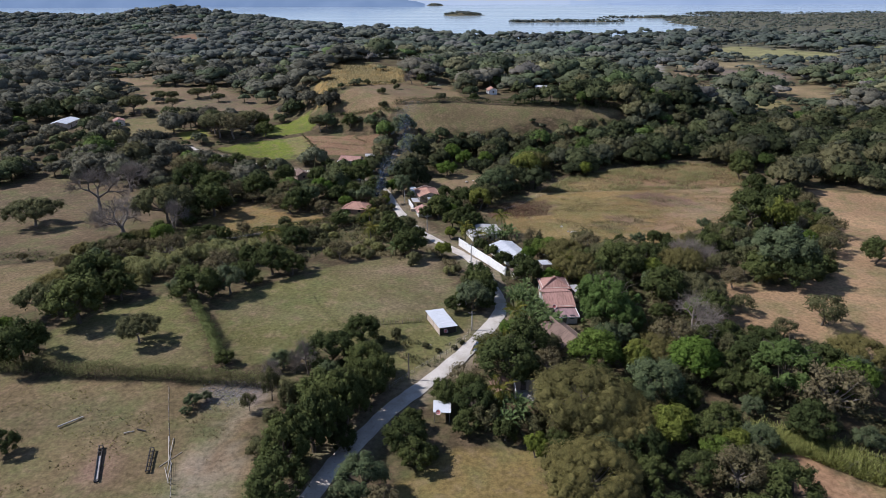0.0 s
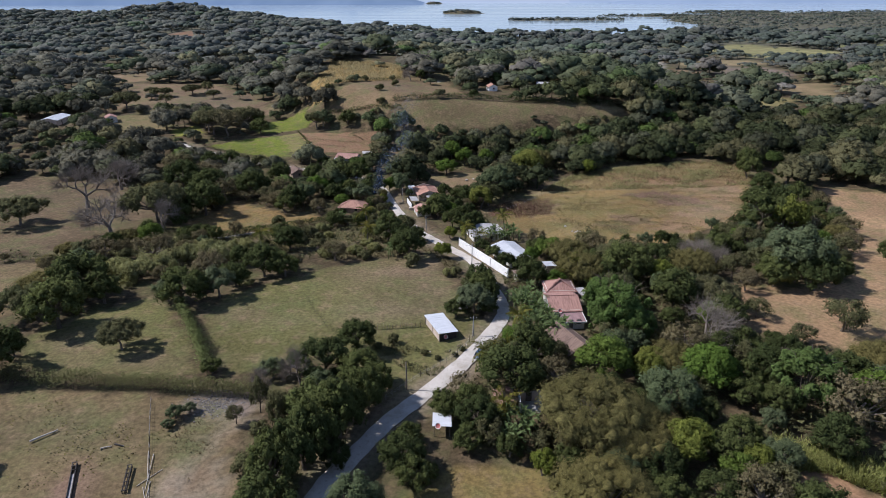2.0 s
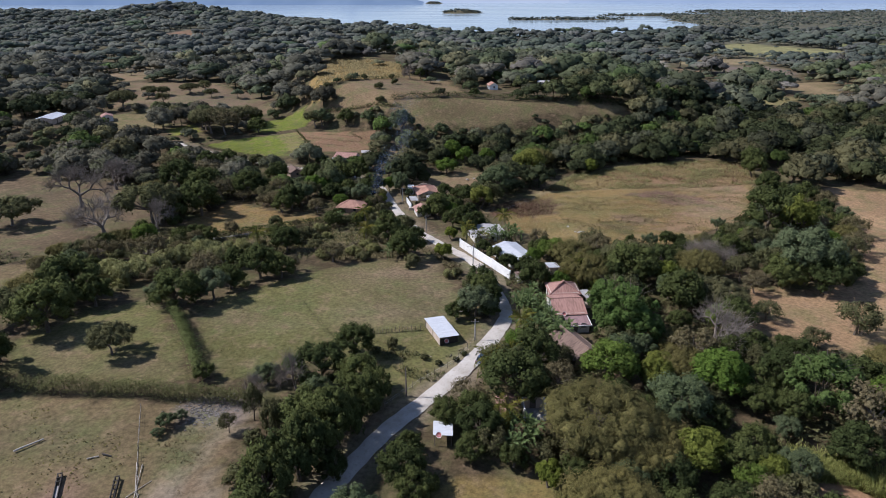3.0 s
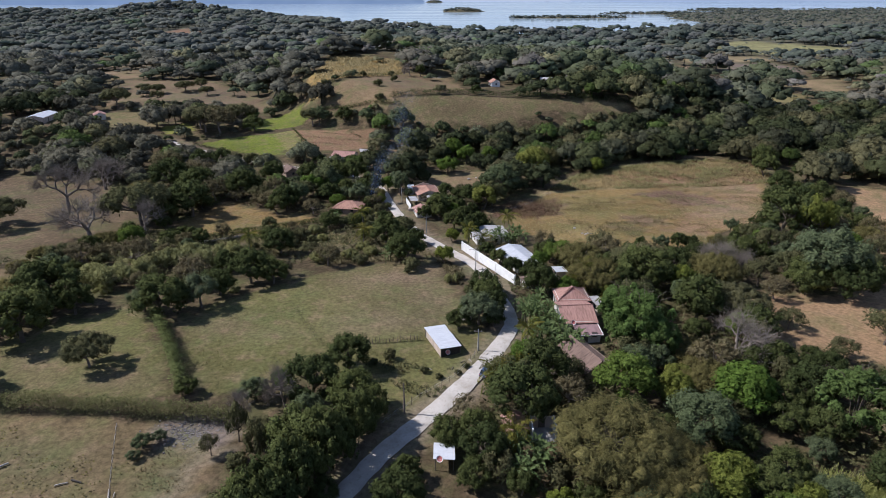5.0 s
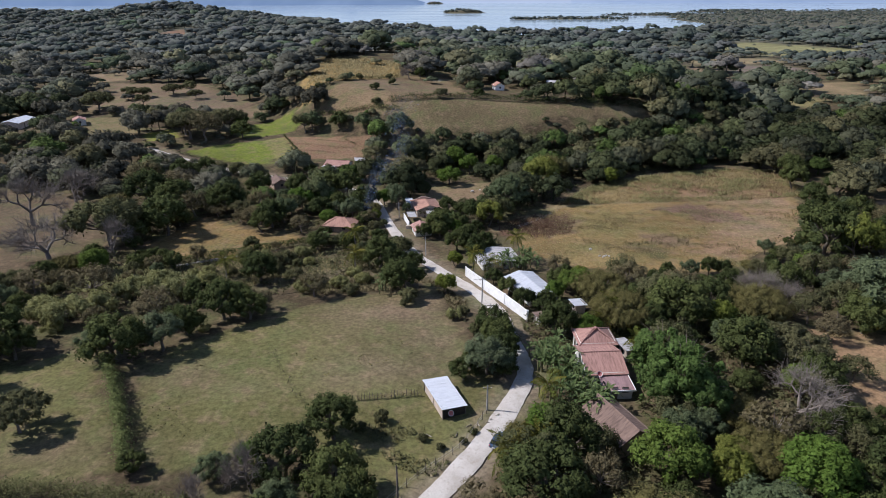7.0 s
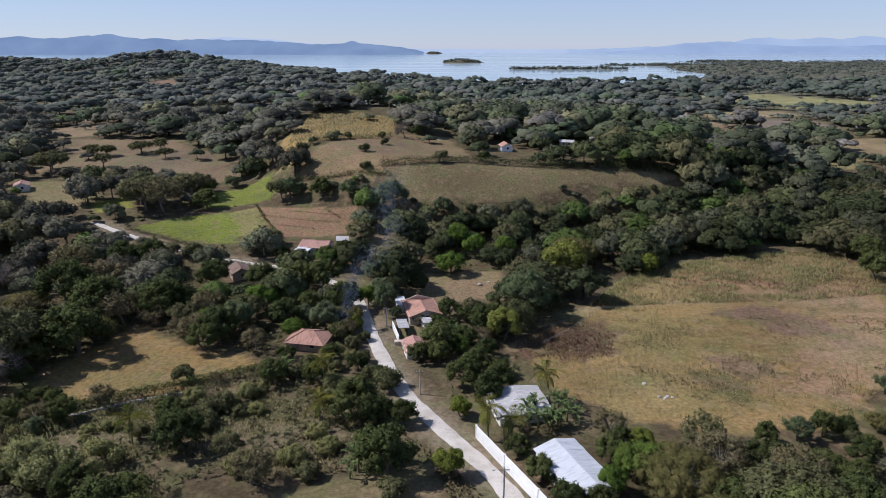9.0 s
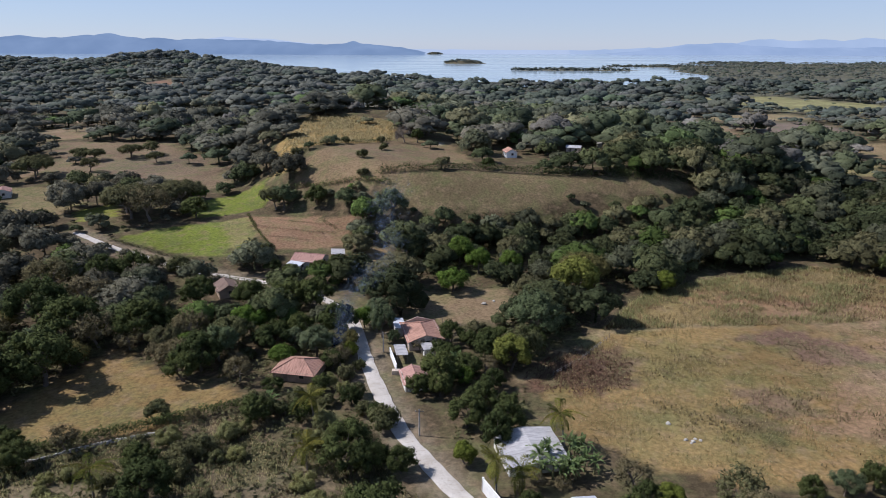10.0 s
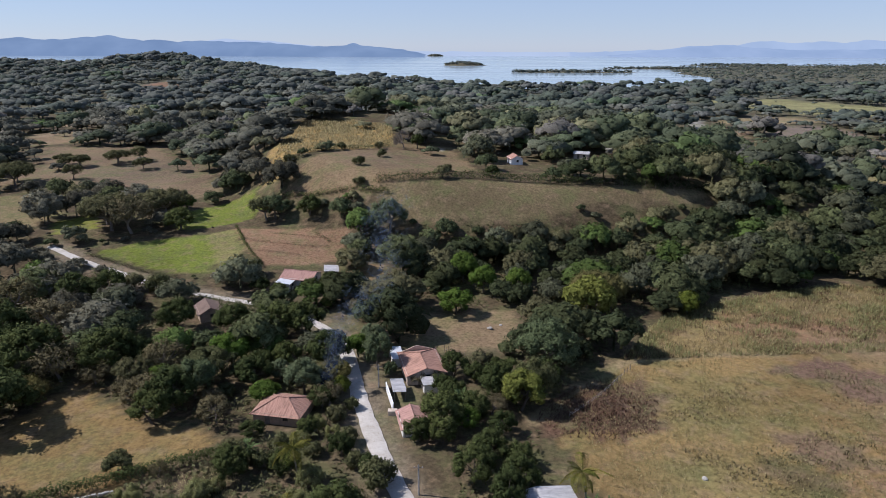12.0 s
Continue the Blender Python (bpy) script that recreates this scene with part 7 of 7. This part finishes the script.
def smoke_plume(points, count, seed, label):
    """A drifting plume of many small flecks that spreads along a line (x, y, z, spread)."""
    r = np.random.default_rng(seed)
    line = np.array(points, float)
    k = r.uniform(0, 1, count) ** 0.9 * (len(line) - 1)
    mid = np.stack([np.interp(k, np.arange(len(line)), line[:, c]) for c in range(4)], -1)
    centre = mid[:, :3] + np.c_[np.sin(k * 2.6), np.cos(k * 1.9), 0 * k] * 0.5 * mid[:, 3:] + r.normal(0, 0.5, (count, 3)) * mid[:, 3:]
    v, f = leaf_clumps(r, centre, r.normal(size=(count, 3)) + [0, -0.8, 0], 1.2, 1.0)
    ob = new("smoke", mesh_data("smoke", v, f, smoke_material()))
    return tagged(ob, label, "smoke", kind="stuff")


smoke_plume([(-25, 95, -2, 0.8), (-23, 99, 3, 1.8), (-20, 105, 8, 2.6), (-16, 112, 14, 3.2), (-14, 118, 20, 3.6), (-13, 124, 27, 4.2)], 2200, 5, "thin blue smoke drifting up from a fire behind the trees")

# ---- the parked car ----
def car(x, y, turn):
    paint = plain_material("blue_car_paint", (0.05, 0.09, 0.16), 0.3, 0.1, 1.0, 0.3, 0.0, 0.6)
    tyre = plain_material("tyre_rubber", (0.03, 0.03, 0.03), 0.9, 0.2, 3.0)
    ob = thing("car", Matrix.Translation((x, y, gz(x, y) + 0.12)) @ Matrix.Rotation(radians(turn), 4, "Z"), "small dark blue hatchback parked at the road's edge", "car")
    bm = bmesh.new()
    profile = [(-1.75, 0.35), (-1.78, 0.75), (-1.6, 0.92), (0.7, 0.95), (1.55, 0.82), (1.75, 0.6), (1.72, 0.35)]
    rows = [[bm.verts.new((0.74 * s * (0.94 if z > 0.85 else 1), yy, z)) for yy, z in profile] for s in (-1, 1)]
    bm.faces.new(rows[0])
    bm.faces.new(rows[1][::-1])
    for a in range(len(profile)):
        b = (a + 1) % len(profile)
        bm.faces.new((rows[0][b], rows[0][a], rows[1][a], rows[1][b]))
    bmesh.ops.bevel(bm, geom=bm.edges[:], offset=0.05, segments=2, affect="EDGES")
    bmesh.ops.recalc_face_normals(bm, faces=bm.faces)
    part("body", bm, paint, ob)
    bm = bmesh.new()
    made = box(bm, -0.66, -1.6, 0.9, 0.66, 0.75, 1.42)
    for v in made:
        if v.co.z > 1.2:
            v.co.x *= 0.82
            v.co.y = -1.3 if v.co.y < 0 else 0.2
    bmesh.ops.bevel(bm, geom=bm.edges[:], offset=0.05, segments=2, affect="EDGES")
    cabin = part("cabin", bm, GLASS, ob, "dark tinted windows")
    part("roof", boxed(-0.55, -1.3, 1.405, 0.55, 0.2, 1.45, bevel=0.02), paint, ob)
    for sx in (-0.72, 0.72):
        for sy in (-1.1, 1.1):
            wheel = part_mesh("wheel", mesh_data("tyre", *tube_arrays([[sx - 0.1, sy, 0.2], [sx - 0.06, sy, 0.2], [sx + 0.06, sy, 0.2], [sx + 0.1, sy, 0.2]], [0.24, 0.3, 0.3, 0.24], 14), tyre), ob)
            part_mesh("rim", mesh_data("rim", *tube_arrays([[sx - 0.105, sy, 0.2], [sx + 0.105, sy, 0.2]], [0.17, 0.17], 10), GREY_TIN), wheel)
        part("headlight" , boxed(sx * 0.75 - 0.13, 1.64, 0.62, sx * 0.75 + 0.13, 1.74, 0.76, bevel=0.02), WHITE_PAINT, ob)
        part("tail_light", boxed(sx * 0.8 - 0.1, -1.8, 0.68, sx * 0.8 + 0.1, -1.72, 0.86, bevel=0.02), RED_PAINT, ob)
    part("number_plate", boxed(-0.22, -1.81, 0.5, 0.22, -1.77, 0.6), WHITE_PAINT, ob)
    return ob


car(7.1, -7.2, -30)

# ---- river reaches ----
RIVER = plain_material("muddy_river", (0.2, 0.21, 0.2), 0.25, 0.3, 0.2, 0.0, 0.05, 0.5)
for pts, half in (([(194, 475), (180, 448), (172, 425), (160, 405), (158, 385), (148, 368), (145, 352)], 2.4), ([(120, 92), (116, 80), (110, 70), (106, 60)], 2.2)):
    rv = new("river", mesh_data("river", *strip(smooth_line(pts, 2.0), half, 0.3), RIVER, smooth=True))
    tagged(rv, "still river reach reflecting the sky", "river", kind="structure")
